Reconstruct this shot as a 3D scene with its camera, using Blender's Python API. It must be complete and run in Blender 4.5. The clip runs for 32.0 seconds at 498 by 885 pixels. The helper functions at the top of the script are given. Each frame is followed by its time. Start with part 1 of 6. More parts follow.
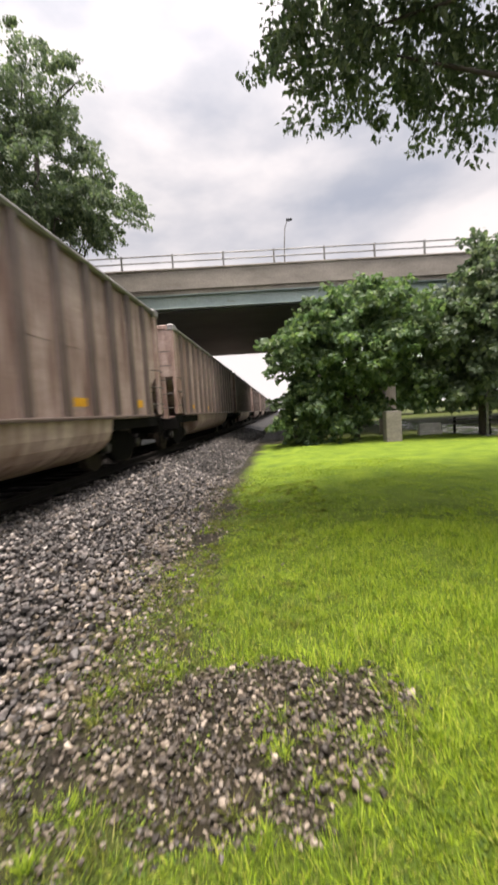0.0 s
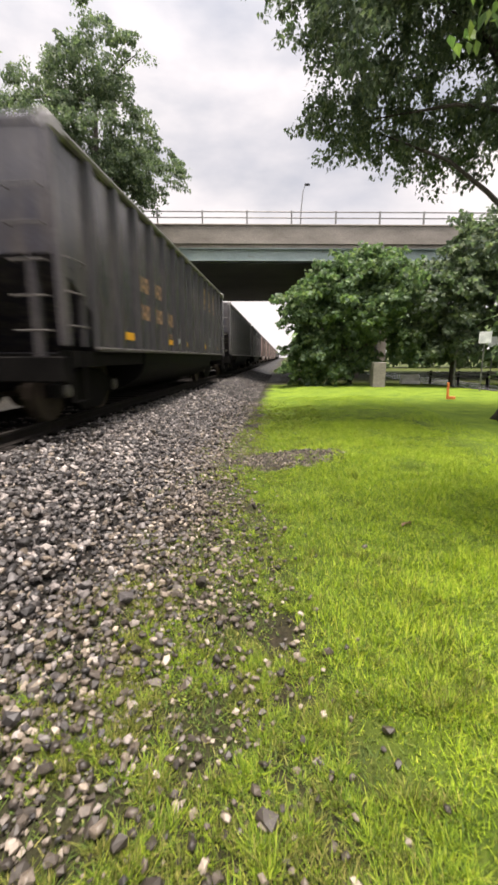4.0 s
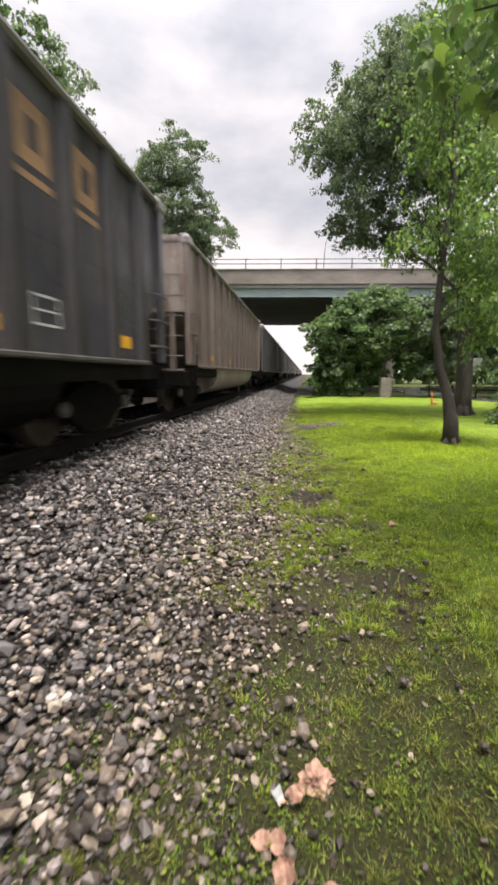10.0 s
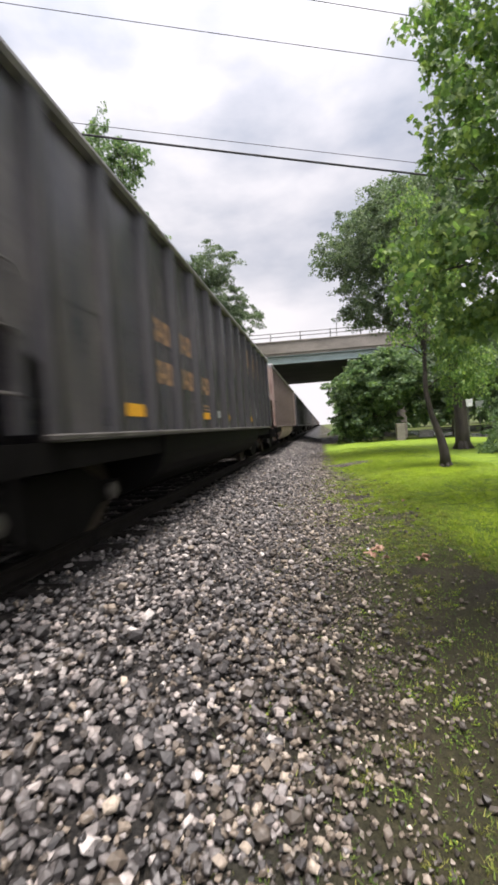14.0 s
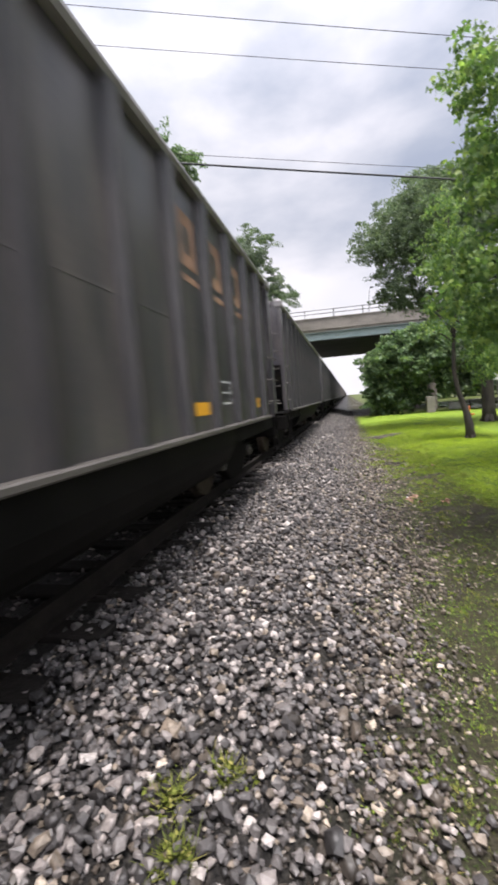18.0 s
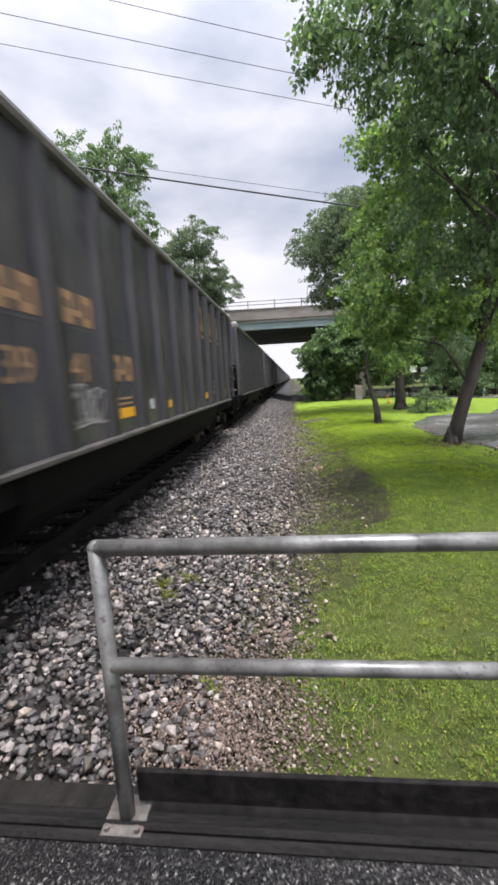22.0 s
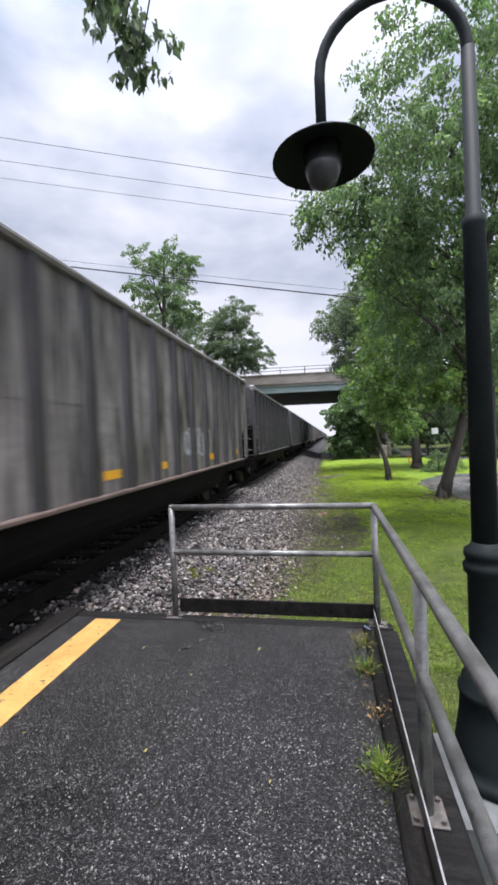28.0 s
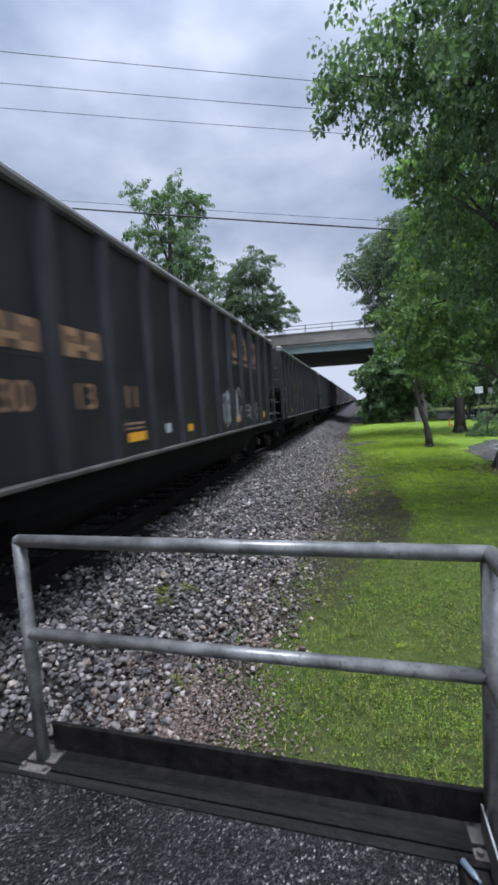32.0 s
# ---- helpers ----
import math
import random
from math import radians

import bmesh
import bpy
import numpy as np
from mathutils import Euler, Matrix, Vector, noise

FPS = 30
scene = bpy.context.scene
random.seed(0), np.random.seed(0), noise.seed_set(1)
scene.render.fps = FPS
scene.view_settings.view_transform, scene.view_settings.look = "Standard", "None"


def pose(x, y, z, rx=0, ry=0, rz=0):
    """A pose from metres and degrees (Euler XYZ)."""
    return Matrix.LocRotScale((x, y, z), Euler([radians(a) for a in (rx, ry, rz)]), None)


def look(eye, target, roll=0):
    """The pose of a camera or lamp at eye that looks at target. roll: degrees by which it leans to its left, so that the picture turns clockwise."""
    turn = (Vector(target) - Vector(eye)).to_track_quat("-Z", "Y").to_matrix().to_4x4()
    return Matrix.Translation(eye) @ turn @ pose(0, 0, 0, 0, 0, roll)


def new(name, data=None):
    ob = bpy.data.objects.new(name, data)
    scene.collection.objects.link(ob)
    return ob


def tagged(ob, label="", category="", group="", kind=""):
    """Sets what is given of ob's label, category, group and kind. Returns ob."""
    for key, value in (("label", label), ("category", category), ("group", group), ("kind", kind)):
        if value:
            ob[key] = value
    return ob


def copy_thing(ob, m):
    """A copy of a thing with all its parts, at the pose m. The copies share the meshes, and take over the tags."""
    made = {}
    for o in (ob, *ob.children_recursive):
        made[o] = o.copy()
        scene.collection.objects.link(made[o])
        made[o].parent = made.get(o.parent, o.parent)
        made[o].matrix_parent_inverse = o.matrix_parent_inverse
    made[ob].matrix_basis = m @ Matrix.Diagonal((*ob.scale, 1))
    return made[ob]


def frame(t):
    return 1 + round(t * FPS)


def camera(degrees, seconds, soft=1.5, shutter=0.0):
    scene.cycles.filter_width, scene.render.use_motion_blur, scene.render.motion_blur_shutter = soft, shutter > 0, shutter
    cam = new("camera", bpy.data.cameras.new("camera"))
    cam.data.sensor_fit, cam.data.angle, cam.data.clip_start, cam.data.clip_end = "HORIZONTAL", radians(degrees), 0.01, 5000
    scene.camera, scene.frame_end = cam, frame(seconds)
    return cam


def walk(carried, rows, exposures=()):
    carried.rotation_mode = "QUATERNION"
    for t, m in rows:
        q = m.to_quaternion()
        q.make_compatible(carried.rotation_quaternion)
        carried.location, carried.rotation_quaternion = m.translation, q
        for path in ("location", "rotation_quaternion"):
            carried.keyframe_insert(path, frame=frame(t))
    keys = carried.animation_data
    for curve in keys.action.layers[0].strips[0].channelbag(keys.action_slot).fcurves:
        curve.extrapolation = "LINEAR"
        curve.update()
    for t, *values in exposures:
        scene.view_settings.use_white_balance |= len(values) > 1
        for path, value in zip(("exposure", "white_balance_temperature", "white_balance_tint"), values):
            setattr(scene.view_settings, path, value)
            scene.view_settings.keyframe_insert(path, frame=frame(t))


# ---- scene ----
cam = camera(61.8, 32.0, soft=3.0, shutter=0.25)
METRES, EYE, TILT, LEAN, TURN = 25.0, 1.5, 0.0, 0.0, 4.9
ROWS = [
    (0.0, 0.0, 0.0, 0.0, -0.26, -4.15, 3.55),
    (0.5, 0.0002, -0.0229, -0.0001, -0.17, -10.47, 4.74),
    (1.0, -0.0038, -0.0446, -0.0005, -3.72, -7.9, 7.46),
    (1.5, -0.0093, -0.0675, -0.0025, -3.68, -11.17, 3.02),
    (2.0, -0.0173, -0.091, -0.0052, -0.67, -9.38, 3.3),
    (2.5, -0.0216, -0.1115, -0.002, -1.76, -12.0, 3.1),
    (4.5, -0.0307, -0.1806, -0.0024, 0.07, -10.93, -0.31),
    (5.0, -0.0314, -0.1952, -0.0028, 0.03, -7.51, 1.42),
    (5.5, -0.0354, -0.2125, -0.0035, 5.19, -6.91, 3.18),
    (6.0, -0.0389, -0.2296, -0.0036, 9.68, -6.11, 1.41),
    (6.5, -0.0442, -0.2445, -0.0043, 13.7, -5.74, 2.7),
    (7.0, -0.0459, -0.2645, -0.003, 16.05, -5.55, 1.58),
    (7.5, -0.0496, -0.2813, -0.0036, 16.49, -4.79, 3.99),
    (8.0, -0.0489, -0.3041, -0.0025, 11.05, -5.85, 4.33),
    (8.5, -0.0502, -0.3243, -0.0036, 6.91, -6.65, 3.67),
    (9.0, -0.051, -0.3474, -0.0037, 5.59, -10.37, 2.7),
    (9.5, -0.0571, -0.3693, -0.0032, 3.57, -7.92, 5.82),
    (10.0, -0.0607, -0.3913, -0.0039, 2.52, -9.38, -0.22),
    (10.5, -0.0671, -0.4147, -0.0036, 6.83, -2.12, 1.8),
    (11.0, -0.0724, -0.4339, -0.006, -0.66, -7.74, 2.74),
    (11.5, -0.0806, -0.454, -0.0053, -0.84, -4.61, 5.23),
    (12.0, -0.0845, -0.4786, -0.0052, -6.94, -4.98, -0.56),
    (12.5, -0.0892, -0.495, -0.0063, -9.7, -11.21, -0.18),
    (13.0, -0.0917, -0.5172, -0.0044, -8.91, -6.57, -2.5),
    (13.5, -0.0977, -0.5376, -0.0025, -3.53, -1.94, 3.2),
    (14.0, -0.0973, -0.5575, 0.0011, 4.93, -1.8, 4.07),
    (14.5, -0.1016, -0.5734, -0.0011, 8.31, -4.0, 2.42),
    (15.0, -0.1019, -0.591, 0.0019, 14.37, -10.79, 3.47),
    (15.5, -0.0986, -0.6054, 0.0046, 9.4, -5.57, 3.9),
    (17.5, -0.1138, -0.6494, 0.0127, 2.29, -7.46, 5.27),
    (18.0, -0.1244, -0.656, 0.0142, 8.37, -5.45, 4.84),
    (18.5, -0.1345, -0.6602, 0.0159, 15.03, 0.13, 2.35),
    (19.0, -0.141, -0.6702, 0.0187, 17.04, 3.7, 6.68),
    (19.5, -0.1471, -0.6812, 0.0283, 19.59, 2.49, 11.24),
    (20.0, -0.1427, -0.69, 0.0273, 11.9, 2.32, 10.2),
    (20.5, -0.1338, -0.7019, 0.0263, 9.54, -1.2, 5.27),
    (21.0, -0.1272, -0.7165, 0.0247, 6.03, -3.09, 6.39),
    (21.5, -0.119, -0.7334, 0.0251, 3.23, -8.17, 5.08),
    (22.0, -0.1127, -0.7473, 0.0247, 0.86, -8.47, 3.4),
    (22.5, -0.111, -0.7609, 0.025, 0.12, -8.26, 5.08),
    (23.0, -0.1074, -0.7732, 0.0252, 1.75, -8.3, 4.03),
    (23.5, -0.1055, -0.7869, 0.0248, 0.19, -7.03, 3.58),
    (24.0, -0.1042, -0.801, 0.0264, -0.18, -5.38, 3.29),
    (24.5, -0.1036, -0.8148, 0.027, 1.03, -5.5, 1.73),
    (25.0, -0.106, -0.824, 0.0271, 2.77, -4.81, 3.79),
    (25.5, -0.1049, -0.8294, 0.0253, 1.07, -8.93, 4.64),
    (27.5, -0.0898, -0.8498, 0.0295, 5.01, -1.54, 1.2),
    (28.0, -0.0884, -0.8489, 0.0291, 5.88, -0.54, 2.34),
    (28.5, -0.0912, -0.8429, 0.0292, 6.81, 1.67, 4.16),
    (29.0, -0.0899, -0.8333, 0.0281, 9.51, 2.09, 3.56),
    (29.5, -0.088, -0.8212, 0.0276, 11.79, 0.24, 3.28),
    (30.0, -0.0892, -0.8086, 0.0273, 12.92, -1.03, 3.7),
    (30.5, -0.0869, -0.7975, 0.0268, 13.64, -2.17, 3.88),
    (31.0, -0.0833, -0.7854, 0.0263, 13.05, -3.29, 3.97),
    (31.5, -0.084, -0.7721, 0.0259, 11.7, -4.38, 3.86),
    (32.0, -0.082, -0.7585, 0.0251, 9.69, -5.03, 3.57),
]
EXPOSURES = [(0.0, 0.95, 7000, 15.5), (6.0, 1.06, 6950, 15), (9.0, 1.0, 6900, 15), (13.0, 0.92, 6650, 14.5), (18.0, 0.95, 6400, 15), (20.0, 0.92, 6300, 14.5), (25.0, 0.91, 6200, 15), (28.0, 0.86, 6000, 15), (30.0, 0.42, 5450, 12.5), (32.0, 0.43, 5450, 12.5)]
walk(cam, [(t, pose(0, 0, EYE, TILT, LEAN, TURN) @ pose(METRES * x, METRES * y, METRES * z, 90 + pitch, roll, yaw)) for t, x, y, z, yaw, pitch, roll in ROWS], EXPOSURES)

# ---- light: an overcast sky that breaks up, and a soft high sun behind it ----
SKY_LOW, SKY_HIGH = 0.50, 1.85
SUN_EL, SUN_AZ = 81.0, 150.0          # degrees; azimuth from the line ahead, clockwise
world = bpy.data.worlds.new("overcast_sky")
scene.world = world
world.use_nodes = True
wt = world.node_tree
wt.nodes.clear()
w_out = wt.nodes.new("ShaderNodeOutputWorld")
w_bg = wt.nodes.new("ShaderNodeBackground")
w_sky = wt.nodes.new("ShaderNodeTexSky")
w_sky.sky_type, w_sky.sun_disc = "NISHITA", False
w_sky.sun_elevation, w_sky.sun_rotation = radians(SUN_EL), radians(SUN_AZ)
w_sky.dust_density = 2.0
w_dim = wt.nodes.new("ShaderNodeMix")
w_dim.data_type, w_dim.blend_type = "RGBA", "MULTIPLY"
w_dim.inputs[0].default_value = 1.0
w_dim.inputs[7].default_value = (0.12, 0.12, 0.12, 1)
w_co = wt.nodes.new("ShaderNodeTexCoord")
w_map = wt.nodes.new("ShaderNodeMapping")
w_map.inputs["Scale"].default_value = (1.0, 1.0, 2.2)
w_map.inputs["Location"].default_value = (0.7, 0.2, 0.1)
w_n1 = wt.nodes.new("ShaderNodeTexNoise")
w_n1.inputs["Scale"].default_value, w_n1.inputs["Detail"].default_value, w_n1.inputs["Roughness"].default_value = 3.0, 7.0, 0.50
w_ramp = wt.nodes.new("ShaderNodeValToRGB")
w_ramp.color_ramp.elements[0].position, w_ramp.color_ramp.elements[0].color = 0.37, (0.56, 0.61, 0.705, 1)
w_ramp.color_ramp.elements[1].position, w_ramp.color_ramp.elements[1].color = 0.64, (1.05, 1.04, 1.07, 1)
w_n2 = wt.nodes.new("ShaderNodeTexNoise")
w_n2.inputs["Scale"].default_value, w_n2.inputs["Detail"].default_value = 1.7, 3.0
w_gap = wt.nodes.new("ShaderNodeMapRange")
w_gap.inputs["From Min"].default_value, w_gap.inputs["From Max"].default_value = 0.3, 0.5
w_gap.inputs["To Min"].default_value, w_gap.inputs["To Max"].default_value = 0.7, 1.0
w_mix = wt.nodes.new("ShaderNodeMix")
w_mix.data_type = "RGBA"
L = wt.links.new
L(w_co.outputs["Generated"], w_map.inputs["Vector"])
L(w_map.outputs["Vector"], w_n1.inputs["Vector"])
L(w_map.outputs["Vector"], w_n2.inputs["Vector"])
w_low = wt.nodes.new("ShaderNodeMapRange")
w_low.inputs["From Min"].default_value, w_low.inputs["From Max"].default_value = 0.05, 0.46
w_low.inputs["To Min"].default_value, w_low.inputs["To Max"].default_value = 0.30, 0.0
w_sum = wt.nodes.new("ShaderNodeMath")
w_sum.operation = "ADD"
w_hgt = wt.nodes.new("ShaderNodeSeparateXYZ")
L(w_co.outputs["Generated"], w_hgt.inputs[0])
L(w_hgt.outputs["Z"], w_low.inputs["Value"])
L(w_n1.outputs["Fac"], w_sum.inputs[0])
L(w_low.outputs["Result"], w_sum.inputs[1])
L(w_sum.outputs[0], w_ramp.inputs["Fac"])
L(w_n2.outputs["Fac"], w_gap.inputs["Value"])
L(w_sky.outputs["Color"], w_dim.inputs[6])
L(w_gap.outputs["Result"], w_mix.inputs[0])
L(w_dim.outputs[2], w_mix.inputs[6])
L(w_ramp.outputs["Color"], w_mix.inputs[7])
# an overcast sky is brighter overhead than at the horizon
w_xyz = wt.nodes.new("ShaderNodeSeparateXYZ")
w_up = wt.nodes.new("ShaderNodeMapRange")
w_up.inputs["From Min"].default_value, w_up.inputs["From Max"].default_value = 0.0, 1.0
w_up.inputs["To Min"].default_value, w_up.inputs["To Max"].default_value = SKY_LOW, SKY_HIGH
L(w_co.outputs["Generated"], w_xyz.inputs[0])
w_pow = wt.nodes.new("ShaderNodeMath")
w_pow.operation, w_pow.use_clamp = "POWER", True
w_pow.inputs[1].default_value = 4.6
L(w_xyz.outputs["Z"], w_pow.inputs[0])
L(w_pow.outputs[0], w_up.inputs["Value"])
L(w_mix.outputs[2], w_bg.inputs["Color"])
# light added to the unseen sky on the sun's side, to lift upright faces
w_dot = wt.nodes.new("ShaderNodeVectorMath")
w_dot.operation = "DOT_PRODUCT"
w_dot.inputs[1].default_value = (math.sin(radians(SUN_AZ)), math.cos(radians(SUN_AZ)), 0.0)
w_side = wt.nodes.new("ShaderNodeMapRange")
w_side.inputs["From Min"].default_value, w_side.inputs["From Max"].default_value = -0.3, 1.0
w_side.inputs["To Min"].default_value, w_side.inputs["To Max"].default_value = 1.0, 2.5
w_str = wt.nodes.new("ShaderNodeMath")
w_str.operation = "MULTIPLY"
L(w_co.outputs["Generated"], w_dot.inputs[0])
L(w_dot.outputs["Value"], w_side.inputs["Value"])
L(w_up.outputs["Result"], w_str.inputs[0])
L(w_side.outputs["Result"], w_str.inputs[1])
L(w_str.outputs[0], w_bg.inputs["Strength"])
L(w_bg.outputs["Background"], w_out.inputs["Surface"])

sun = new("sun", bpy.data.lights.new("sun", "SUN"))
sun.data.energy, sun.data.angle, sun.data.color = 4.6, radians(20), (1.0, 0.96, 0.9)
_az, _el = radians(SUN_AZ), radians(SUN_EL)
sun.matrix_world = look((40 * math.sin(_az) * math.cos(_el), 40 * math.cos(_az) * math.cos(_el), 40 * math.sin(_el)), (0, 0, 0))

# ---- materials ----
def material(name, rough=0.8, metal=0.0):
    m = bpy.data.materials.new(name)
    m.use_nodes = True
    b = m.node_tree.nodes["Principled BSDF"]
    b.inputs["Roughness"].default_value, b.inputs["Metallic"].default_value = rough, metal
    return m, m.node_tree, b


def noise_node(nt, scale, detail=4.0, rough=0.55, vector=None, stretch=None):
    n = nt.nodes.new("ShaderNodeTexNoise")
    n.inputs["Scale"].default_value, n.inputs["Detail"].default_value, n.inputs["Roughness"].default_value = scale, detail, rough
    src = vector
    if src is None:
        co = nt.nodes.new("ShaderNodeTexCoord")
        src = co.outputs["Object"]
    if stretch:
        mp = nt.nodes.new("ShaderNodeMapping")
        mp.inputs["Scale"].default_value = stretch
        nt.links.new(src, mp.inputs["Vector"])
        src = mp.outputs["Vector"]
    nt.links.new(src, n.inputs["Vector"])
    return n


def ramp_node(nt, fac, stops):
    r = nt.nodes.new("ShaderNodeValToRGB")
    els = r.color_ramp.elements
    while len(els) < len(stops):
        els.new(0.5)
    for e, (p, c) in zip(els, stops):
        e.position, e.color = p, (*c, 1)
    nt.links.new(fac, r.inputs["Fac"])
    return r


def mix_node(nt, fac, a, b, blend="MIX"):
    m = nt.nodes.new("ShaderNodeMix")
    m.data_type, m.blend_type = "RGBA", blend
    for sock, v in ((m.inputs[0], fac), (m.inputs[6], a), (m.inputs[7], b)):
        if isinstance(v, (int, float)):
            sock.default_value = v
        elif isinstance(v, tuple):
            sock.default_value = (*v, 1)
        else:
            nt.links.new(v, sock)
    return m.outputs[2]


def bump_node(nt, bsdf, height, strength=0.4, distance=0.01):
    b = nt.nodes.new("ShaderNodeBump")
    b.inputs["Strength"].default_value, b.inputs["Distance"].default_value = strength, distance
    nt.links.new(height, b.inputs["Height"])
    nt.links.new(b.outputs["Normal"], bsdf.inputs["Normal"])


def worn(name, dark, light, scale=3.0, fine=40.0, rough=0.7, metal=0.0, bump=0.25, dist=0.004, stretch=None, spots=None, spot_at=(0.62, 0.70)):
    """A surface of two tones at a large scale, a fine grain, and spots of a third colour."""
    m, nt, b = material(name, rough, metal)
    big = noise_node(nt, scale, 5, 0.6, stretch=stretch)
    col = ramp_node(nt, big.outputs["Fac"], [(0.3, dark), (0.7, light)]).outputs["Color"]
    grain = noise_node(nt, fine, 4, 0.6)
    gr = ramp_node(nt, grain.outputs["Fac"], [(0.3, (0.72, 0.72, 0.72)), (0.7, (1.15, 1.15, 1.15))]).outputs["Color"]
    col = mix_node(nt, 0.8, col, gr, "MULTIPLY")
    if spots:
        sp = noise_node(nt, scale * 3.1, 5, 0.65, stretch=stretch)
        k = ramp_node(nt, sp.outputs["Fac"], [(spot_at[0], (0, 0, 0)), (spot_at[1], (1, 1, 1))]).outputs["Color"]
        col = mix_node(nt, k, col, spots)
    nt.links.new(col, b.inputs["Base Color"])
    bump_node(nt, b, grain.outputs["Fac"], bump, dist)
    return m


def varied(name, stops, rough=0.8, fine=30.0, bump=0.4, dist=0.004, translucent=0.0, spec=0.5):
    """Many small pieces in one mesh, each island with its own tone."""
    m, nt, b = material(name, rough)
    b.inputs["Specular IOR Level"].default_value = spec
    g = nt.nodes.new("ShaderNodeNewGeometry")
    col = ramp_node(nt, g.outputs["Random Per Island"], stops).outputs["Color"]
    if fine:
        grain = noise_node(nt, fine, 3, 0.6)
        gr = ramp_node(nt, grain.outputs["Fac"], [(0.3, (0.7, 0.7, 0.7)), (0.7, (1.2, 1.2, 1.2))]).outputs["Color"]
        col = mix_node(nt, 1.0, col, gr, "MULTIPLY")
        bump_node(nt, b, grain.outputs["Fac"], bump, dist)
    nt.links.new(col, b.inputs["Base Color"])
    if translucent:
        tr = nt.nodes.new("ShaderNodeBsdfTranslucent")
        nt.links.new(mix_node(nt, 1.0, col, (1.2, 1.35, 0.85), "MULTIPLY"), tr.inputs["Color"])
        ms = nt.nodes.new("ShaderNodeMixShader")
        ms.inputs[0].default_value = translucent
        nt.links.new(b.outputs[0], ms.inputs[1])
        nt.links.new(tr.outputs[0], ms.inputs[2])
        nt.links.new(ms.outputs[0], nt.nodes["Material Output"].inputs["Surface"])
    return m


def plain(name, color, rough=0.6, metal=0.0, fine=60.0):
    return worn(name, tuple(c * 0.85 for c in color), tuple(min(1, c * 1.12) for c in color), 4.0, fine, rough, metal, 0.15, 0.002)


def ground_material():
    """Gravelly soil beside the track, bare mud in the dip, mown lawn away from it."""
    m, nt, b = material("ground_soil_and_lawn", 0.9)
    b.inputs["Specular IOR Level"].default_value = 0.2
    co = nt.nodes.new("ShaderNodeTexCoord")
    att = nt.nodes.new("ShaderNodeAttribute")
    att.attribute_name = "lawn"
    lawn_k = att.outputs["Fac"]
    g1 = noise_node(nt, 1.6, 5, 0.6, co.outputs["Object"])
    g2 = noise_node(nt, 55, 4, 0.7, co.outputs["Object"])
    lawn = ramp_node(nt, g1.outputs["Fac"], [(0.3, (0.070, 0.120, 0.014)), (0.5, (0.125, 0.190, 0.018)), (0.72, (0.18, 0.25, 0.024))]).outputs["Color"]
    lawn = mix_node(nt, 1.0, lawn, ramp_node(nt, g2.outputs["Fac"], [(0.3, (0.55, 0.6, 0.5)), (0.7, (1.25, 1.2, 1.1))]).outputs["Color"], "MULTIPLY")
    att3 = nt.nodes.new("ShaderNodeAttribute")
    att3.attribute_name = "under_blades"
    # lawn colour is darker where modelled blades stand
    lawn = mix_node(nt, att3.outputs["Fac"], lawn, mix_node(nt, 1.0, lawn, (0.62, 0.60, 0.70), "MULTIPLY"))
    soil = ramp_node(nt, g1.outputs["Fac"], [(0.35, (0.014, 0.0112, 0.007)), (0.65, (0.042, 0.034, 0.023))]).outputs["Color"]
    vor = nt.nodes.new("ShaderNodeTexVoronoi")
    vor.inputs["Scale"].default_value = 24
    nt.links.new(co.outputs["Object"], vor.inputs["Vector"])
    peb = ramp_node(nt, vor.outputs["Distance"], [(0.15, (1.3, 1.25, 1.2)), (0.5, (0.65, 0.65, 0.65))]).outputs["Color"]
    att2 = nt.nodes.new("ShaderNodeAttribute")
    att2.attribute_name = "stony"
    # near-black grit: shade in the gaps between the stones is put in here
    grit = ramp_node(nt, g2.outputs["Fac"], [(0.3, (0.008, 0.0075, 0.0075)), (0.7, (0.03, 0.028, 0.027))]).outputs["Color"]
    soil = mix_node(nt, att2.outputs["Fac"], soil, grit)
    soil = mix_node(nt, 0.8, soil, peb, "MULTIPLY")
    soil = mix_node(nt, 1.0, soil, ramp_node(nt, g2.outputs["Fac"], [(0.35, (0.5, 0.5, 0.5)), (0.65, (1.35, 1.3, 1.2))]).outputs["Color"], "MULTIPLY")
    att4 = nt.nodes.new("ShaderNodeAttribute")
    att4.attribute_name = "moss"
    # moss tone also holds the dark shadows between the tufts
    moss = ramp_node(nt, g2.outputs["Fac"], [(0.3, (0.014, 0.014, 0.006)), (0.7, (0.044, 0.046, 0.015))]).outputs["Color"]
    soil = mix_node(nt, att4.outputs["Fac"], soil, moss)
    nt.links.new(mix_node(nt, lawn_k, soil, lawn), b.inputs["Base Color"])
    # the bare mud is wet
    wet = mix_node(nt, att4.outputs["Fac"], (0.55, 0.55, 0.55), (0.9, 0.9, 0.9))
    nt.links.new(mix_node(nt, lawn_k, wet, (0.9, 0.9, 0.9)), b.inputs["Roughness"])
    bump_node(nt, b, g2.outputs["Fac"], 0.8, 0.03)
    return m


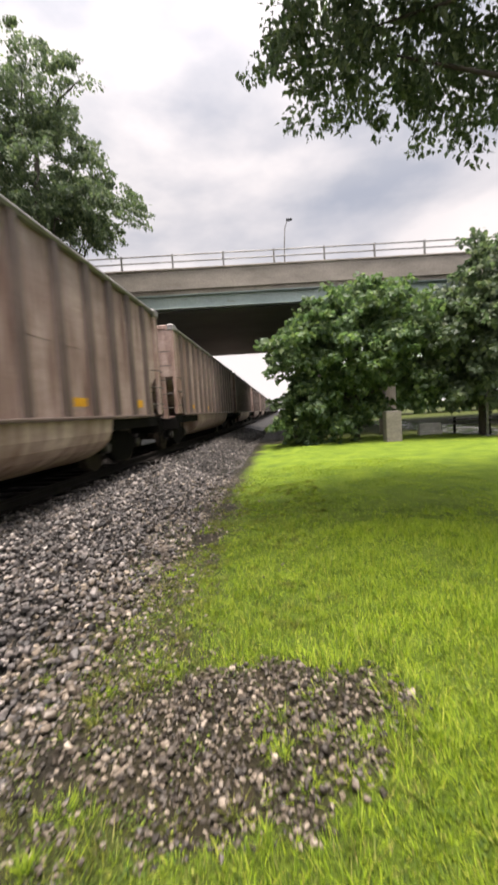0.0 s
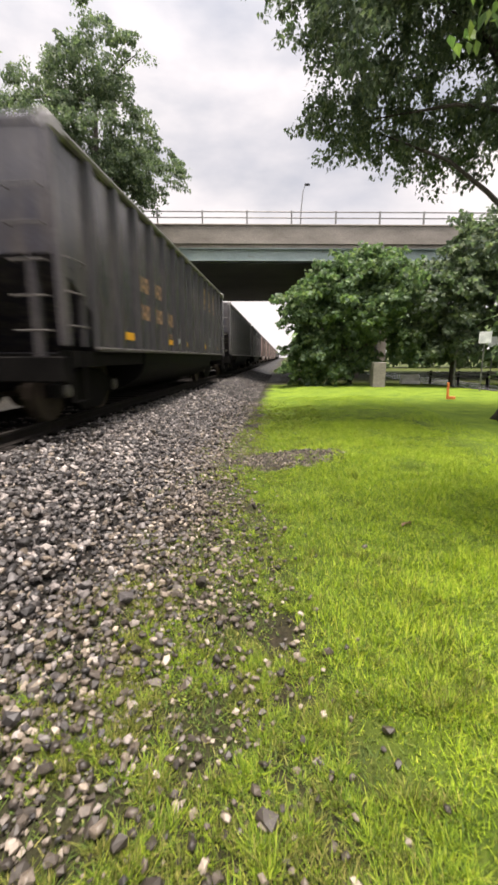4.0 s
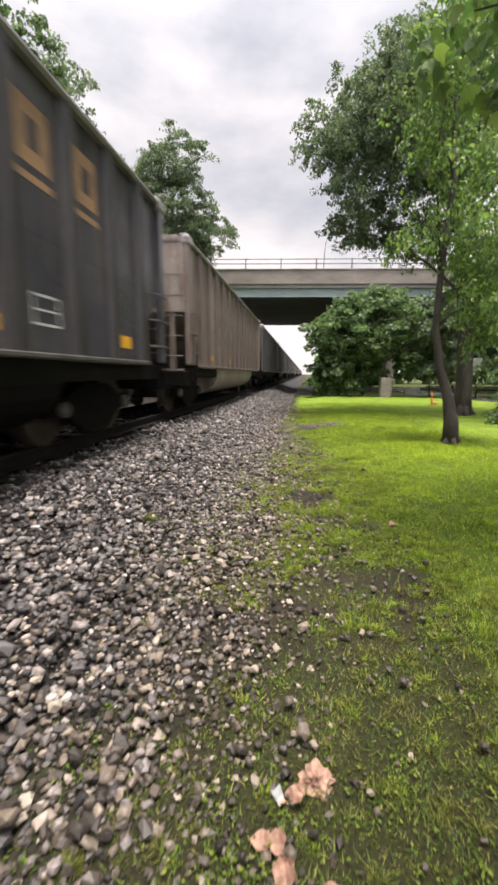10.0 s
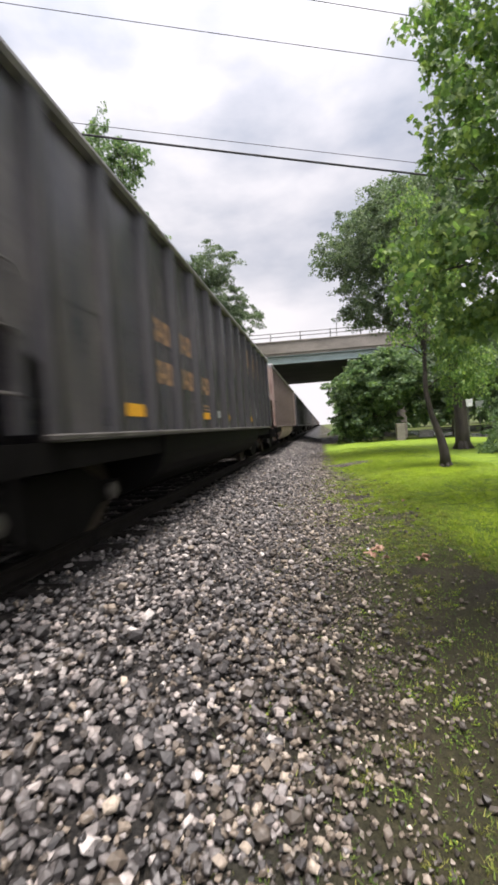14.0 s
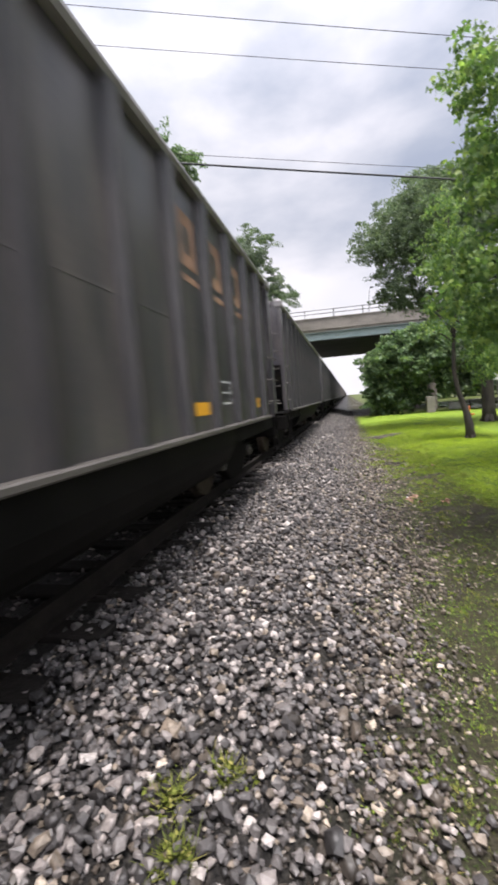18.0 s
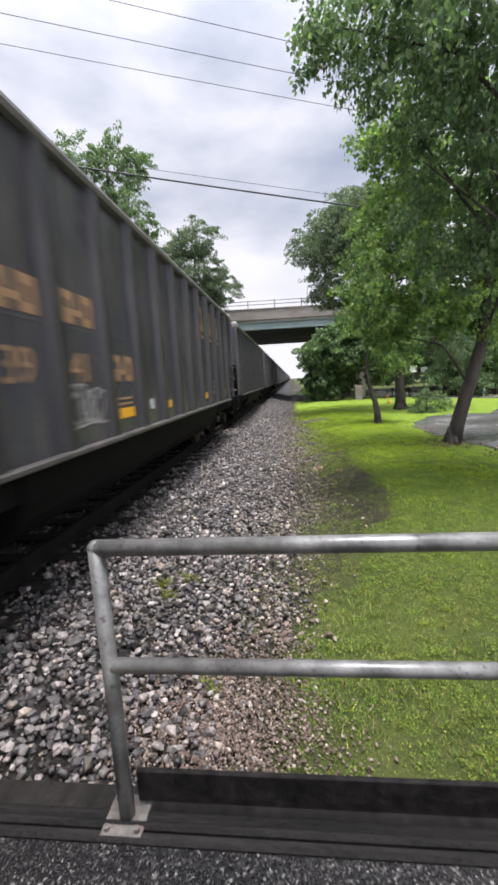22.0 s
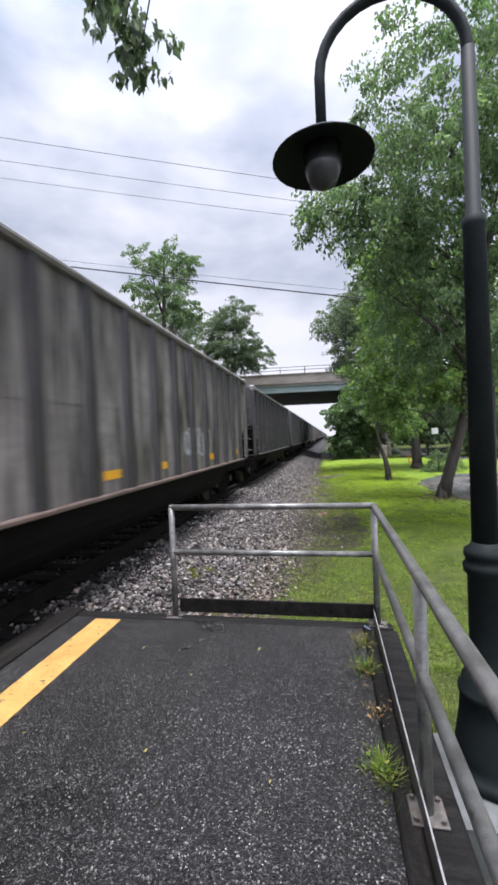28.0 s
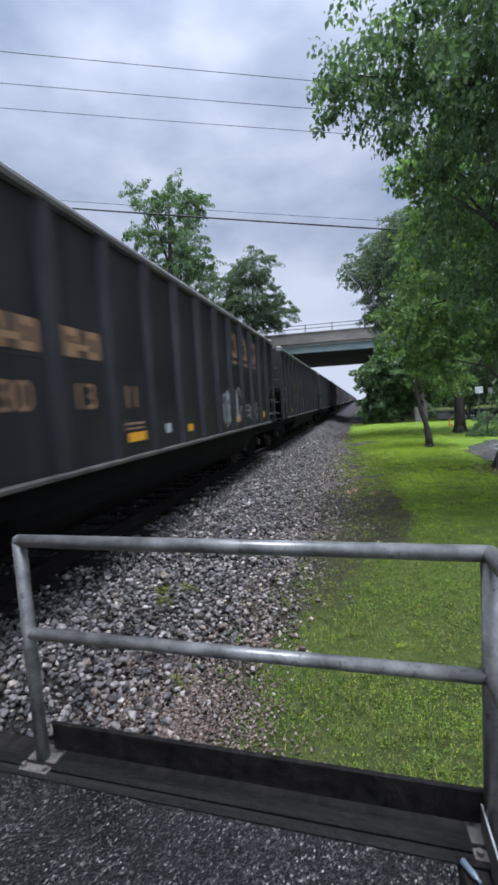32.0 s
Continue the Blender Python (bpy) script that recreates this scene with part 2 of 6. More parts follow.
def aggregate(name):
    """Open wet asphalt: a dark binder with small chips of stone, some of them pale."""
    m, nt, b = material(name, 0.3)
    b.inputs["Specular IOR Level"].default_value = 0.33
    co = nt.nodes.new("ShaderNodeTexCoord")
    vor = nt.nodes.new("ShaderNodeTexVoronoi")
    vor.inputs["Scale"].default_value = 150
    nt.links.new(co.outputs["Object"], vor.inputs["Vector"])
    # real pale chips; the lightest tones also stand for wet sparkle
    tone = ramp_node(nt, vor.outputs["Color"], [(0.2, (0.0042, 0.0039, 0.0040)), (0.62, (0.0075, 0.0071, 0.0072)), (0.72, (0.022, 0.0215, 0.0215)), (0.84, (0.085, 0.084, 0.081)), (0.96, (0.30, 0.296, 0.283))]).outputs["Color"]
    patch = noise_node(nt, 5.5, 5, 0.7, co.outputs["Object"])
    pk = ramp_node(nt, patch.outputs["Fac"], [(0.32, (0.35, 0.35, 0.35)), (0.58, (1, 1, 1))]).outputs["Color"]
    tone = mix_node(nt, pk, (0.0080, 0.0074, 0.0074), tone)
    big = noise_node(nt, 0.9, 5, 0.6, co.outputs["Object"])
    col = mix_node(nt, 1.0, tone, ramp_node(nt, big.outputs["Fac"], [(0.3, (0.65, 0.63, 0.62)), (0.7, (1.3, 1.28, 1.25))]).outputs["Color"], "MULTIPLY")
    nt.links.new(col, b.inputs["Base Color"])
    damp = ramp_node(nt, big.outputs["Fac"], [(0.35, (0.26, 0.26, 0.26)), (0.65, (0.46, 0.46, 0.46))])
    nt.links.new(damp.outputs["Color"], b.inputs["Roughness"])
    lump = nt.nodes.new("ShaderNodeTexVoronoi")
    lump.inputs["Scale"].default_value = 130
    nt.links.new(co.outputs["Object"], lump.inputs["Vector"])
    bump_node(nt, b, ramp_node(nt, lump.outputs["Distance"], [(0.05, (1, 1, 1)), (0.65, (0, 0, 0))]).outputs["Color"], 0.75, 0.007)
    return m


def wet_road(name):
    """Old asphalt after rain: dull dark ground, and smooth standing water in the hollows."""
    m, nt, b = material(name, 0.5)
    co = nt.nodes.new("ShaderNodeTexCoord")
    big = noise_node(nt, 0.55, 5, 0.55, co.outputs["Object"])
    fine = noise_node(nt, 45, 4, 0.65, co.outputs["Object"])
    col = ramp_node(nt, big.outputs["Fac"], [(0.3, (0.060, 0.058, 0.060)), (0.5, (0.095, 0.091, 0.093)), (0.75, (0.14, 0.134, 0.134))]).outputs["Color"]
    col = mix_node(nt, 0.8, col, ramp_node(nt, fine.outputs["Fac"], [(0.3, (0.6, 0.6, 0.6)), (0.7, (1.3, 1.3, 1.3))]).outputs["Color"], "MULTIPLY")
    nt.links.new(col, b.inputs["Base Color"])
    nt.links.new(ramp_node(nt, big.outputs["Fac"], [(0.36, (0.05, 0.05, 0.05)), (0.60, (0.30, 0.30, 0.30))]).outputs["Color"], b.inputs["Roughness"])
    bump_node(nt, b, fine.outputs["Fac"], 0.25, 0.004)
    return m


M_GROUND = ground_material()
M_STONE = varied("ballast_stone", [(0.0, (0.014, 0.0122, 0.0118)), (0.28, (0.032, 0.0288, 0.028)), (0.56, (0.072, 0.0645, 0.062)), (0.80, (0.138, 0.122, 0.115)), (0.94, (0.225, 0.194, 0.176)), (1.0, (0.34, 0.31, 0.29))], 0.55, 60, 0.5, 0.003)
M_PATH = varied("path_gravel", [(0.0, (0.019, 0.015, 0.0115)), (0.35, (0.044, 0.035, 0.027)), (0.65, (0.088, 0.070, 0.054)), (0.88, (0.17, 0.137, 0.105)), (1.0, (0.32, 0.27, 0.215))], 0.55, 60, 0.5, 0.003)
M_GRIT = varied("brown_grit", [(0.0, (0.042, 0.028, 0.021)), (0.5, (0.095, 0.064, 0.049)), (0.85, (0.16, 0.118, 0.093)), (1.0, (0.30, 0.25, 0.21))], 0.6, 60, 0.4, 0.002)
M_CLOVER = varied("clover_leaves", [(0.0, (0.045, 0.085, 0.014)), (0.5, (0.105, 0.165, 0.020)), (0.85, (0.18, 0.24, 0.028)), (1.0, (0.28, 0.29, 0.06))], 0.6, 0, translucent=0.35, spec=0.25)
M_GRASS = varied("lawn_grass", [(0.0, (0.12, 0.20, 0.018)), (0.5, (0.27, 0.385, 0.026)), (0.85, (0.39, 0.48, 0.038)), (1.0, (0.50, 0.46, 0.10))], 0.62, 0, translucent=0.35, spec=0.2)
M_DEEP = varied("deep_green_grass", [(0.0, (0.070, 0.122, 0.015)), (0.5, (0.168, 0.252, 0.022)), (0.85, (0.27, 0.35, 0.030)), (1.0, (0.36, 0.38, 0.07))], 0.62, 0, translucent=0.35, spec=0.2)
M_DULL = varied("worn_lawn_grass", [(0.0, (0.040, 0.070, 0.017)), (0.5, (0.090, 0.136, 0.029)), (0.85, (0.15, 0.195, 0.041)), (1.0, (0.30, 0.26, 0.09))], 0.65, 0, translucent=0.3, spec=0.2)
M_WEED = varied("gravel_weeds", [(0.0, (0.055, 0.070, 0.014)), (0.6, (0.130, 0.152, 0.026)), (1.0, (0.25, 0.225, 0.07))], 0.65, 0, translucent=0.3, spec=0.2)
M_STRAW = varied("straw_coloured_dead_grass", [(0.0, (0.11, 0.070, 0.030)), (0.6, (0.24, 0.165, 0.075)), (1.0, (0.38, 0.28, 0.12))], 0.7, 0, translucent=0.2, spec=0.2)
# leaf tones are lightened and blued to stand for the haze
LEAF_TONES = {
    "dark": [(0.0, (0.060, 0.088, 0.060)), (0.6, (0.108, 0.145, 0.092)), (1.0, (0.17, 0.205, 0.115))],
    "mid": [(0.0, (0.062, 0.104, 0.056)), (0.6, (0.110, 0.168, 0.082)), (1.0, (0.18, 0.24, 0.10))],
    "bright": [(0.0, (0.070, 0.128, 0.046)), (0.6, (0.135, 0.215, 0.066)), (1.0, (0.26, 0.34, 0.09))],
}
M_LEAF = {k: varied("leaves_" + k, v, 0.5, 0, translucent=0.5, spec=0.35) for k, v in LEAF_TONES.items()}
M_BARK = worn("wet_dark_bark", (0.018, 0.014, 0.011), (0.06, 0.048, 0.036), 5, 30, 0.75, 0, 0.9, 0.02, (1, 1, 0.25))
M_CONC = worn("weathered_concrete", (0.155, 0.138, 0.120), (0.27, 0.242, 0.212), 0.6, 14, 0.9, 0, 0.3, 0.006, (1, 1, 2.5), (0.12, 0.11, 0.10))
M_TEAL = worn("teal_painted_steel", (0.17, 0.22, 0.215), (0.24, 0.295, 0.285), 0.5, 20, 0.55, 0, 0.15, 0.003, (1, 1, 3), (0.10, 0.09, 0.07))
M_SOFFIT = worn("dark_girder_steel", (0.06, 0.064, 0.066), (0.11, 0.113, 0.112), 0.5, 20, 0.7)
M_GALV = worn("galvanised_pipe", (0.06, 0.0585, 0.055), (0.215, 0.213, 0.203), 8, 60, 0.34, 0.25, 0.4, 0.002, None, (0.040, 0.038, 0.033), (0.60, 0.67))
M_BOLTED = worn("stained_bolt_plate_steel", (0.05, 0.044, 0.038), (0.17, 0.16, 0.148), 16, 70, 0.55, 0.3, 0.4, 0.002, None, (0.11, 0.055, 0.03), (0.56, 0.64))
M_EDGE = worn("bright_worn_steel_edge", (0.30, 0.30, 0.29), (0.55, 0.55, 0.53), 12, 60, 0.35, 0.5)
M_ASPH = aggregate("wet_asphalt")
M_ROAD = wet_road("wet_road_asphalt")
M_YELLOW = worn("yellow_line_paint", (0.30, 0.175, 0.045), (0.45, 0.275, 0.085), 5, 70, 0.5, 0, 0.6, 0.004, None, (0.045, 0.036, 0.026), (0.60, 0.66))
M_TIMBER = worn("old_creosoted_timber", (0.004, 0.0036, 0.0033), (0.019, 0.017, 0.015), 3, 26, 0.6, 0, 0.8, 0.008, (6, 0.5, 6))
M_LOG = worn("weathered_grey_timber", (0.0035, 0.0033, 0.0032), (0.016, 0.015, 0.0138), 3, 30, 0.7, 0, 0.9, 0.01, (0.35, 6, 6), (0.006, 0.0055, 0.005), (0.60, 0.68))
M_TIE = worn("railway_tie_wood", (0.007, 0.006, 0.0055), (0.022, 0.019, 0.017), 3, 26, 0.85, 0, 0.8, 0.01, (0.5, 6, 6))
# rail steel darkened in its colour for the deep shade under the train
M_RAIL = worn("shade_dark_rusty_rail", (0.006, 0.005, 0.0045), (0.015, 0.012, 0.0105), 4, 40, 0.85, 0.0)
M_POLE = worn("black_green_lamp_paint", (0.006, 0.009, 0.009), (0.012, 0.016, 0.017), 5, 50, 0.68, 0.0, 0.1, 0.002)
M_POLE.node_tree.nodes["Principled BSDF"].inputs["Specular IOR Level"].default_value = 0.14
M_GLASS = plain("frosted_lamp_glass", (0.035, 0.039, 0.043), 0.3)
for _m, _s in ((M_TIMBER, 0.12), (M_TIE, 0.12), (M_LOG, 0.12), (M_RAIL, 0.15)):
    _m.node_tree.nodes["Principled BSDF"].inputs["Specular IOR Level"].default_value = _s
M_WIRE = plain("black_cable_sheath", (0.02, 0.02, 0.022), 0.6)


# ---- mesh helpers ----
def part(name, bm, mat, parent=None, label="", smooth=False):
    """Links a bmesh as one mesh object under a thing or a part."""
    me = bpy.data.meshes.new(name)
    bm.to_mesh(me)
    bm.free()
    me.materials.append(mat)
    if smooth:
        me.polygons.foreach_set("use_smooth", [True] * len(me.polygons))
    ob = new(name, me)
    if parent is not None:
        ob.parent = parent
    if label:
        tagged(ob, label)
    return ob


def share(name, me, parent, m, label=""):
    """One more object on a mesh that others use too."""
    ob = new(name, me)
    ob.parent = parent
    ob.matrix_basis = m
    if label:
        tagged(ob, label)
    return ob


def thing(name, label, category, group="", kind="", at=None):
    ob = new(name)
    ob.empty_display_size = 0.2
    tagged(ob, label, category, group, kind)
    if at is not None:
        ob.matrix_basis = at
    return ob


def add_box(bm, x0, x1, y0, y1, z0, z1, bevel=0.0, m=None):
    b2 = bmesh.new()
    bmesh.ops.create_cube(b2, size=1.0)
    for v in b2.verts:
        v.co = Vector(((x0 + x1) / 2 + v.co.x * (x1 - x0), (y0 + y1) / 2 + v.co.y * (y1 - y0), (z0 + z1) / 2 + v.co.z * (z1 - z0)))
    if bevel:
        bmesh.ops.bevel(b2, geom=b2.edges[:], offset=bevel, segments=1, affect="EDGES", clamp_overlap=True)
    if m is not None:
        b2.transform(m)
    join(bm, b2)
    return bm


def join(bm, b2):
    me = bpy.data.meshes.new("scratch")
    b2.to_mesh(me)
    b2.free()
    bm.from_mesh(me)
    bpy.data.meshes.remove(me)


def box(x0, x1, y0, y1, z0, z1, bevel=0.0, m=None):
    return add_box(bmesh.new(), x0, x1, y0, y1, z0, z1, bevel, m)


def add_tube(bm, pts, radii, n=8, cap=True):
    """A round tube through points, with a radius at each of them."""
    pts = [Vector(p) for p in pts]
    if not isinstance(radii, (list, tuple)):
        radii = [radii] * len(pts)
    rings, side = [], None
    for i, p in enumerate(pts):
        d = (pts[min(i + 1, len(pts) - 1)] - pts[max(i - 1, 0)]).normalized()
        if side is None:
            side = d.orthogonal().normalized()
        side = (side - d * side.dot(d)).normalized()
        up = d.cross(side)
        rings.append([bm.verts.new(p + (side * math.cos(a) + up * math.sin(a)) * radii[i]) for a in [2 * math.pi * k / n for k in range(n)]])
    for a, b in zip(rings, rings[1:]):
        for k in range(n):
            bm.faces.new((a[k], a[(k + 1) % n], b[(k + 1) % n], b[k]))
    if cap:
        bm.faces.new(list(reversed(rings[0])))
        bm.faces.new(rings[-1])
    return bm


def tube(pts, radii, n=8, cap=True):
    return add_tube(bmesh.new(), pts, radii, n, cap)


def add_turned(bm, x, y, profile, n=20):
    """A turned body: rings of (radius, z) about an upright axis."""
    rings = [[bm.verts.new((x + r * math.cos(2 * math.pi * k / n), y + r * math.sin(2 * math.pi * k / n), z)) for k in range(n)] for r, z in profile]
    for a, b in zip(rings, rings[1:]):
        for k in range(n):
            bm.faces.new((a[k], a[(k + 1) % n], b[(k + 1) % n], b[k]))
    bm.faces.new(list(reversed(rings[0])))
    bm.faces.new(rings[-1])
    return bm


def mesh_of(name, verts, faces, mat, parent=None, smooth=False, worn_share=0.0):
    """A mesh object from arrays: verts (n, 3), faces (m, k)."""
    verts, faces = np.asarray(verts, np.float32), np.asarray(faces, np.int32)
    me = bpy.data.meshes.new(name)
    me.vertices.add(len(verts))
    me.vertices.foreach_set("co", verts.ravel())
    k = faces.shape[1]
    me.loops.add(faces.size)
    me.loops.foreach_set("vertex_index", faces.ravel())
    me.polygons.add(len(faces))
    me.polygons.foreach_set("loop_start", np.arange(0, faces.size, k, dtype=np.int32))
    me.polygons.foreach_set("use_smooth", np.full(len(faces), smooth) | (np.random.default_rng(3).random(len(faces)) < worn_share))
    me.update(calc_edges=True)
    me.materials.append(mat)
    ob = new(name, me)
    if parent is not None:
        ob.parent = parent
    return ob


def value_noise(x, y, seed=0):
    """Smooth noise of 0 to 1 on arrays."""
    xi, yi = np.floor(x), np.floor(y)
    fx, fy = x - xi, y - yi
    fx, fy = fx * fx * (3 - 2 * fx), fy * fy * (3 - 2 * fy)

    def h(a, b):
        s = np.sin(a * 127.1 + b * 311.7 + seed * 74.7) * 43758.5453
        return s - np.floor(s)
    return (h(xi, yi) * (1 - fx) + h(xi + 1, yi) * fx) * (1 - fy) + (h(xi, yi + 1) * (1 - fx) + h(xi + 1, yi + 1) * fx) * fy


# ---- ground ----
TRACK_X = -4.75          # the middle of the track
END_Y = -17.62           # the end of the platform
BRIDGE_LAMP = (0.48, 20.8)


def land(x, y):
    """Height of the ground: ballast shoulder, dip, lawn."""
    d = np.abs(x - TRACK_X)
    ballast = np.interp(d, [0, 1.55, 2.0, 2.95, 4.0], [0.25, 0.25, 0.20, -0.10, -0.12])
    lawn = np.interp(x, [-1.9, -1.0, -0.5, 0.3, 1.5, 4.0], [-0.10, -0.12, -0.14, -0.05, 0.0, 0.0])
    dip = 0.07 * np.exp(-((x + 0.5) / 0.6) ** 2) * np.exp(-((y + 10.5) / 3.0) ** 2)
    mound = 0.07 * np.exp(-((x + 0.1) / 0.9) ** 2 - ((y - 2.0) / 0.8) ** 2)
    z = np.where(x < -1.9, ballast, lawn - dip + mound)
    rough = (value_noise(x * 1.3, y * 1.3, 1) - 0.5) * 0.05 + (value_noise(x * 4, y * 4, 2) - 0.5) * np.where(x > 0.2, 0.05, 0.02)
    return z + rough * np.where((x < 3.0) & (x > -3.2), 1, 0)


def stony_isle(x, y):
    """0 to 1: the island of ballast stones in the grass near the start of the walk."""
    e = ((x + 0.25 - 0.25 * (y - 1.9)) / 0.78) ** 2 + ((y - 1.92) / 0.56) ** 2
    n = 0.5 * value_noise(x * 2.6, y * 2.6, 91) + 0.5 * value_noise(x * 7.0, y * 7.0, 92)
    return np.clip((1.05 - e + (n - 0.5) * 1.5) * 2.2, 0, 1)


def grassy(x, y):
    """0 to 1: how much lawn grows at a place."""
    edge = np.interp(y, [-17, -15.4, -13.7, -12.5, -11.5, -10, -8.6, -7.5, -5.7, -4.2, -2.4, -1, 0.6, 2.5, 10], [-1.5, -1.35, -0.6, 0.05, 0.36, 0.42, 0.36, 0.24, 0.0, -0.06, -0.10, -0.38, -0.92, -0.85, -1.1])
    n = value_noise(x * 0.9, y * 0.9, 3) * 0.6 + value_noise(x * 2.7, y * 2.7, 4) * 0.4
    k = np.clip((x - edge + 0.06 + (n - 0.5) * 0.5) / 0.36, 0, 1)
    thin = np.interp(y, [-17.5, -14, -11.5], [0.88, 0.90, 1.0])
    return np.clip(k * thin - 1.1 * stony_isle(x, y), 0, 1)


def creeping(x, y):
    """0 to 1: moss and creeping weeds on the bare strip between ballast and lawn, in patches."""
    n = 0.6 * value_noise(x * 1.7, y * 1.7, 61) + 0.4 * value_noise(x * 5.2, y * 5.2, 62)
    patch = np.clip((n - 0.25) / 0.24, 0, 1)
    across = np.interp(x, [-2.1, -1.6, -1.0, -0.4, 0.3, 1.2], [0.0, 0.4, 0.85, 1.0, 1.0, 0.6])
    along = np.interp(y, [-17.4, -15, -13.3, -12.0, -10.2, -8.6, -6.5, 5, 10], [0.7, 0.7, 0.6, 0.42, 0.55, 0.95, 1.0, 1.0, 0.6])
    return patch * across * along * (1 - 0.8 * stony_isle(x, y))


def steps(spans):
    out = []
    for a, b, d in spans:
        out += list(np.arange(a, b - 1e-6, d))
    return np.array(out + [spans[-1][1]])


def build_ground():
    xs = steps([(-900, -100, 160), (-100, -20, 20), (-20, -8, 2), (-8, -3.4, 0.4), (-3.4, 3.0, 0.1), (3.0, 9, 0.5), (9, 30, 3.5), (30, 100, 20), (100, 900, 160)])
    ys = steps([(-900, -100, 160), (-100, -24, 12), (-24, -17, 0.5), (-17, 8, 0.1), (8, 24, 0.4), (24, 100, 8), (100, 1500, 200)])
    X, Y = np.meshgrid(xs, ys)
    Z = land(X, Y)
    Z = Z + np.where((Y < END_Y - 0.1) & (X > -1.9), -0.02, 0)
    nx, ny = len(xs), len(ys)
    idx = np.arange(nx * ny).reshape(ny, nx)
    f = np.stack([idx[:-1, :-1], idx[:-1, 1:], idx[1:, 1:], idx[1:, :-1]], -1).reshape(-1, 4)
    ob = mesh_of("ground", np.stack([X, Y, Z], -1).reshape(-1, 3), f, M_GROUND, smooth=True)
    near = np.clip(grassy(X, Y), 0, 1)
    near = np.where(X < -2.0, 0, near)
    # bare dark soil beyond the track is added for the shade under the train
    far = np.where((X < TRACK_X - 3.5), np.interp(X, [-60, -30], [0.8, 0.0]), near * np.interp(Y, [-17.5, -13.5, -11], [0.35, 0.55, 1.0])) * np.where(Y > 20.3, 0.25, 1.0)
    far = np.where((Y > 20.3) & (X < 1.0), 0.0, far)
    att = ob.data.attributes.new("moss", "FLOAT", "POINT")
    att.data.foreach_set("value", creeping(X, Y).astype(np.float32).ravel())
    att = ob.data.attributes.new("lawn", "FLOAT", "POINT")
    att.data.foreach_set("value", far.astype(np.float32).ravel())
    att = ob.data.attributes.new("under_blades", "FLOAT", "POINT")
    att.data.foreach_set("value", (np.interp(X, [2.6, 3.4], [1, 0]) * np.interp(Y, [6.0, 9.5], [1, 0])).astype(np.float32).ravel())
    att = ob.data.attributes.new("stony", "FLOAT", "POINT")
    att.data.foreach_set("value", np.interp(X, [-12, -8, -1.7, -0.8], [0, 1, 1, 0]).astype(np.float32).ravel())
    tagged(ob, "mown green lawn fading into bare gravelly soil by the track", "ground", kind="structure")


def stone_shapes(count, corners=11):
    """Crushed rock: blunt hulls, longer than high, no two alike."""
    out = []
    for k in range(count):
        rnd = random.Random(100 + k)
        bm = bmesh.new()
        sc = (rnd.uniform(0.46, 0.64), rnd.uniform(0.36, 0.50), rnd.uniform(0.24, 0.40))
        turn = rnd.uniform(0, 6.28)
        for c in range(corners):
            z = 1 - 2 * (c + 0.5) / corners
            r, a = math.sqrt(1 - z * z), 2.4 * c + turn + rnd.uniform(-0.4, 0.4)
            p = (r * math.cos(a), r * math.sin(a), z + rnd.uniform(-0.12, 0.12))
            f = rnd.uniform(0.80, 1.06)
            bm.verts.new([math.copysign(abs(q) ** 0.72, q) * w * f for q, w in zip(p, sc)])
        res = bmesh.ops.convex_hull(bm, input=bm.verts[:])
        loose = [g for g in res["geom_interior"] + res["geom_unused"] if isinstance(g, bmesh.types.BMVert)]
        if loose:
            bmesh.ops.delete(bm, geom=list(set(loose)), context="VERTS")
        bmesh.ops.triangulate(bm, faces=bm.faces[:])
        bm.verts.index_update()
        v = np.array([tuple(p.co) for p in bm.verts])
        f = np.array([[q.index for q in p.verts] for p in bm.faces])
        bm.free()
        out.append((v, f))
    return out


def scatter(shapes, P, size, rng, tilt=0.6):
    """Lays copies of small shapes at the places P, turned at random; gives joined arrays."""
    V, F, base = [], [], 0
    pick = rng.integers(0, len(shapes), len(P))
    for k, (v, f) in enumerate(shapes):
        sel = np.where(pick == k)[0]
        if not len(sel):
            continue
        a, t, u = rng.uniform(0, 2 * np.pi, len(sel)), rng.normal(0, tilt, len(sel)), rng.uniform(0, 2 * np.pi, len(sel))
        ca, sa, ct, st, cu, su = np.cos(a), np.sin(a), np.cos(t), np.sin(t), np.cos(u), np.sin(u)
        x, y, z = v[:, 0][None], v[:, 1][None], v[:, 2][None]
        x, y = x * cu[:, None] - y * su[:, None], x * su[:, None] + y * cu[:, None]
        y, z = y * ct[:, None] - z * st[:, None], y * st[:, None] + z * ct[:, None]
        x, y = x * ca[:, None] - y * sa[:, None], x * sa[:, None] + y * ca[:, None]
        s = size[sel][:, None]
        V.append(np.stack([x * s + P[sel, 0:1], y * s + P[sel, 1:2], z * s + P[sel, 2:3]], -1).reshape(-1, 3))
        F.append((f[None] + (np.arange(len(sel)) * len(v))[:, None, None] + base).reshape(-1, f.shape[1]))
        base += len(sel) * len(v)
    return np.concatenate(V), np.concatenate(F)


def clear_of_stones(x, y):
    """1 on the ballast, near 0 on the worn lawn before the platform, with a ragged edge between."""
    n = 0.6 * value_noise(x * 1.9, y * 1.9, 81) + 0.4 * value_noise(x * 6.3, y * 6.3, 82)
    lawn = np.interp(x + 1.1 * (n - 0.5), [-1.45, -0.85], [1.0, 0.05])
    return np.where(y < -13.0, lawn, np.interp(y, [-13.0, -12.0], [0.0, 1.0]) * (1 - lawn) + lawn)


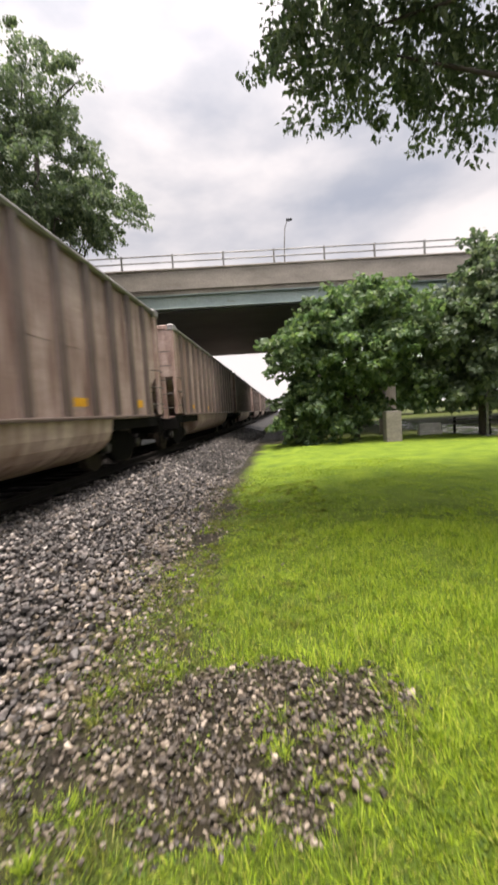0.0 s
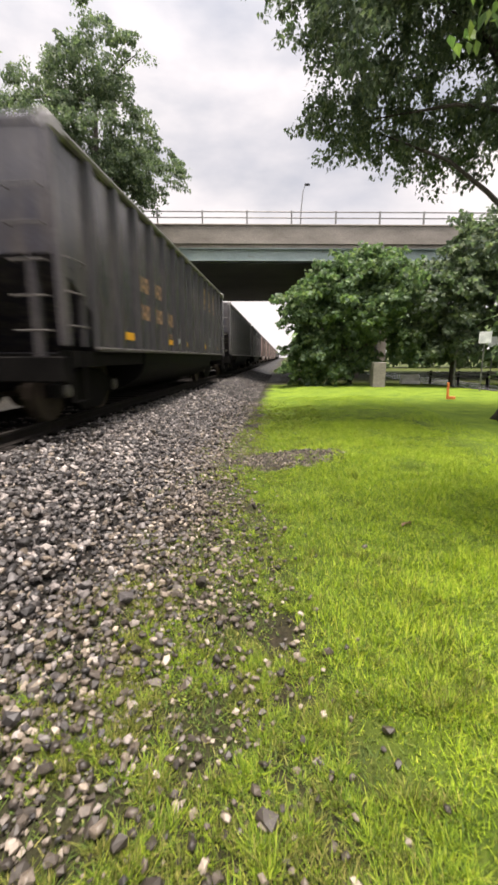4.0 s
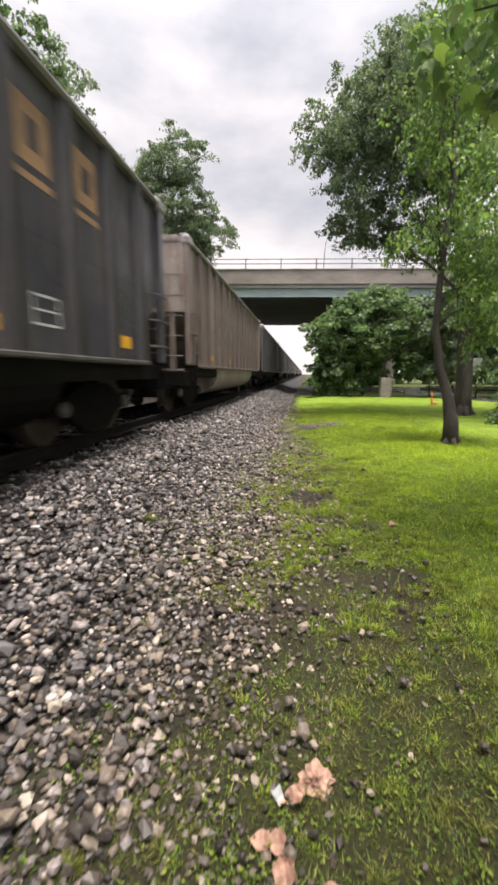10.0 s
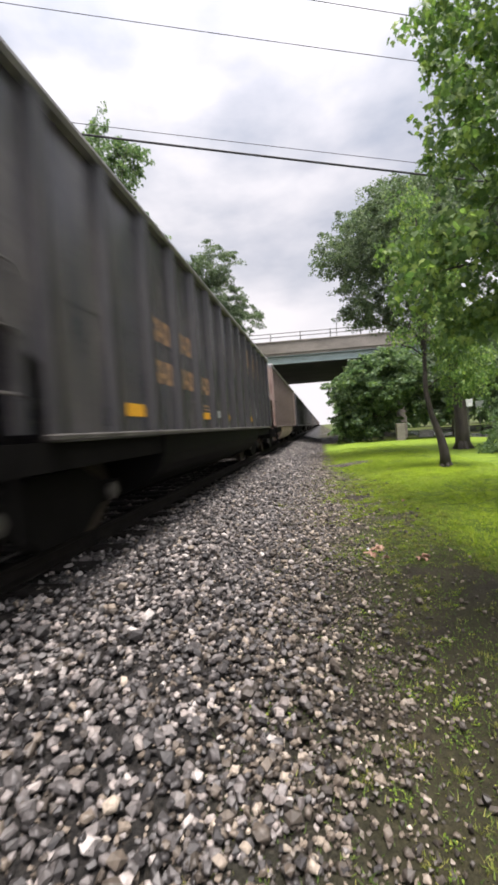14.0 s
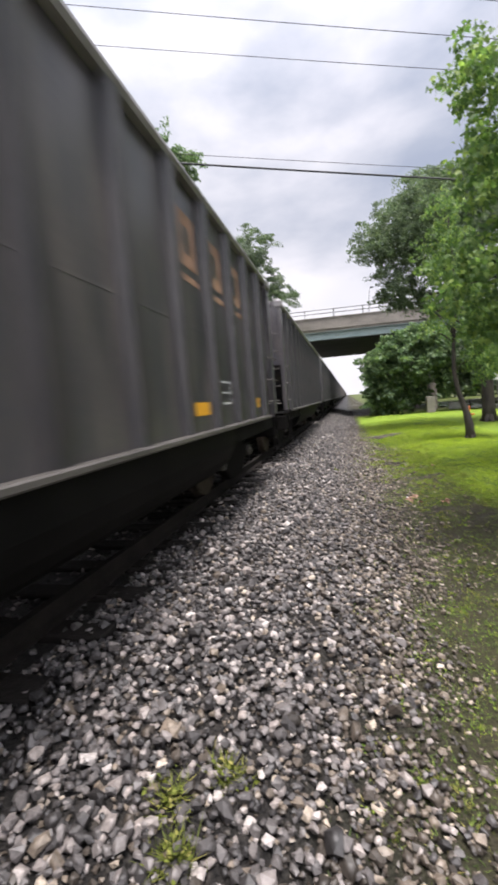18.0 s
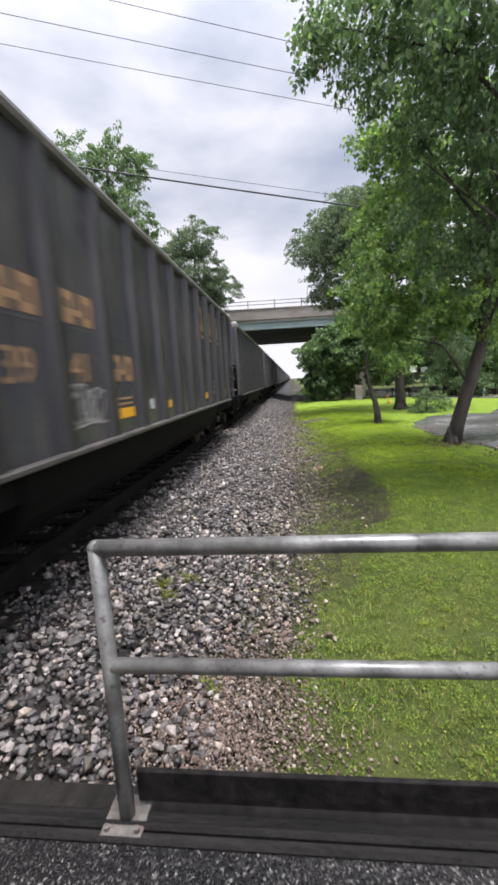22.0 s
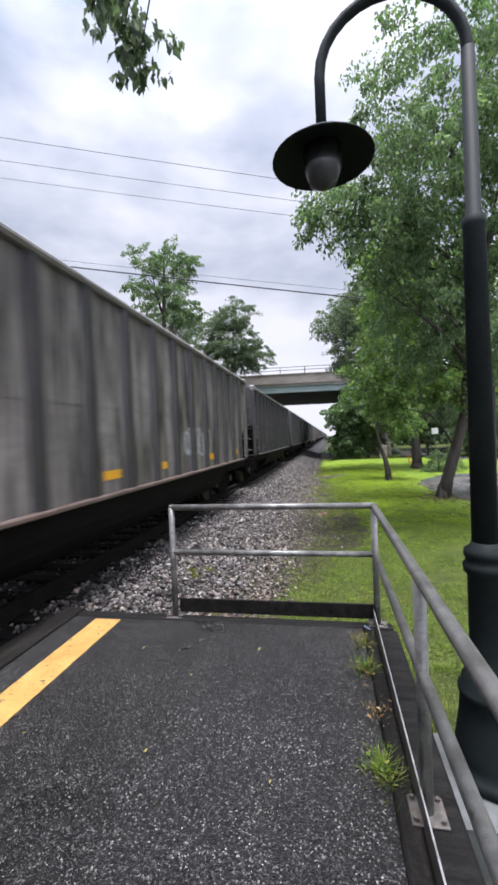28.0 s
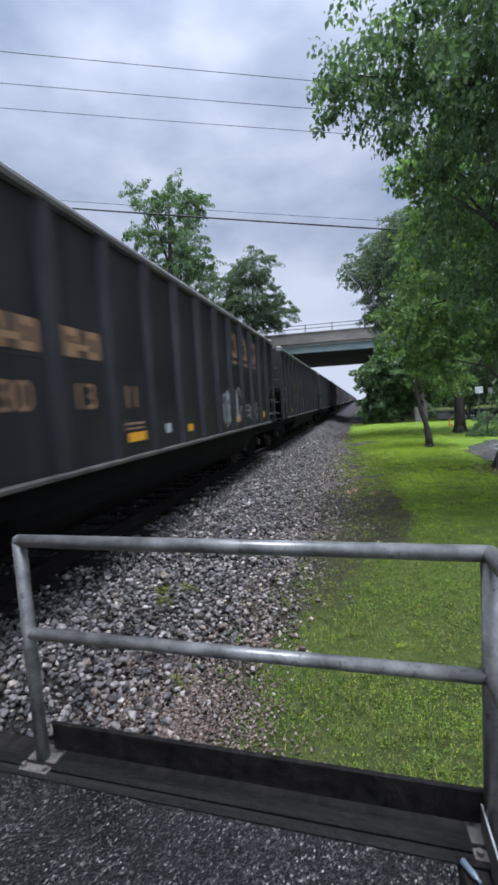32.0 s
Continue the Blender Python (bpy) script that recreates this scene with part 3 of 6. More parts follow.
def build_ballast():
    rng = np.random.default_rng(11)
    shapes, plain_shapes = stone_shapes(24, 10), stone_shapes(10, 6)
    # the shoulder that the path follows
    n = 92000
    P = np.zeros((n, 3))
    P[:, 0] = rng.uniform(-3.8, 0.3, n)
    P[:, 1] = rng.uniform(-17.4, 10.5, n)
    keep_at = np.interp(P[:, 0], [-3.8, -1.4, -1.1, -0.8, -0.4, 0.3], [1.0, 1.0, 0.85, 0.5, 0.2, 0.06]) * np.where(P[:, 0] > -1.2, np.interp(P[:, 1], [-16, -13, -8.5, -6.0, -5.2, -3.0, -1.5, 0], [1.2, 0.35, 0.4, 1.0, 0.7, 0.7, 1.1, 0.5]), 1.0)
    thin = np.clip(1.1 - grassy(P[:, 0], P[:, 1]), 0.015, 1)
    bare_lawn = clear_of_stones(P[:, 0], P[:, 1])
    P = P[rng.random(n) < keep_at * thin * bare_lawn]
    G = np.stack([rng.normal(-1.75, 0.34, 5200), rng.normal(-16.5, 0.36, 5200), np.zeros(5200)], -1)
    G = G[(G[:, 1] > -17.35) & (G[:, 0] > -2.5)]
    # under and beyond the rails, and far ahead
    Q = np.stack([rng.uniform(-6.9, -3.6, 7000), rng.uniform(-17.5, 6, 7000), np.zeros(7000)], -1)
    R = np.stack([rng.uniform(-3.8, -1.3, 8000), rng.uniform(10, 34, 8000), np.zeros(8000)], -1)
    W = np.stack([rng.uniform(-1.4, 1.0, 8500), rng.uniform(1.1, 2.8, 8500), np.zeros(8500)], -1)
    W = W[rng.random(8500) < 0.85 * stony_isle(W[:, 0], W[:, 1])]
    P = np.concatenate([P, W])
    size = np.clip(rng.lognormal(math.log(0.047), 0.29, len(P)), 0.022, 0.12)
    size *= np.interp(P[:, 0], [-2.4, -1.4, -0.5], [1.0, 0.88, 0.72]) * np.where((P[:, 1] > 1.0) & (P[:, 0] > -1.3), 0.66, 1.0)
    P[:, 2] = land(P[:, 0], P[:, 1]) + size * rng.uniform(0.0, 0.75, len(P))
    # small brown grit before the platform, and tan stones along the trodden edge
    size = np.where((P[:, 1] < -15.6) & (P[:, 0] > -1.75), size * 0.55, size)
    brown = rng.random(len(P)) < np.interp(P[:, 0], [-2.2, -1.6, -1.1, -0.7], [0.10, 0.55, 0.92, 1.0])
    gritty = brown & (P[:, 1] < -15.3) & (P[:, 0] > -1.9)
    for name, mat, sel, lab in (("ballast", M_STONE, ~brown, "loose grey and white crushed stone ballast"), ("path_gravel", M_PATH, brown & ~gritty, "tan and brown gravel along the ballast's edge"), ("fine_grit", M_GRIT, gritty, "fine reddish brown grit before the platform")):
        v, f = scatter(shapes, P[sel], size[sel], rng)
        tagged(mesh_of(name, v, f, mat, worn_share=0.25), lab, "gravel", kind="stuff")
    P = np.concatenate([Q, R])
    size = rng.uniform(0.035, 0.075, len(P))
    P[:, 2] = land(P[:, 0], P[:, 1]) + size * rng.uniform(0.0, 0.6, len(P))
    v, f = scatter(plain_shapes, P, size, rng)
    tagged(mesh_of("ballast", v, f, M_STONE), "crushed stone ballast between and beyond the rails", "gravel", kind="stuff")
    gs = rng.uniform(0.012, 0.030, len(G))
    G[:, 2] = land(G[:, 0], G[:, 1]) + 0.012 + gs * rng.uniform(0.1, 0.6, len(G))
    v, f = scatter(plain_shapes, G, gs, rng)
    tagged(mesh_of("fine_grit", v, f, M_GRIT), "fine reddish brown chips in a patch before the platform", "gravel", kind="stuff")
    # small broken chips between the stones, and the fine gravel band beside the mud
    small = stone_shapes(12, 6)
    n = 52000
    C = np.stack([rng.uniform(-3.4, -0.3, n), rng.uniform(-17.4, 4.0, n), np.zeros(n)], -1)
    band = np.interp(C[:, 0], [-2.1, -1.6, -1.0, -0.75], [0.0, 1.0, 1.0, 0.0]) * np.interp(C[:, 1], [-15.5, -13, -6, -4], [0.3, 1.0, 1.0, 0.3])
    C = C[rng.random(n) < np.clip(np.interp(C[:, 0], [-3.4, -1.4, -0.8, -0.3], [0.5, 0.55, 0.35, 0.08]) + band, 0, 1) * np.clip(1.05 - grassy(C[:, 0], C[:, 1]), 0, 1) * clear_of_stones(C[:, 0], C[:, 1])]
    cs = rng.uniform(0.016, 0.036, len(C))
    C[:, 2] = land(C[:, 0], C[:, 1]) + cs * rng.uniform(0.1, 0.5, len(C))
    v, f = scatter(small, C, cs, rng)
    tagged(mesh_of("stone_chips", v, f, M_PATH), "small stone chips between the ballast and the mud", "gravel", kind="stuff")


def blades(P, height, width, rng, lean=0.5, away=None):
    """Grass blades: one pointed strip each, leaning at random or away from a clump's middle."""
    n = len(P)
    a = rng.uniform(0, 2 * np.pi, n) if away is None else away + rng.normal(0, 0.5, n)
    d = np.stack([np.cos(a), np.sin(a)], -1)
    s = np.stack([-d[:, 1], d[:, 0]], -1)
    bend = rng.uniform(0.1, lean, n)[:, None] * height[:, None]
    w = width[:, None]
    base, tip = P[:, :2], P[:, :2] + d * bend
    z0, z2 = P[:, 2], P[:, 2] + height * (1 - 0.25 * (bend[:, 0] / height))
    V = np.stack([np.column_stack([base - s * w, z0]), np.column_stack([base + s * w, z0]), np.column_stack([tip, z2])], 1)
    F = (np.arange(n) * 3)[:, None] + np.array([0, 1, 2])
    return V.reshape(-1, 3), F


def build_grass():
    rng = np.random.default_rng(5)
    n = 330000
    x = rng.uniform(-1.6, 3.6, n)
    y = -17.3 + 29.0 * rng.power(0.88, n)
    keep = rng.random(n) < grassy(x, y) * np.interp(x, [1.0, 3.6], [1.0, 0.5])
    x, y = x[keep], y[keep]
    # longer grass where the walk begins
    q = 150000
    gx, gy = rng.uniform(-1.2, 2.6, q), rng.uniform(-3.8, 5.5, q)
    ok = rng.random(q) < grassy(gx, gy)
    x, y = np.concatenate([x, gx[ok]]), np.concatenate([y, gy[ok]])
    # and the strip of lawn beside the platform
    q = 60000
    gx, gy = rng.uniform(0.14, 3.2, q), rng.uniform(-21.0, -17.0, q)
    ok = rng.random(q) < np.interp(gx, [0.14, 1.2, 3.2], [0.9, 0.8, 0.4])
    x, y = np.concatenate([x, gx[ok]]), np.concatenate([y, gy[ok]])
    lump = value_noise(x * 2.2, y * 2.2, 7) * (0.4 + 0.9 * value_noise(x * 6.1, y * 6.1, 8))
    h = rng.uniform(0.018, 0.05, len(x)) * (0.30 + 1.9 * lump) * np.interp(y, [-5, -2, 4, 7], [1.0, 1.3, 1.3, 1.0])
    v, f = blades(np.stack([x, y, land(x, y) - 0.004], -1), h, rng.uniform(0.0017, 0.0036, len(x)), rng, 1.2)
    # tufts: blades that spring from one root and lean outwards
    m = 17000
    cx, cy = rng.uniform(-1.5, 2.8, m), -17.2 + 23.0 * rng.power(0.95, m)
    ok = rng.random(m) < grassy(cx, cy) * np.clip(2.4 * value_noise(cx * 1.5, cy * 1.5, 44) - 0.65, 0, 1)
    cx, cy = cx[ok], cy[ok]
    per = 22
    a = rng.uniform(0, 2 * np.pi, len(cx) * per)
    r = rng.uniform(0, 0.04, len(a))
    x2, y2 = np.repeat(cx, per) + r * np.cos(a), np.repeat(cy, per) + r * np.sin(a)
    tall = np.repeat(rng.uniform(0.03, 0.08, len(cx)), per) * rng.uniform(0.55, 1.1, len(a))
    v2, f2 = blades(np.stack([x2, y2, land(x2, y2) - 0.004], -1), tall, rng.uniform(0.0016, 0.0034, len(x2)), rng, 1.25, a)
    # deeper green in drifts, and worn, duller grass towards the platform and the bare strip
    V, F = np.concatenate([v, v2]), np.concatenate([f, f2 + len(v)])
    bx, by = V[F[:, 0], 0], V[F[:, 0], 1]
    drift = 0.55 * value_noise(bx * 0.55, by * 0.55, 71) + 0.45 * value_noise(bx * 2.1, by * 2.1, 72)
    pick = rng.random(len(F))
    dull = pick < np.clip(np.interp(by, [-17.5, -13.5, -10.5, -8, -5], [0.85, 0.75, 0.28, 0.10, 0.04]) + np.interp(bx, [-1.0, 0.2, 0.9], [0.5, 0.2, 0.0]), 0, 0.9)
    # more deep green past y = 5.5 stands for the broad tree's shade
    deep = ~dull & (rng.random(len(F)) < np.clip((drift - 0.40) / 0.14, 0.08, 0.95) * np.interp(by, [-5.5, -3.5], [1.0, 0.6]) + np.interp(by, [-12.5, -10, 5.5, 8], [0.5, 0.0, 0.0, 0.5]))
    for name, mat, sel, lab in (("lawn_grass", M_GRASS, ~dull & ~deep, "short bright yellow-green wet lawn grass"), ("deep_grass", M_DEEP, deep, "deeper green grass in drifts on the lawn"), ("worn_grass", M_DULL, dull, "dull olive worn grass near the platform")):
        q = F[sel]
        tagged(mesh_of(name, V[q.ravel()], np.arange(q.size).reshape(-1, 3), mat), lab, "grass", kind="stuff")
    # a low olive carpet in patches over the mud and the gravel's edge
    n = 300000
    x, y = rng.uniform(-1.9, 1.0, n), rng.uniform(-17.0, 8.0, n)
    keep = rng.random(n) < creeping(x, y) * (1 - 0.7 * grassy(x, y)) * np.clip(3.2 * value_noise(x * 3.7, y * 3.7, 63) - 0.5, 0.2, 1)
    x, y = x[keep], y[keep]
    v, f = blades(np.stack([x, y, land(x, y) - 0.003], -1), rng.uniform(0.012, 0.040, len(x)) * np.interp(y, [-7, -5.2, 0, 1.5], [1.0, 1.3, 1.3, 1.0]), rng.uniform(0.0022, 0.0046, len(x)), rng, 1.5)
    tagged(mesh_of("low_weeds", v, f, M_DULL), "low olive weeds creeping over the mud", "weeds", kind="stuff")
    # grass tufts on the bare strip and between the stones: low, broad-bladed and splayed
    m = 30000
    c = np.stack([rng.uniform(-2.3, 0.6, m), rng.uniform(-16.9, 9, m)], -1)
    early = np.interp(c[:, 1], [-7.5, -6.0, -2.6, -1.4], [0.0, 1.0, 1.0, 0.0])
    wgt = np.interp(c[:, 0], [-2.3, -1.8, -1.3, -0.6, 0.6], [0.02, 0.08, 0.35, 0.75, 0.75]) * np.interp(c[:, 1], [-16, -13, -10, -7.5, -5.5, -2.5, 0, 3], [0.4, 0.14, 0.14, 0.55, 0.95, 0.9, 0.6, 0.5])
    wgt += 0.45 * early * np.interp(c[:, 0], [-1.75, -1.35, -0.7], [0.0, 1.0, 0.6])
    wgt *= np.clip(0.10 + 1.2 * creeping(c[:, 0], c[:, 1]), 0, 1) * np.clip(4.5 * value_noise(c[:, 0] * 2.9, c[:, 1] * 2.9, 12) - 1.30, 0.02, 1)
    c = c[rng.random(m) < wgt]
    per = 62
    a = rng.uniform(0, 2 * np.pi, len(c) * per)
    r = np.abs(rng.normal(0, 0.036, len(a)))
    x, y = np.repeat(c[:, 0], per) + r * np.cos(a), np.repeat(c[:, 1], per) + r * np.sin(a)
    tall = np.repeat(rng.uniform(0.026, 0.072, len(c)) * np.interp(c[:, 1], [-8, -6], [0.6, 1.0]), per) * rng.uniform(0.4, 1.1, len(a))
    v, f = blades(np.stack([x, y, land(x, y) - 0.003], -1), tall, rng.uniform(0.0017, 0.0036, len(x)), rng, 1.45, a + rng.normal(0, 0.5, len(a)))
    young = np.repeat(rng.random(len(c)) < np.interp(c[:, 0], [-1.4, -0.2], [0.15, 0.60]) * np.interp(c[:, 1], [-8.5, -6.0], [0.35, 1.0]), per)
    for name, mat, sel, lab in (("weeds", M_WEED, ~young, "olive weeds growing in tufts through gravel"), ("grass_tufts", M_DEEP, young, "fresh green grass tufts on the muddy strip")):
        q = f[sel]
        tagged(mesh_of(name, v[q.ravel()], np.arange(q.size).reshape(-1, 3), mat), lab, "weeds", kind="stuff")


def build_clover():
    """Low leafy plants in the lawn's edge and the gravel."""
    rng = np.random.default_rng(19)
    n = 8000
    c = np.stack([rng.uniform(-1.9, 2.6, n), -17.2 + 24.0 * rng.power(0.9, n)], -1)
    k = np.interp(c[:, 1], [-14, -12, -6, -3], [0.65, 0.35, 0.30, 0.60]) * grassy(c[:, 0], c[:, 1]) + 0.5 * creeping(c[:, 0], c[:, 1])
    k *= np.clip(2.4 * value_noise(c[:, 0] * 1.7, c[:, 1] * 1.7, 31) - 0.5, 0, 1)
    c = c[rng.random(n) < k]
    per = 30
    spread = np.repeat(rng.uniform(0.02, 0.07, len(c)), per)
    x = np.repeat(c[:, 0], per) + rng.normal(0, 1, len(c) * per) * spread
    y = np.repeat(c[:, 1], per) + rng.normal(0, 1, len(c) * per) * spread
    P = np.stack([x, y, land(x, y) + rng.uniform(0.006, 0.032, len(x))], -1)
    v, f = leaves(P, 0.018, rng, -0.25)
    tagged(mesh_of("clover", v, f, M_CLOVER), "low leafy clover and weeds in the lawn", "weeds", kind="stuff")


def build_track():
    track = thing("railway_track", "rusty steel rails, coloured dark for shade, on dark wooden ties in ballast", "railway track", kind="structure")
    tie = box(-1.25, 1.25, -0.115, 0.115, 0.10, 0.30, 0.012)
    first = part("tie", tie, M_TIE, track)
    first.matrix_basis = pose(TRACK_X, -24.0, 0)
    for k in range(1, 130):
        share("tie", first.data, track, pose(TRACK_X + random.uniform(-0.04, 0.04), -24.0 + 0.62 * k + random.uniform(-0.03, 0.03), random.uniform(-0.01, 0.012), 0, 0, random.uniform(-1, 1)))
    for sx in (-0.753, 0.753):
        bm = bmesh.new()
        prof = [(-0.07, 0.305), (0.07, 0.305), (0.07, 0.32), (0.012, 0.345), (0.012, 0.43), (0.036, 0.445), (0.036, 0.48), (-0.036, 0.48), (-0.036, 0.445), (-0.012, 0.43), (-0.012, 0.345), (-0.07, 0.32)]
        a = [bm.verts.new((TRACK_X + sx + px, -790, pz)) for px, pz in prof]
        b = [bm.verts.new((TRACK_X + sx + px, 1010, pz)) for px, pz in prof]
        for k in range(len(prof)):
            bm.faces.new((a[k], a[(k + 1) % len(prof)], b[(k + 1) % len(prof)], b[k]))
        part("rail", bm, M_RAIL, track)
    plate = box(-0.17, 0.17, -0.09, 0.09, 0.298, 0.312, 0.004)
    pl = part("tie_plate", plate, M_RAIL, track)
    pl.matrix_basis = pose(TRACK_X + 0.753, -17.18, 0)
    for k in range(1, 40):
        share("tie_plate", pl.data, track, pose(TRACK_X + 0.753, -24.0 + 0.62 * (11 + k), 0))


def build_bridge():
    y0, slope = 20.4, 0.1
    turn = pose(0, y0, 0, 0, 0, math.degrees(math.atan(slope)))
    bridge = thing("road_bridge", "concrete road overpass with teal steel girders and pipe railing", "bridge", at=turn)
    wide, x0, x1 = 17.5, -70.0, 70.0
    part("deck", box(x0, x1, 0.1, wide - 0.1, 7.32, 7.62), M_CONC, bridge)
    for yy, nm in ((0.0, "parapet"), (wide - 0.35, "parapet")):
        part(nm, box(x0, x1, yy, yy + 0.35, 7.50, 8.42, 0.02), M_CONC, bridge, "weathered grey-brown concrete parapet")
        part("coping", box(x0, x1, yy - 0.06, yy + 0.41, 8.422, 8.50, 0.015), M_CONC, bridge)
    for k in range(8):
        yy = 0.30 + k * (wide - 0.9) / 7
        bm = bmesh.new()
        add_box(bm, x0, x1, yy - 0.02, yy + 0.02, 6.74, 7.30)
        add_box(bm, x0, x1, yy - 0.2, yy + 0.2, 6.66, 6.735)
        add_box(bm, x0, x1, yy - 0.2, yy + 0.2, 7.27, 7.318)
        # inner girders and the sheet under them are coloured darker than the outer pair
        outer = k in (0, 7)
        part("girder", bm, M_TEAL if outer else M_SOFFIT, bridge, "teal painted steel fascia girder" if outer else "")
    part("soffit_panel", box(x0, x1, 0.55, wide - 0.9, 6.60, 6.645), M_SOFFIT, bridge, "dark flat sheet under the girders")
    for k in range(-25, 26):
        bm = bmesh.new()
        add_box(bm, k * 2.42 - 0.04, k * 2.42 + 0.04, 0.10, 0.20, 8.50, 9.22, 0.01)
        part("railing_post", bm, M_GALV, bridge)
    for zz in (8.86, 9.16):
        part("rail_pipe", tube([(x0, 0.15, zz), (x1, 0.15, zz)], 0.035, 8), M_GALV, bridge)
    for px in (5.3, -16.0, 27.0):
        for py in (0.5, 6.0, 11.5, 16.8):
            bm = add_turned(bmesh.new(), px, py, [(0.42, -0.3), (0.42, 5.9)], 20)
            part("pier_column", bm, M_CONC, bridge)
        part("pier_cap", box(px - 0.5, px + 0.5, 0.35, wide - 0.35, 5.9, 6.65, 0.03), M_CONC, bridge)
    part("drain_pipe", tube([(5.0, -0.06, 7.5), (5.0, -0.06, 0.0)], 0.07, 8), M_GALV, bridge)


def build_bridge_lamp():
    lamp = thing("street_lamp", "thin grey street lamp standing on the bridge", "street lamp")
    x, y = BRIDGE_LAMP
    part("pole", tube([(x, y, 7.6), (x + 0.02, y, 9.2), (x + 0.10, y, 10.2), (x + 0.22, y, 10.55)], [0.035, 0.03, 0.022, 0.018], 8), M_GALV, lamp)
    part("head", box(x + 0.18, x + 0.46, y - 0.06, y + 0.06, 10.52, 10.62, 0.02), M_POLE, lamp)


def pipe_with_posts():
    rail = thing("pipe_railing", "galvanised steel pipe railing bolted to the platform edge", "railing")
    xl, xr, top, mid, deck = -1.87, -0.03, 1.606, 1.185, 0.575
    r = 0.028
    # the short run across the platform's end
    part("top_rail", tube([(xl, END_Y, top), (xr, END_Y, top)], r, 12), M_GALV, rail, smooth=True)
    part("mid_rail", tube([(xl, END_Y, mid), (xr, END_Y, mid)], r * 0.92, 12), M_GALV, rail, smooth=True)
    ys = [END_Y, -19.45, -21.3, -23.15, -25.0, -26.85]
    part("top_rail", tube([(xr, END_Y, top), (xr, ys[-1], top)], r, 12), M_GALV, rail, smooth=True)
    part("mid_rail", tube([(xr, END_Y, mid), (xr, ys[-1], mid)], r * 0.92, 12), M_GALV, rail, smooth=True)
    spots = [(xl, END_Y)] + [(xr, y) for y in ys]
    for px, py in spots:
        post = part("post", tube([(px, py, deck - 0.02), (px, py, top)], r, 12), M_GALV, rail, smooth=True)
        bm = add_box(bmesh.new(), px - 0.075, px + 0.075, py - 0.075, py + 0.075, deck + 0.003, deck + 0.014, 0.003)
        for bx in (-0.055, 0.055):
            for by in (-0.055, 0.055):
                add_turned(bm, px + bx, py + by, [(0.011, deck + 0.014), (0.011, deck + 0.03)], 6)
        part("foot_plate", bm, M_BOLTED, post, "rust-stained bolted foot plate")
        bm = bmesh.new()
        bmesh.ops.create_uvsphere(bm, u_segments=12, v_segments=8, radius=r * 1.01)
        bm.transform(Matrix.Translation((px, py, top)))
        part("elbow", bm, M_GALV, post, smooth=True)
    part("toe_board", box(xl + 0.03, xr - 0.01, END_Y + 0.035, END_Y + 0.055, deck + 0.03, deck + 0.16, 0.004), M_TIMBER, rail, "dark toe board")
    part("worn_edge", box(xr - 0.0316, xr - 0.0244, ys[-1], END_Y + 0.03, deck + 0.1155, deck + 0.119), M_EDGE, rail, "bright worn upper edge of the toe plate")
    part("toe_board", box(xr - 0.031, xr - 0.025, ys[-1], END_Y + 0.03, deck - 0.08, deck + 0.115, 0.002), M_BOLTED, rail, "thin steel toe plate")


def build_platform():
    plat = thing("platform", "low asphalt railway platform with timber edges", "platform", kind="structure")
    y1 = -60.0
    part("surface", box(-2.86, -0.165, y1, END_Y - 0.09, 0.30, 0.575), M_ASPH, plat, "wet black coarse asphalt")
    part("edge_timber", box(-3.06, -2.865, y1, END_Y + 0.06, 0.36, 0.60, 0.015), M_TIMBER, plat)
    part("edge_timber", box(-3.28, -3.07, y1, END_Y + 0.10, 0.28, 0.50, 0.015), M_TIMBER, plat)
    for ya, yb, zt in ((-0.085, -0.046, 0.588), (-0.043, -0.012, 0.594), (-0.009, 0.03, 0.584)):
        part("end_timber", box(-2.86, 0.09, END_Y + ya, END_Y + yb, 0.34, zt, 0.012), M_LOG, plat, "split weathered end timber")
    part("end_timber", box(-2.86, 0.09, END_Y + 0.065, END_Y + 0.20, 0.10, 0.50, 0.015), M_TIMBER, plat)
    part("side_timber", box(-0.16, -0.062, y1, END_Y - 0.09, 0.30, 0.583, 0.012), M_TIMBER, plat, "dark wet plank beside the asphalt")
    part("side_timber", box(-0.046, 0.115, y1, END_Y - 0.09, 0.10, 0.576, 0.015), M_LOG, plat, "outer timber that carries the railing posts")
    line = box(-2.62, -2.365, y1, END_Y - 0.13, 0.5755, 0.5795)
    part("yellow_line", line, M_YELLOW, plat, "worn yellow painted safety line")


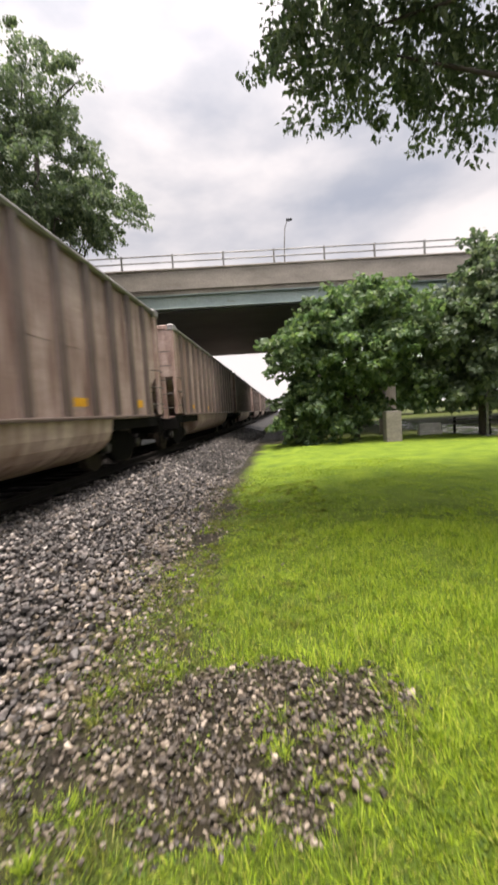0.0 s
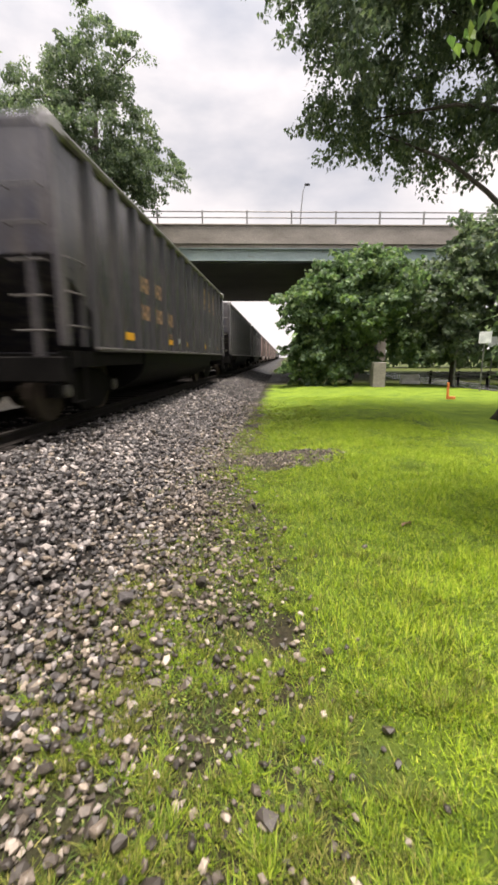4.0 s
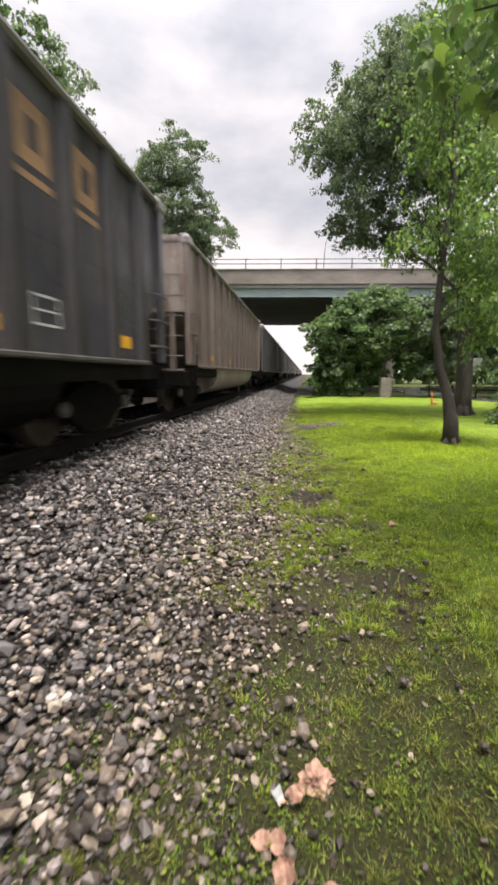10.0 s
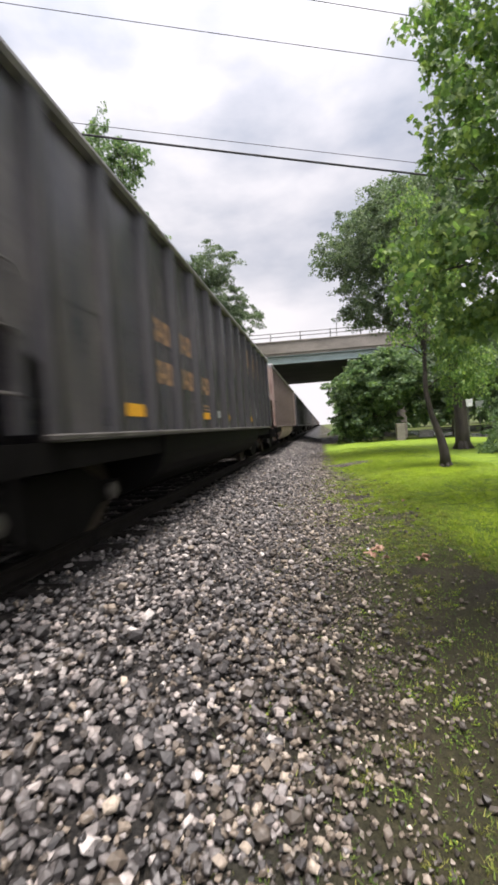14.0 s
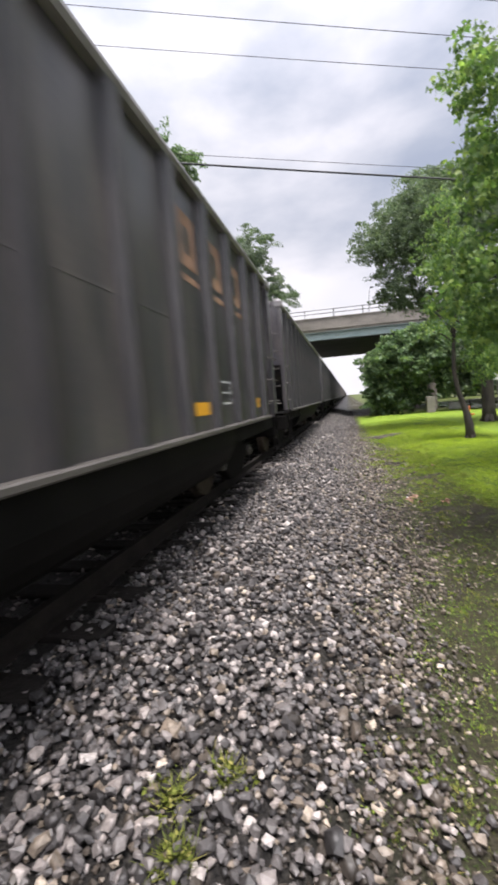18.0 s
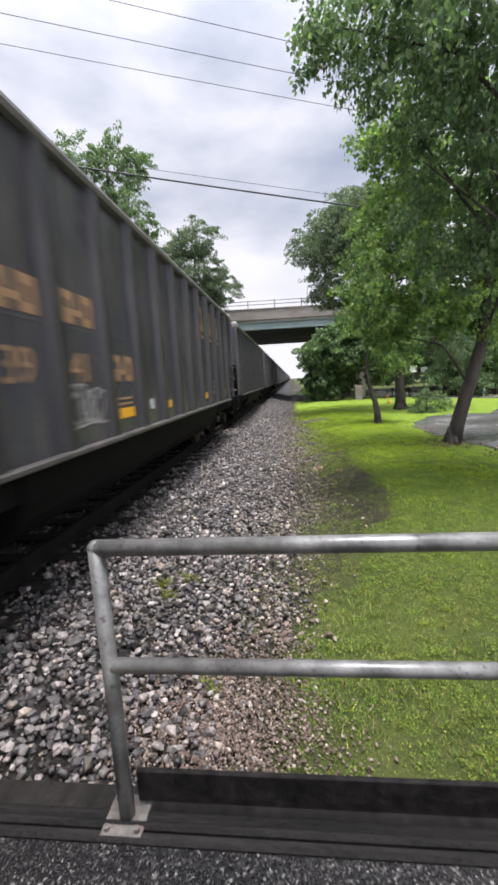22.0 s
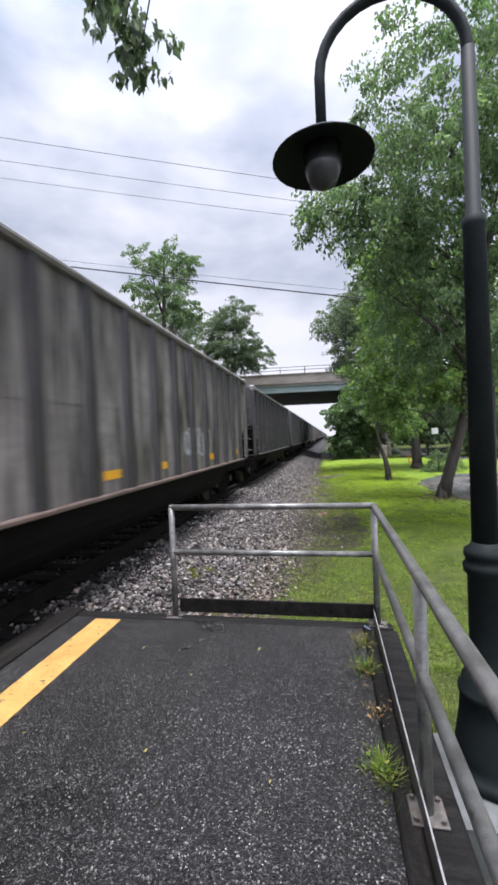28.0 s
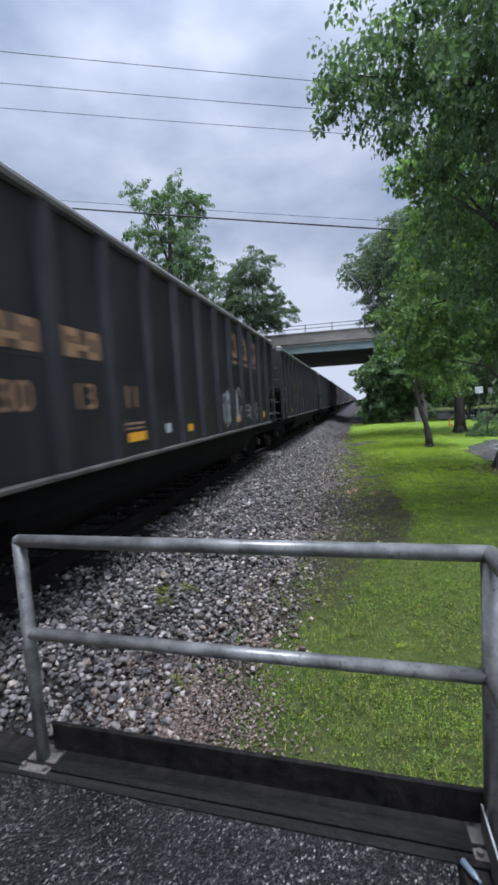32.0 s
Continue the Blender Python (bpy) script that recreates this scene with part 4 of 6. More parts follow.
def build_lamp():
    lamp = thing("platform_lamp", "black gooseneck platform lamp with a bell shade", "street lamp")
    x, y, z0 = 0.42, -18.9, 0.36
    base = [(0.205, z0), (0.215, z0 + 0.03), (0.205, z0 + 0.06), (0.19, z0 + 0.07), (0.192, z0 + 0.11), (0.178, z0 + 0.20), (0.160, z0 + 0.32), (0.150, z0 + 0.42), (0.160, z0 + 0.44), (0.160, z0 + 0.47), (0.140, z0 + 0.49), (0.142, z0 + 0.52), (0.112, z0 + 0.55), (0.100, z0 + 0.58), (0.094, z0 + 0.62),
            (0.093, 1.44), (0.112, 1.46), (0.114, 1.50), (0.100, 1.515), (0.100, 1.535), (0.108, 1.545), (0.106, 1.58), (0.078, 1.60), (0.070, 1.62)]
    part("base", add_turned(bmesh.new(), x, y, base, 24), M_POLE, lamp, smooth=True)
    part("pole", add_turned(bmesh.new(), x, y, [(0.066, 1.60), (0.056, 3.30), (0.060, 3.31), (0.060, 3.36), (0.040, 3.37), (0.034, 4.26)], 16), M_POLE, lamp, smooth=True)
    r = 0.39
    pts = [(x, y, 4.24)] + [(x - r + r * math.cos(a), y, 4.26 + r * math.sin(a)) for a in np.linspace(0, math.pi, 15)] + [(x - 2 * r, y, 3.9)]
    part("arm", tube(pts, 0.03, 12), M_POLE, lamp, smooth=True)
    sx = x - 2 * r
    shade = [(0.035, 3.98), (0.05, 3.93), (0.07, 3.90), (0.20, 3.865), (0.285, 3.80), (0.287, 3.79), (0.275, 3.795), (0.19, 3.85), (0.10, 3.86)]
    part("shade", add_turned(bmesh.new(), sx, y, shade, 28), M_POLE, lamp, "wide black bell shade", smooth=True)
    part("lens", add_turned(bmesh.new(), sx, y, [(0.02, 3.63), (0.075, 3.66), (0.105, 3.74), (0.11, 3.85)], 20), M_GLASS, lamp, "dull glass lamp lens", smooth=True)
    part("footing", box(x - 0.27, x + 0.36, y - 0.34, y + 0.30, -0.15, 0.358, 0.02), M_SOFFIT, lamp, "dark stained concrete footing")


def build_wires():
    for name, y0, sl, z0, dz, rad, lab in (("overhead_cable", -2.0, 0.3, 8.56, -0.115, 0.028, "thick black overhead cable"), ("overhead_wire", -2.0, 0.3, 8.86, -0.11, 0.008, "thin overhead wire above the cable"),
                                           ("overhead_wire", -3.5, 0.3, 12.6, -0.127, 0.010, "thin power wire high over the track"), ("overhead_wire", -2.6, 0.28, 12.3, -0.13, 0.010, "thin power wire high over the track"),
                                           ("overhead_wire", -1.2, 0.27, 12.35, -0.13, 0.010, "thin power wire high over the track")):
        pts = []
        for x in np.linspace(-45, 40, 35):
            sag = 0.00045 * (x + 4) ** 2
            pts.append((x, y0 + sl * x, z0 + dz * x + sag))
        tagged(part(name, tube(pts, rad, 6), M_WIRE), lab, "cable", "overhead wires")


build_ground()
build_bridge()
build_bridge_lamp()
pipe_with_posts()
build_platform()
build_lamp()
build_wires()

# ---- trees and bushes ----
def leaf_shape(kind):
    """A folded leaf, one unit long: a pointed oval, or broad with three lobes."""
    if kind == "lobed":
        v = np.array([(0, 0, 0), (0.30, 0.12, 0.04), (0.55, 0.50, 0.02), (0.24, 0.55, 0.0), (0, 1.0, -0.12), (-0.24, 0.55, 0.0), (-0.55, 0.50, 0.02), (-0.30, 0.12, 0.04)])
        return v, np.array([[0, 1, 3], [1, 2, 3], [0, 3, 4], [0, 4, 5], [0, 5, 7], [7, 5, 6]])
    v = np.array([(0, 0, 0), (0.30, 0.38, 0.06), (0, 1.0, -0.10), (-0.30, 0.38, 0.06)])
    return v, np.array([[0, 1, 2], [0, 2, 3]])


def crown_points(blobs, rng, spread, per, fill, flat, hang):
    """Leaf places: sprays strewn through a few round masses, mostly near their outside, each reaching out and down."""
    out, ways = [], []
    for cx, cy, cz, rx, ry, rz, n in blobs:
        d = rng.normal(0, 1, (n, 3))
        d /= np.linalg.norm(d, axis=1)[:, None]
        rad = rng.uniform(0.1, 1.0, n) ** fill
        rad *= 0.72 + 0.5 * value_noise(d[:, 0] * 2.6 + cx, d[:, 1] * 2.6 + d[:, 2] * 2.1 + cy, 9)
        out.append(np.array((cx, cy, cz)) + d * rad[:, None] * np.array((rx, ry, rz)))
        w = d * np.array((1.0, 1.0, 0.6)) + rng.normal(0, 0.35, (n, 3)) - np.array((0, 0, hang))
        ways.append(w / np.linalg.norm(w, axis=1)[:, None])
    C, W = np.concatenate(out), np.concatenate(ways)
    sizes = rng.uniform(0.6, 1.35, len(C)) * spread
    u = rng.uniform(-0.45, 1.0, len(C) * per)
    d = rng.normal(0, 1, (len(C) * per, 3))
    d /= np.maximum(1.0, np.linalg.norm(d, axis=1) / 1.6)[:, None]
    thick = np.repeat(sizes, per) * 0.50 * (1.1 - 0.6 * np.abs(u))
    P = np.repeat(C, per, 0) + np.repeat(W * (sizes * 1.7)[:, None], per, 0) * u[:, None] + d * thick[:, None] * np.array((1, 1, flat))
    return C, P


def leaves(P, size, rng, droop=0.9, kind="oval"):
    """Joined arrays of folded leaves hanging at the places P."""
    v, f = leaf_shape(kind)
    n = len(P)
    a = rng.uniform(0, 2 * np.pi, n)
    t = -rng.normal(droop, 0.45, n)
    r = rng.normal(0, 0.6, n)
    s = size * rng.uniform(0.6, 1.25, n)
    x, y, z = [np.repeat(v[:, k][None], n, 0) * s[:, None] for k in range(3)]
    cr, sr = np.cos(r)[:, None], np.sin(r)[:, None]
    x, z = x * cr + z * sr, -x * sr + z * cr
    ct, st = np.cos(t)[:, None], np.sin(t)[:, None]
    y, z = y * ct - z * st, y * st + z * ct
    ca, sa = np.cos(a)[:, None], np.sin(a)[:, None]
    x, y = x * ca - y * sa, x * sa + y * ca
    V = np.stack([x + P[:, 0:1], y + P[:, 1:2], z + P[:, 2:3]], -1).reshape(-1, 3)
    F = (f[None] + (np.arange(n) * len(v))[:, None, None]).reshape(-1, 3)
    return V, F


def tree(name, label, trunk, blobs, seed, tone="mid", leaf=0.10, spread=0.35, per=60, limbs=16, limb_r=0.05, category="tree", droop=0.9, fill=0.45, kind="oval", group="", flat=0.55, hang=0.45):
    """trunk: (x, y, z, r) up the stem. Limbs run from the stem into the crown's clumps."""
    rng = np.random.default_rng(seed)
    rnd = random.Random(seed)
    root = thing(name, label, category, group)
    C, P = crown_points(blobs, rng, spread, per, fill, flat, hang)
    P[:, 2] = np.maximum(P[:, 2], 0.06)
    bm = bmesh.new()
    pts = [Vector(p[:3]) for p in trunk]
    add_tube(bm, pts, [p[3] for p in trunk], 12)
    b = trunk[0]
    for k in range(5):
        a = 2 * math.pi * k / 5 + rnd.uniform(-0.4, 0.4)
        add_tube(bm, [(b[0] + math.cos(a) * b[3] * 1.6, b[1] + math.sin(a) * b[3] * 1.6, b[2] - 0.05), (b[0] + math.cos(a) * b[3] * 0.8, b[1] + math.sin(a) * b[3] * 0.8, b[2] + b[3] * 0.6), (b[0], b[1], b[2] + b[3] * 2.2)], [b[3] * 0.22, b[3] * 0.42, b[3] * 0.5], 6)
    part("trunk", bm, M_BARK, root, smooth=True)
    order = rng.permutation(len(C))[:limbs]
    for k in order:
        tip = Vector(C[k])
        lo = [p for p in pts[1:] if p.z < tip.z + 0.4] or [pts[1]]
        start = rnd.choice(lo[-2:])
        mid = start.lerp(tip, 0.5) + Vector((rnd.uniform(-0.25, 0.25), rnd.uniform(-0.25, 0.25), rnd.uniform(0.1, 0.45)))
        bm = bmesh.new()
        add_tube(bm, [start, start.lerp(mid, 0.5) + Vector((0, 0, 0.08)), mid, mid.lerp(tip, 0.55), tip], [limb_r, limb_r * 0.8, limb_r * 0.6, limb_r * 0.4, limb_r * 0.15], 6)
        for _ in range(3):
            q = Vector(C[rng.integers(0, len(C))])
            near = mid.lerp(tip, rnd.uniform(0.2, 0.9))
            if (q - near).length < 2.2:
                add_tube(bm, [near, near.lerp(q, 0.5) + Vector((0, 0, 0.12)), q], [limb_r * 0.35, limb_r * 0.2, limb_r * 0.08], 5)
        part("limb", bm, M_BARK, root, smooth=True)
    v, f = leaves(P, leaf, rng, droop, kind)
    mesh_of("crown", v, f, M_LEAF[tone], root)
    return root


def build_trees():
    # the young tree with a thin bent stem
    tree("slender_tree", "slender young tree with a dark bent trunk on the lawn", [(2.3, -1.1, -0.05, 0.165), (2.28, -1.1, 0.45, 0.14), (2.2, -1.05, 0.95, 0.105), (2.0, -1.0, 1.6, 0.078), (1.88, -1.0, 2.3, 0.07), (1.9, -1.0, 3.3, 0.058), (2.05, -0.9, 5.0, 0.05), (1.9, -0.9, 7.4, 0.02)],
         [(2.35, -1.0, 4.1, 0.7, 0.9, 0.7, 26), (1.45, -1.1, 4.0, 0.4, 0.5, 0.4, 9), (2.2, -0.9, 5.3, 0.95, 0.9, 0.9, 46), (1.9, -0.9, 6.4, 0.8, 0.8, 0.9, 40), (1.8, -1.0, 7.5, 0.5, 0.5, 0.7, 18), (2.8, -1.1, 3.2, 0.7, 0.8, 1.0, 28), (2.9, -1.0, 2.5, 0.8, 0.9, 0.5, 24), (3.3, -0.9, 3.0, 0.7, 0.8, 0.8, 24)], 21, "bright", 0.105, 0.24, 52, 7, 0.026, droop=1.0, flat=1.2)
    # leaning tree with large drooping leaves
    tree("leaning_tree", "leaning tree with large drooping bright green leaves", [(3.3, -6.5, -0.1, 0.24), (3.45, -6.5, 0.6, 0.19), (3.75, -6.45, 1.6, 0.17), (4.1, -6.4, 2.8, 0.16), (4.2, -6.4, 4.2, 0.13), (4.0, -6.5, 6.0, 0.09), (3.9, -6.5, 8.0, 0.04)],
         [(2.5, -6.9, 4.7, 1.5, 1.2, 1.3, 52), (1.9, -6.6, 6.4, 1.15, 1.3, 1.2, 50), (1.8, -6.5, 8.3, 1.1, 1.2, 1.1, 60), (3.6, -6.3, 6.4, 2.0, 1.6, 2.3, 76), (3.6, -6.7, 3.6, 1.4, 1.2, 0.7, 34), (5.0, -6.2, 4.6, 1.4, 1.4, 1.4, 50), (1.0, -6.5, 4.2, 0.75, 0.8, 0.7, 26), (1.7, -6.4, 3.1, 0.8, 0.8, 0.4, 18), (4.6, -6.2, 8.2, 2.0, 1.7, 1.4, 46)], 22, "bright", 0.125, 0.30, 48, 18, 0.045, droop=1.15, kind="lobed", flat=1.0)
    # tall tree beside the platform
    tree("tall_tree", "tall tree with a straight dark trunk and fine leaves", [(3.2, -10.9, -0.1, 0.20), (3.2, -10.9, 1.0, 0.17), (3.25, -10.9, 3.0, 0.15), (3.2, -10.8, 5.5, 0.13), (3.0, -10.9, 8.0, 0.09), (2.9, -11.0, 10.5, 0.04)],
         [(2.4, -11.2, 8.0, 2.0, 2.3, 1.9, 170), (0.0, -11.4, 7.5, 0.85, 1.0, 0.6, 40), (1.2, -11.2, 6.7, 1.0, 1.4, 1.1, 60), (2.8, -10.8, 10.4, 2.5, 2.5, 1.9, 170), (4.4, -10.4, 6.2, 2.0, 2.1, 2.0, 120), (2.1, -10.6, 5.0, 1.2, 1.4, 1.2, 70), (3.6, -11.6, 4.4, 1.4, 1.2, 0.9, 50)], 23, "mid", 0.108, 0.30, 84, 20, 0.05, droop=0.85, flat=0.8, hang=0.7)
    # the broad old tree over the lawn
    tree("broad_tree", "broad old tree with a dark crown over the lawn", [(4.9, 5.7, -0.1, 0.34), (4.9, 5.7, 0.8, 0.27), (4.85, 5.7, 2.2, 0.25), (4.6, 5.6, 4.0, 0.2), (4.3, 5.5, 6.0, 0.15), (4.0, 5.5, 8.5, 0.09), (3.9, 5.4, 11.0, 0.04)],
         [(0.5, 5.4, 9.3, 1.4, 1.9, 1.5, 90), (0.9, 5.4, 6.9, 1.1, 1.7, 0.9, 50), (2.5, 5.4, 8.6, 2.0, 2.9, 2.3, 130), (3.4, 5.4, 10.5, 2.7, 2.8, 1.3, 140), (5.6, 5.8, 8.6, 3.0, 3.1, 2.7, 210), (3.4, 5.8, 8.4, 2.6, 3.2, 2.0, 110), (3.4, 3.6, 9.2, 2.8, 1.8, 1.3, 110), (1.6, 6.4, 6.5, 1.3, 1.4, 0.6, 40), (3.2, 6.6, 6.3, 1.3, 1.3, 0.6, 36), (4.6, 5.2, 5.7, 1.8, 2.4, 0.7, 54), (6.6, 5.6, 4.9, 1.7, 1.9, 1.2, 60), (3.8, 6.0, 11.0, 3.2, 2.8, 0.9, 330), (5.8, 6.6, 10.6, 3.0, 2.6, 1.0, 250), (1.6, 6.2, 9.6, 1.8, 2.2, 0.9, 90), (5.6, 5.2, 3.9, 1.5, 1.4, 0.7, 46), (7.6, 5.4, 3.3, 1.6, 1.4, 1.0, 56)], 24, "dark", 0.115, 0.31, 84, 26, 0.06, droop=0.8, flat=0.7)
    # beyond the train
    tree("trackside_tree", "large dark tree standing beyond the track", [(-9.0, 15.5, -0.1, 0.35), (-9.0, 15.5, 4.0, 0.28), (-8.7, 15.4, 8.0, 0.18), (-8.4, 15.3, 12.0, 0.06)],
         [(-8.6, 15.4, 10.4, 2.6, 2.4, 2.6, 190), (-6.8, 16.2, 9.6, 1.5, 1.8, 1.4, 80), (-8.4, 14.8, 13.2, 1.9, 1.8, 1.4, 70), (-11.2, 15.6, 11.6, 2.4, 2.0, 2.4, 100)], 25, "dark", 0.15, 0.36, 96, 14, 0.07, hang=0.6)
    tree("open_tree", "tall open-crowned tree standing beyond the track", [(-9.3, 0.6, -0.1, 0.28), (-9.3, 0.6, 5.0, 0.2), (-9.1, 0.6, 9.0, 0.12), (-8.9, 0.6, 13.0, 0.04)],
         [(-8.8, 0.8, 12.2, 1.1, 1.2, 1.1, 42), (-8.0, 1.8, 12.3, 0.8, 0.9, 0.7, 24), (-9.0, 0.4, 9.8, 1.4, 1.6, 1.4, 56), (-9.8, -0.4, 12.0, 0.9, 1.0, 0.8, 22), (-8.0, 1.4, 9.6, 1.0, 1.2, 0.9, 30), (-11.0, 1.4, 11.2, 1.0, 1.0, 0.7, 22)], 26, "mid", 0.14, 0.27, 60, 14, 0.05)
    tree("trackside_tree", "large dark tree standing beyond the track", [(-12.0, 9.5, -0.1, 0.35), (-12.0, 9.5, 5.0, 0.28), (-11.8, 9.4, 9.0, 0.18), (-11.6, 9.3, 14.0, 0.06)],
         [(-11.8, 9.4, 12.0, 1.8, 2.4, 3.4, 120), (-12.4, 9.6, 8.0, 2.4, 2.6, 2.4, 80)], 27, "dark", 0.15, 0.38, 70, 12, 0.07)
    # bushes before the bridge, in rounded lobes
    tree("large_bush", "large leafy green bush growing before the bridge", [(3.2, 18.6, -0.1, 0.12), (3.2, 18.6, 1.5, 0.10), (3.3, 18.6, 3.5, 0.08), (3.5, 18.6, 5.5, 0.04)],
         [(0.9, 18.1, 4.2, 1.3, 1.3, 1.2, 70), (2.2, 18.2, 5.1, 1.3, 1.3, 1.0, 60), (3.7, 18.3, 5.9, 1.5, 1.3, 1.0, 74), (5.6, 18.2, 5.1, 1.5, 1.4, 1.2, 70), (3.4, 17.7, 3.9, 2.0, 1.2, 1.3, 90), (0.9, 18.3, 1.5, 1.1, 1.1, 1.4, 60), (2.6, 18.3, 1.7, 1.8, 1.1, 1.5, 80), (5.8, 18.4, 3.4, 1.6, 1.2, 1.6, 70)], 28, "mid", 0.22, 0.40, 50, 10, 0.05, "bush", 0.8, 0.36, kind="lobed", flat=0.6)
    tree("large_bush", "dark tall bush growing by the bridge", [(8.2, 18.0, -0.1, 0.14), (8.2, 18.0, 2.0, 0.12), (8.2, 18.0, 4.5, 0.09), (8.2, 18.0, 7.0, 0.04)],
         [(7.6, 17.4, 4.4, 1.7, 1.4, 1.5, 90), (9.0, 17.8, 6.4, 1.8, 1.5, 1.6, 90), (10.8, 17.6, 5.6, 2.2, 1.8, 2.6, 120), (7.4, 17.6, 2.4, 1.9, 1.2, 0.9, 60)], 29, "dark", 0.22, 0.42, 50, 10, 0.05, "bush", 0.8, 0.36, kind="lobed", flat=0.6)
    # low shrub by the broad tree, and the overgrown bank beyond the lot
    tree("low_shrub", "low dark green shrub beside the broad tree", [(5.5, 3.0, -0.05, 0.05), (5.5, 3.0, 0.4, 0.04), (5.5, 3.0, 0.8, 0.02)], [(5.5, 3.0, 0.5, 0.95, 0.8, 0.55, 70)], 30, "mid", 0.09, 0.2, 50, 4, 0.02, "shrub", 0.8, 0.36)
    # a tree beyond the far end of the platform reaches over it with one long branch
    tree("platform_tree", "tree beside the platform with a branch hanging over it", [(3.4, -24.5, -0.1, 0.24), (3.3, -24.5, 2.5, 0.2), (2.6, -24.0, 5.5, 0.16), (0.6, -21.5, 8.2, 0.09), (-1.4, -18.6, 8.6, 0.05), (-2.4, -17.2, 8.0, 0.025)],
         [(-2.42, -17.1, 7.2, 0.42, 0.4, 0.55, 20), (-2.3, -17.0, 6.5, 0.22, 0.22, 0.3, 7), (-1.8, -17.8, 8.4, 0.7, 0.6, 0.5, 18), (1.6, -24.5, 8.6, 2.4, 2.2, 1.6, 60)], 31, "dark", 0.14, 0.14, 26, 8, 0.03, droop=1.3)
    # the wooded bank beyond the lot
    k = 0
    for x, y, h, tone in ((11.6, 15.8, 7.5, "mid"), (14.8, 15.6, 10.0, "bright"), (18.0, 14.6, 13.0, "dark"), (21.8, 13.0, 14.5, "mid"), (16.4, 18.6, 13.0, "mid"), (20.8, 17.0, 16.0, "dark"), (25.5, 10.0, 13.0, "mid"), (12.8, 18.9, 9.0, "dark"), (27.5, 3.0, 12.0, "mid"), (28.5, -6.0, 11.0, "dark")):
        k += 1
        tree("bank_tree", "tall leafy tree on the wooded bank beyond the lot", [(x, y, 0.2, 0.20), (x + 0.1, y, h * 0.35, 0.15), (x, y, h * 0.7, 0.08), (x, y, h * 0.95, 0.03)],
             [(x, y, h * 0.72, 2.6, 2.2, h * 0.27, 130), (x + 0.8, y - 0.9, h * 0.42, 2.4, 1.6, h * 0.25, 100), (x - 0.7, y - 0.6, h * 0.24, 1.8, 1.2, h * 0.14, 50)], 40 + k, tone, 0.22, 0.46, 34, 6, 0.05, "tree", 1.0, 0.36, group="trees on the bank", hang=0.6)
    for x, y in ((12.2, 13.6), (16.6, 13.2), (19.8, 11.8), (23.4, 9.6)):
        k += 1
        tree("bank_bush", "low leafy undergrowth on the bank beyond the lot", [(x, y, 0.3, 0.05), (x, y, 0.9, 0.04), (x, y, 1.5, 0.02)],
             [(x, y, 1.1, 1.5, 0.9, 0.8, 60)], 60 + k, "mid", 0.16, 0.34, 34, 4, 0.03, "bush", 1.0, 0.36, group="undergrowth on the bank")


def build_bank():
    """The brown earth bank under the trees, rising away from the road."""
    along, up = np.linspace(0, 1, 60), np.linspace(0, 1, 12)
    A, U = np.meshgrid(along, up)
    X = 11.0 + 19.0 * A + 2.2 * U
    Y = 16.4 - 12.0 * A + 3.6 * U
    Z = -0.15 + 2.6 * np.sin(U * math.pi * 0.75) * np.clip(A * 8, 0.05, 1) * (0.75 + 0.5 * value_noise(X * 0.5, Y * 0.5, 14)) + 0.25 * value_noise(X * 2.1, Y * 2.1, 15)
    idx = np.arange(A.size).reshape(A.shape)
    f = np.stack([idx[:-1, :-1], idx[:-1, 1:], idx[1:, 1:], idx[1:, :-1]], -1).reshape(-1, 4)
    tagged(mesh_of("earth_bank", np.stack([X, Y, Z], -1).reshape(-1, 3), f, M_EARTH, smooth=True), "brown earth bank under the trees beyond the road", "bank", kind="structure")


def build_far_woods():
    rng = np.random.default_rng(77)
    V, F, base = [], [], 0
    rows = [(2.0, 9.5, 44, 10, 8), (-70, -14, 190, 0, 9), (9, 70, 52, 0, 9), (34, 60, -60, 110, 9), (-60, -22, 40, 150, 9)]
    P = []
    for x0, x1, y, dy, h in rows:
        n = 5500
        x = rng.uniform(x0, x1, n)
        yy = y + rng.uniform(0, 1, n) * (dy if dy else 8)
        top = h * (0.55 + 0.6 * value_noise(x * 0.13 + yy * 0.11, yy * 0.12, 5))
        z = top * rng.uniform(0, 1, n) ** 0.6
        P.append(np.stack([x, yy, z], -1))
    v, f = leaves(np.concatenate(P), 1.6, rng, 0.7)
    tagged(mesh_of("far_woods", v, f, M_LEAF["mid"]), "distant green woods along the horizon", "woods", kind="stuff")


M_EARTH = worn("brown_earth_and_litter", (0.022, 0.014, 0.009), (0.075, 0.050, 0.034), 1.2, 24, 0.9, 0, 0.8, 0.03, None, (0.03, 0.045, 0.014), (0.55, 0.66))
build_trees()
build_bank()
build_far_woods()

# ---- the train ----
CAR = 16.15              # from coupler to coupler
BODY = 14.65
HALF = 1.6
Z_SILL, Z_TOP = 1.53, 4.24
PAINT = {}


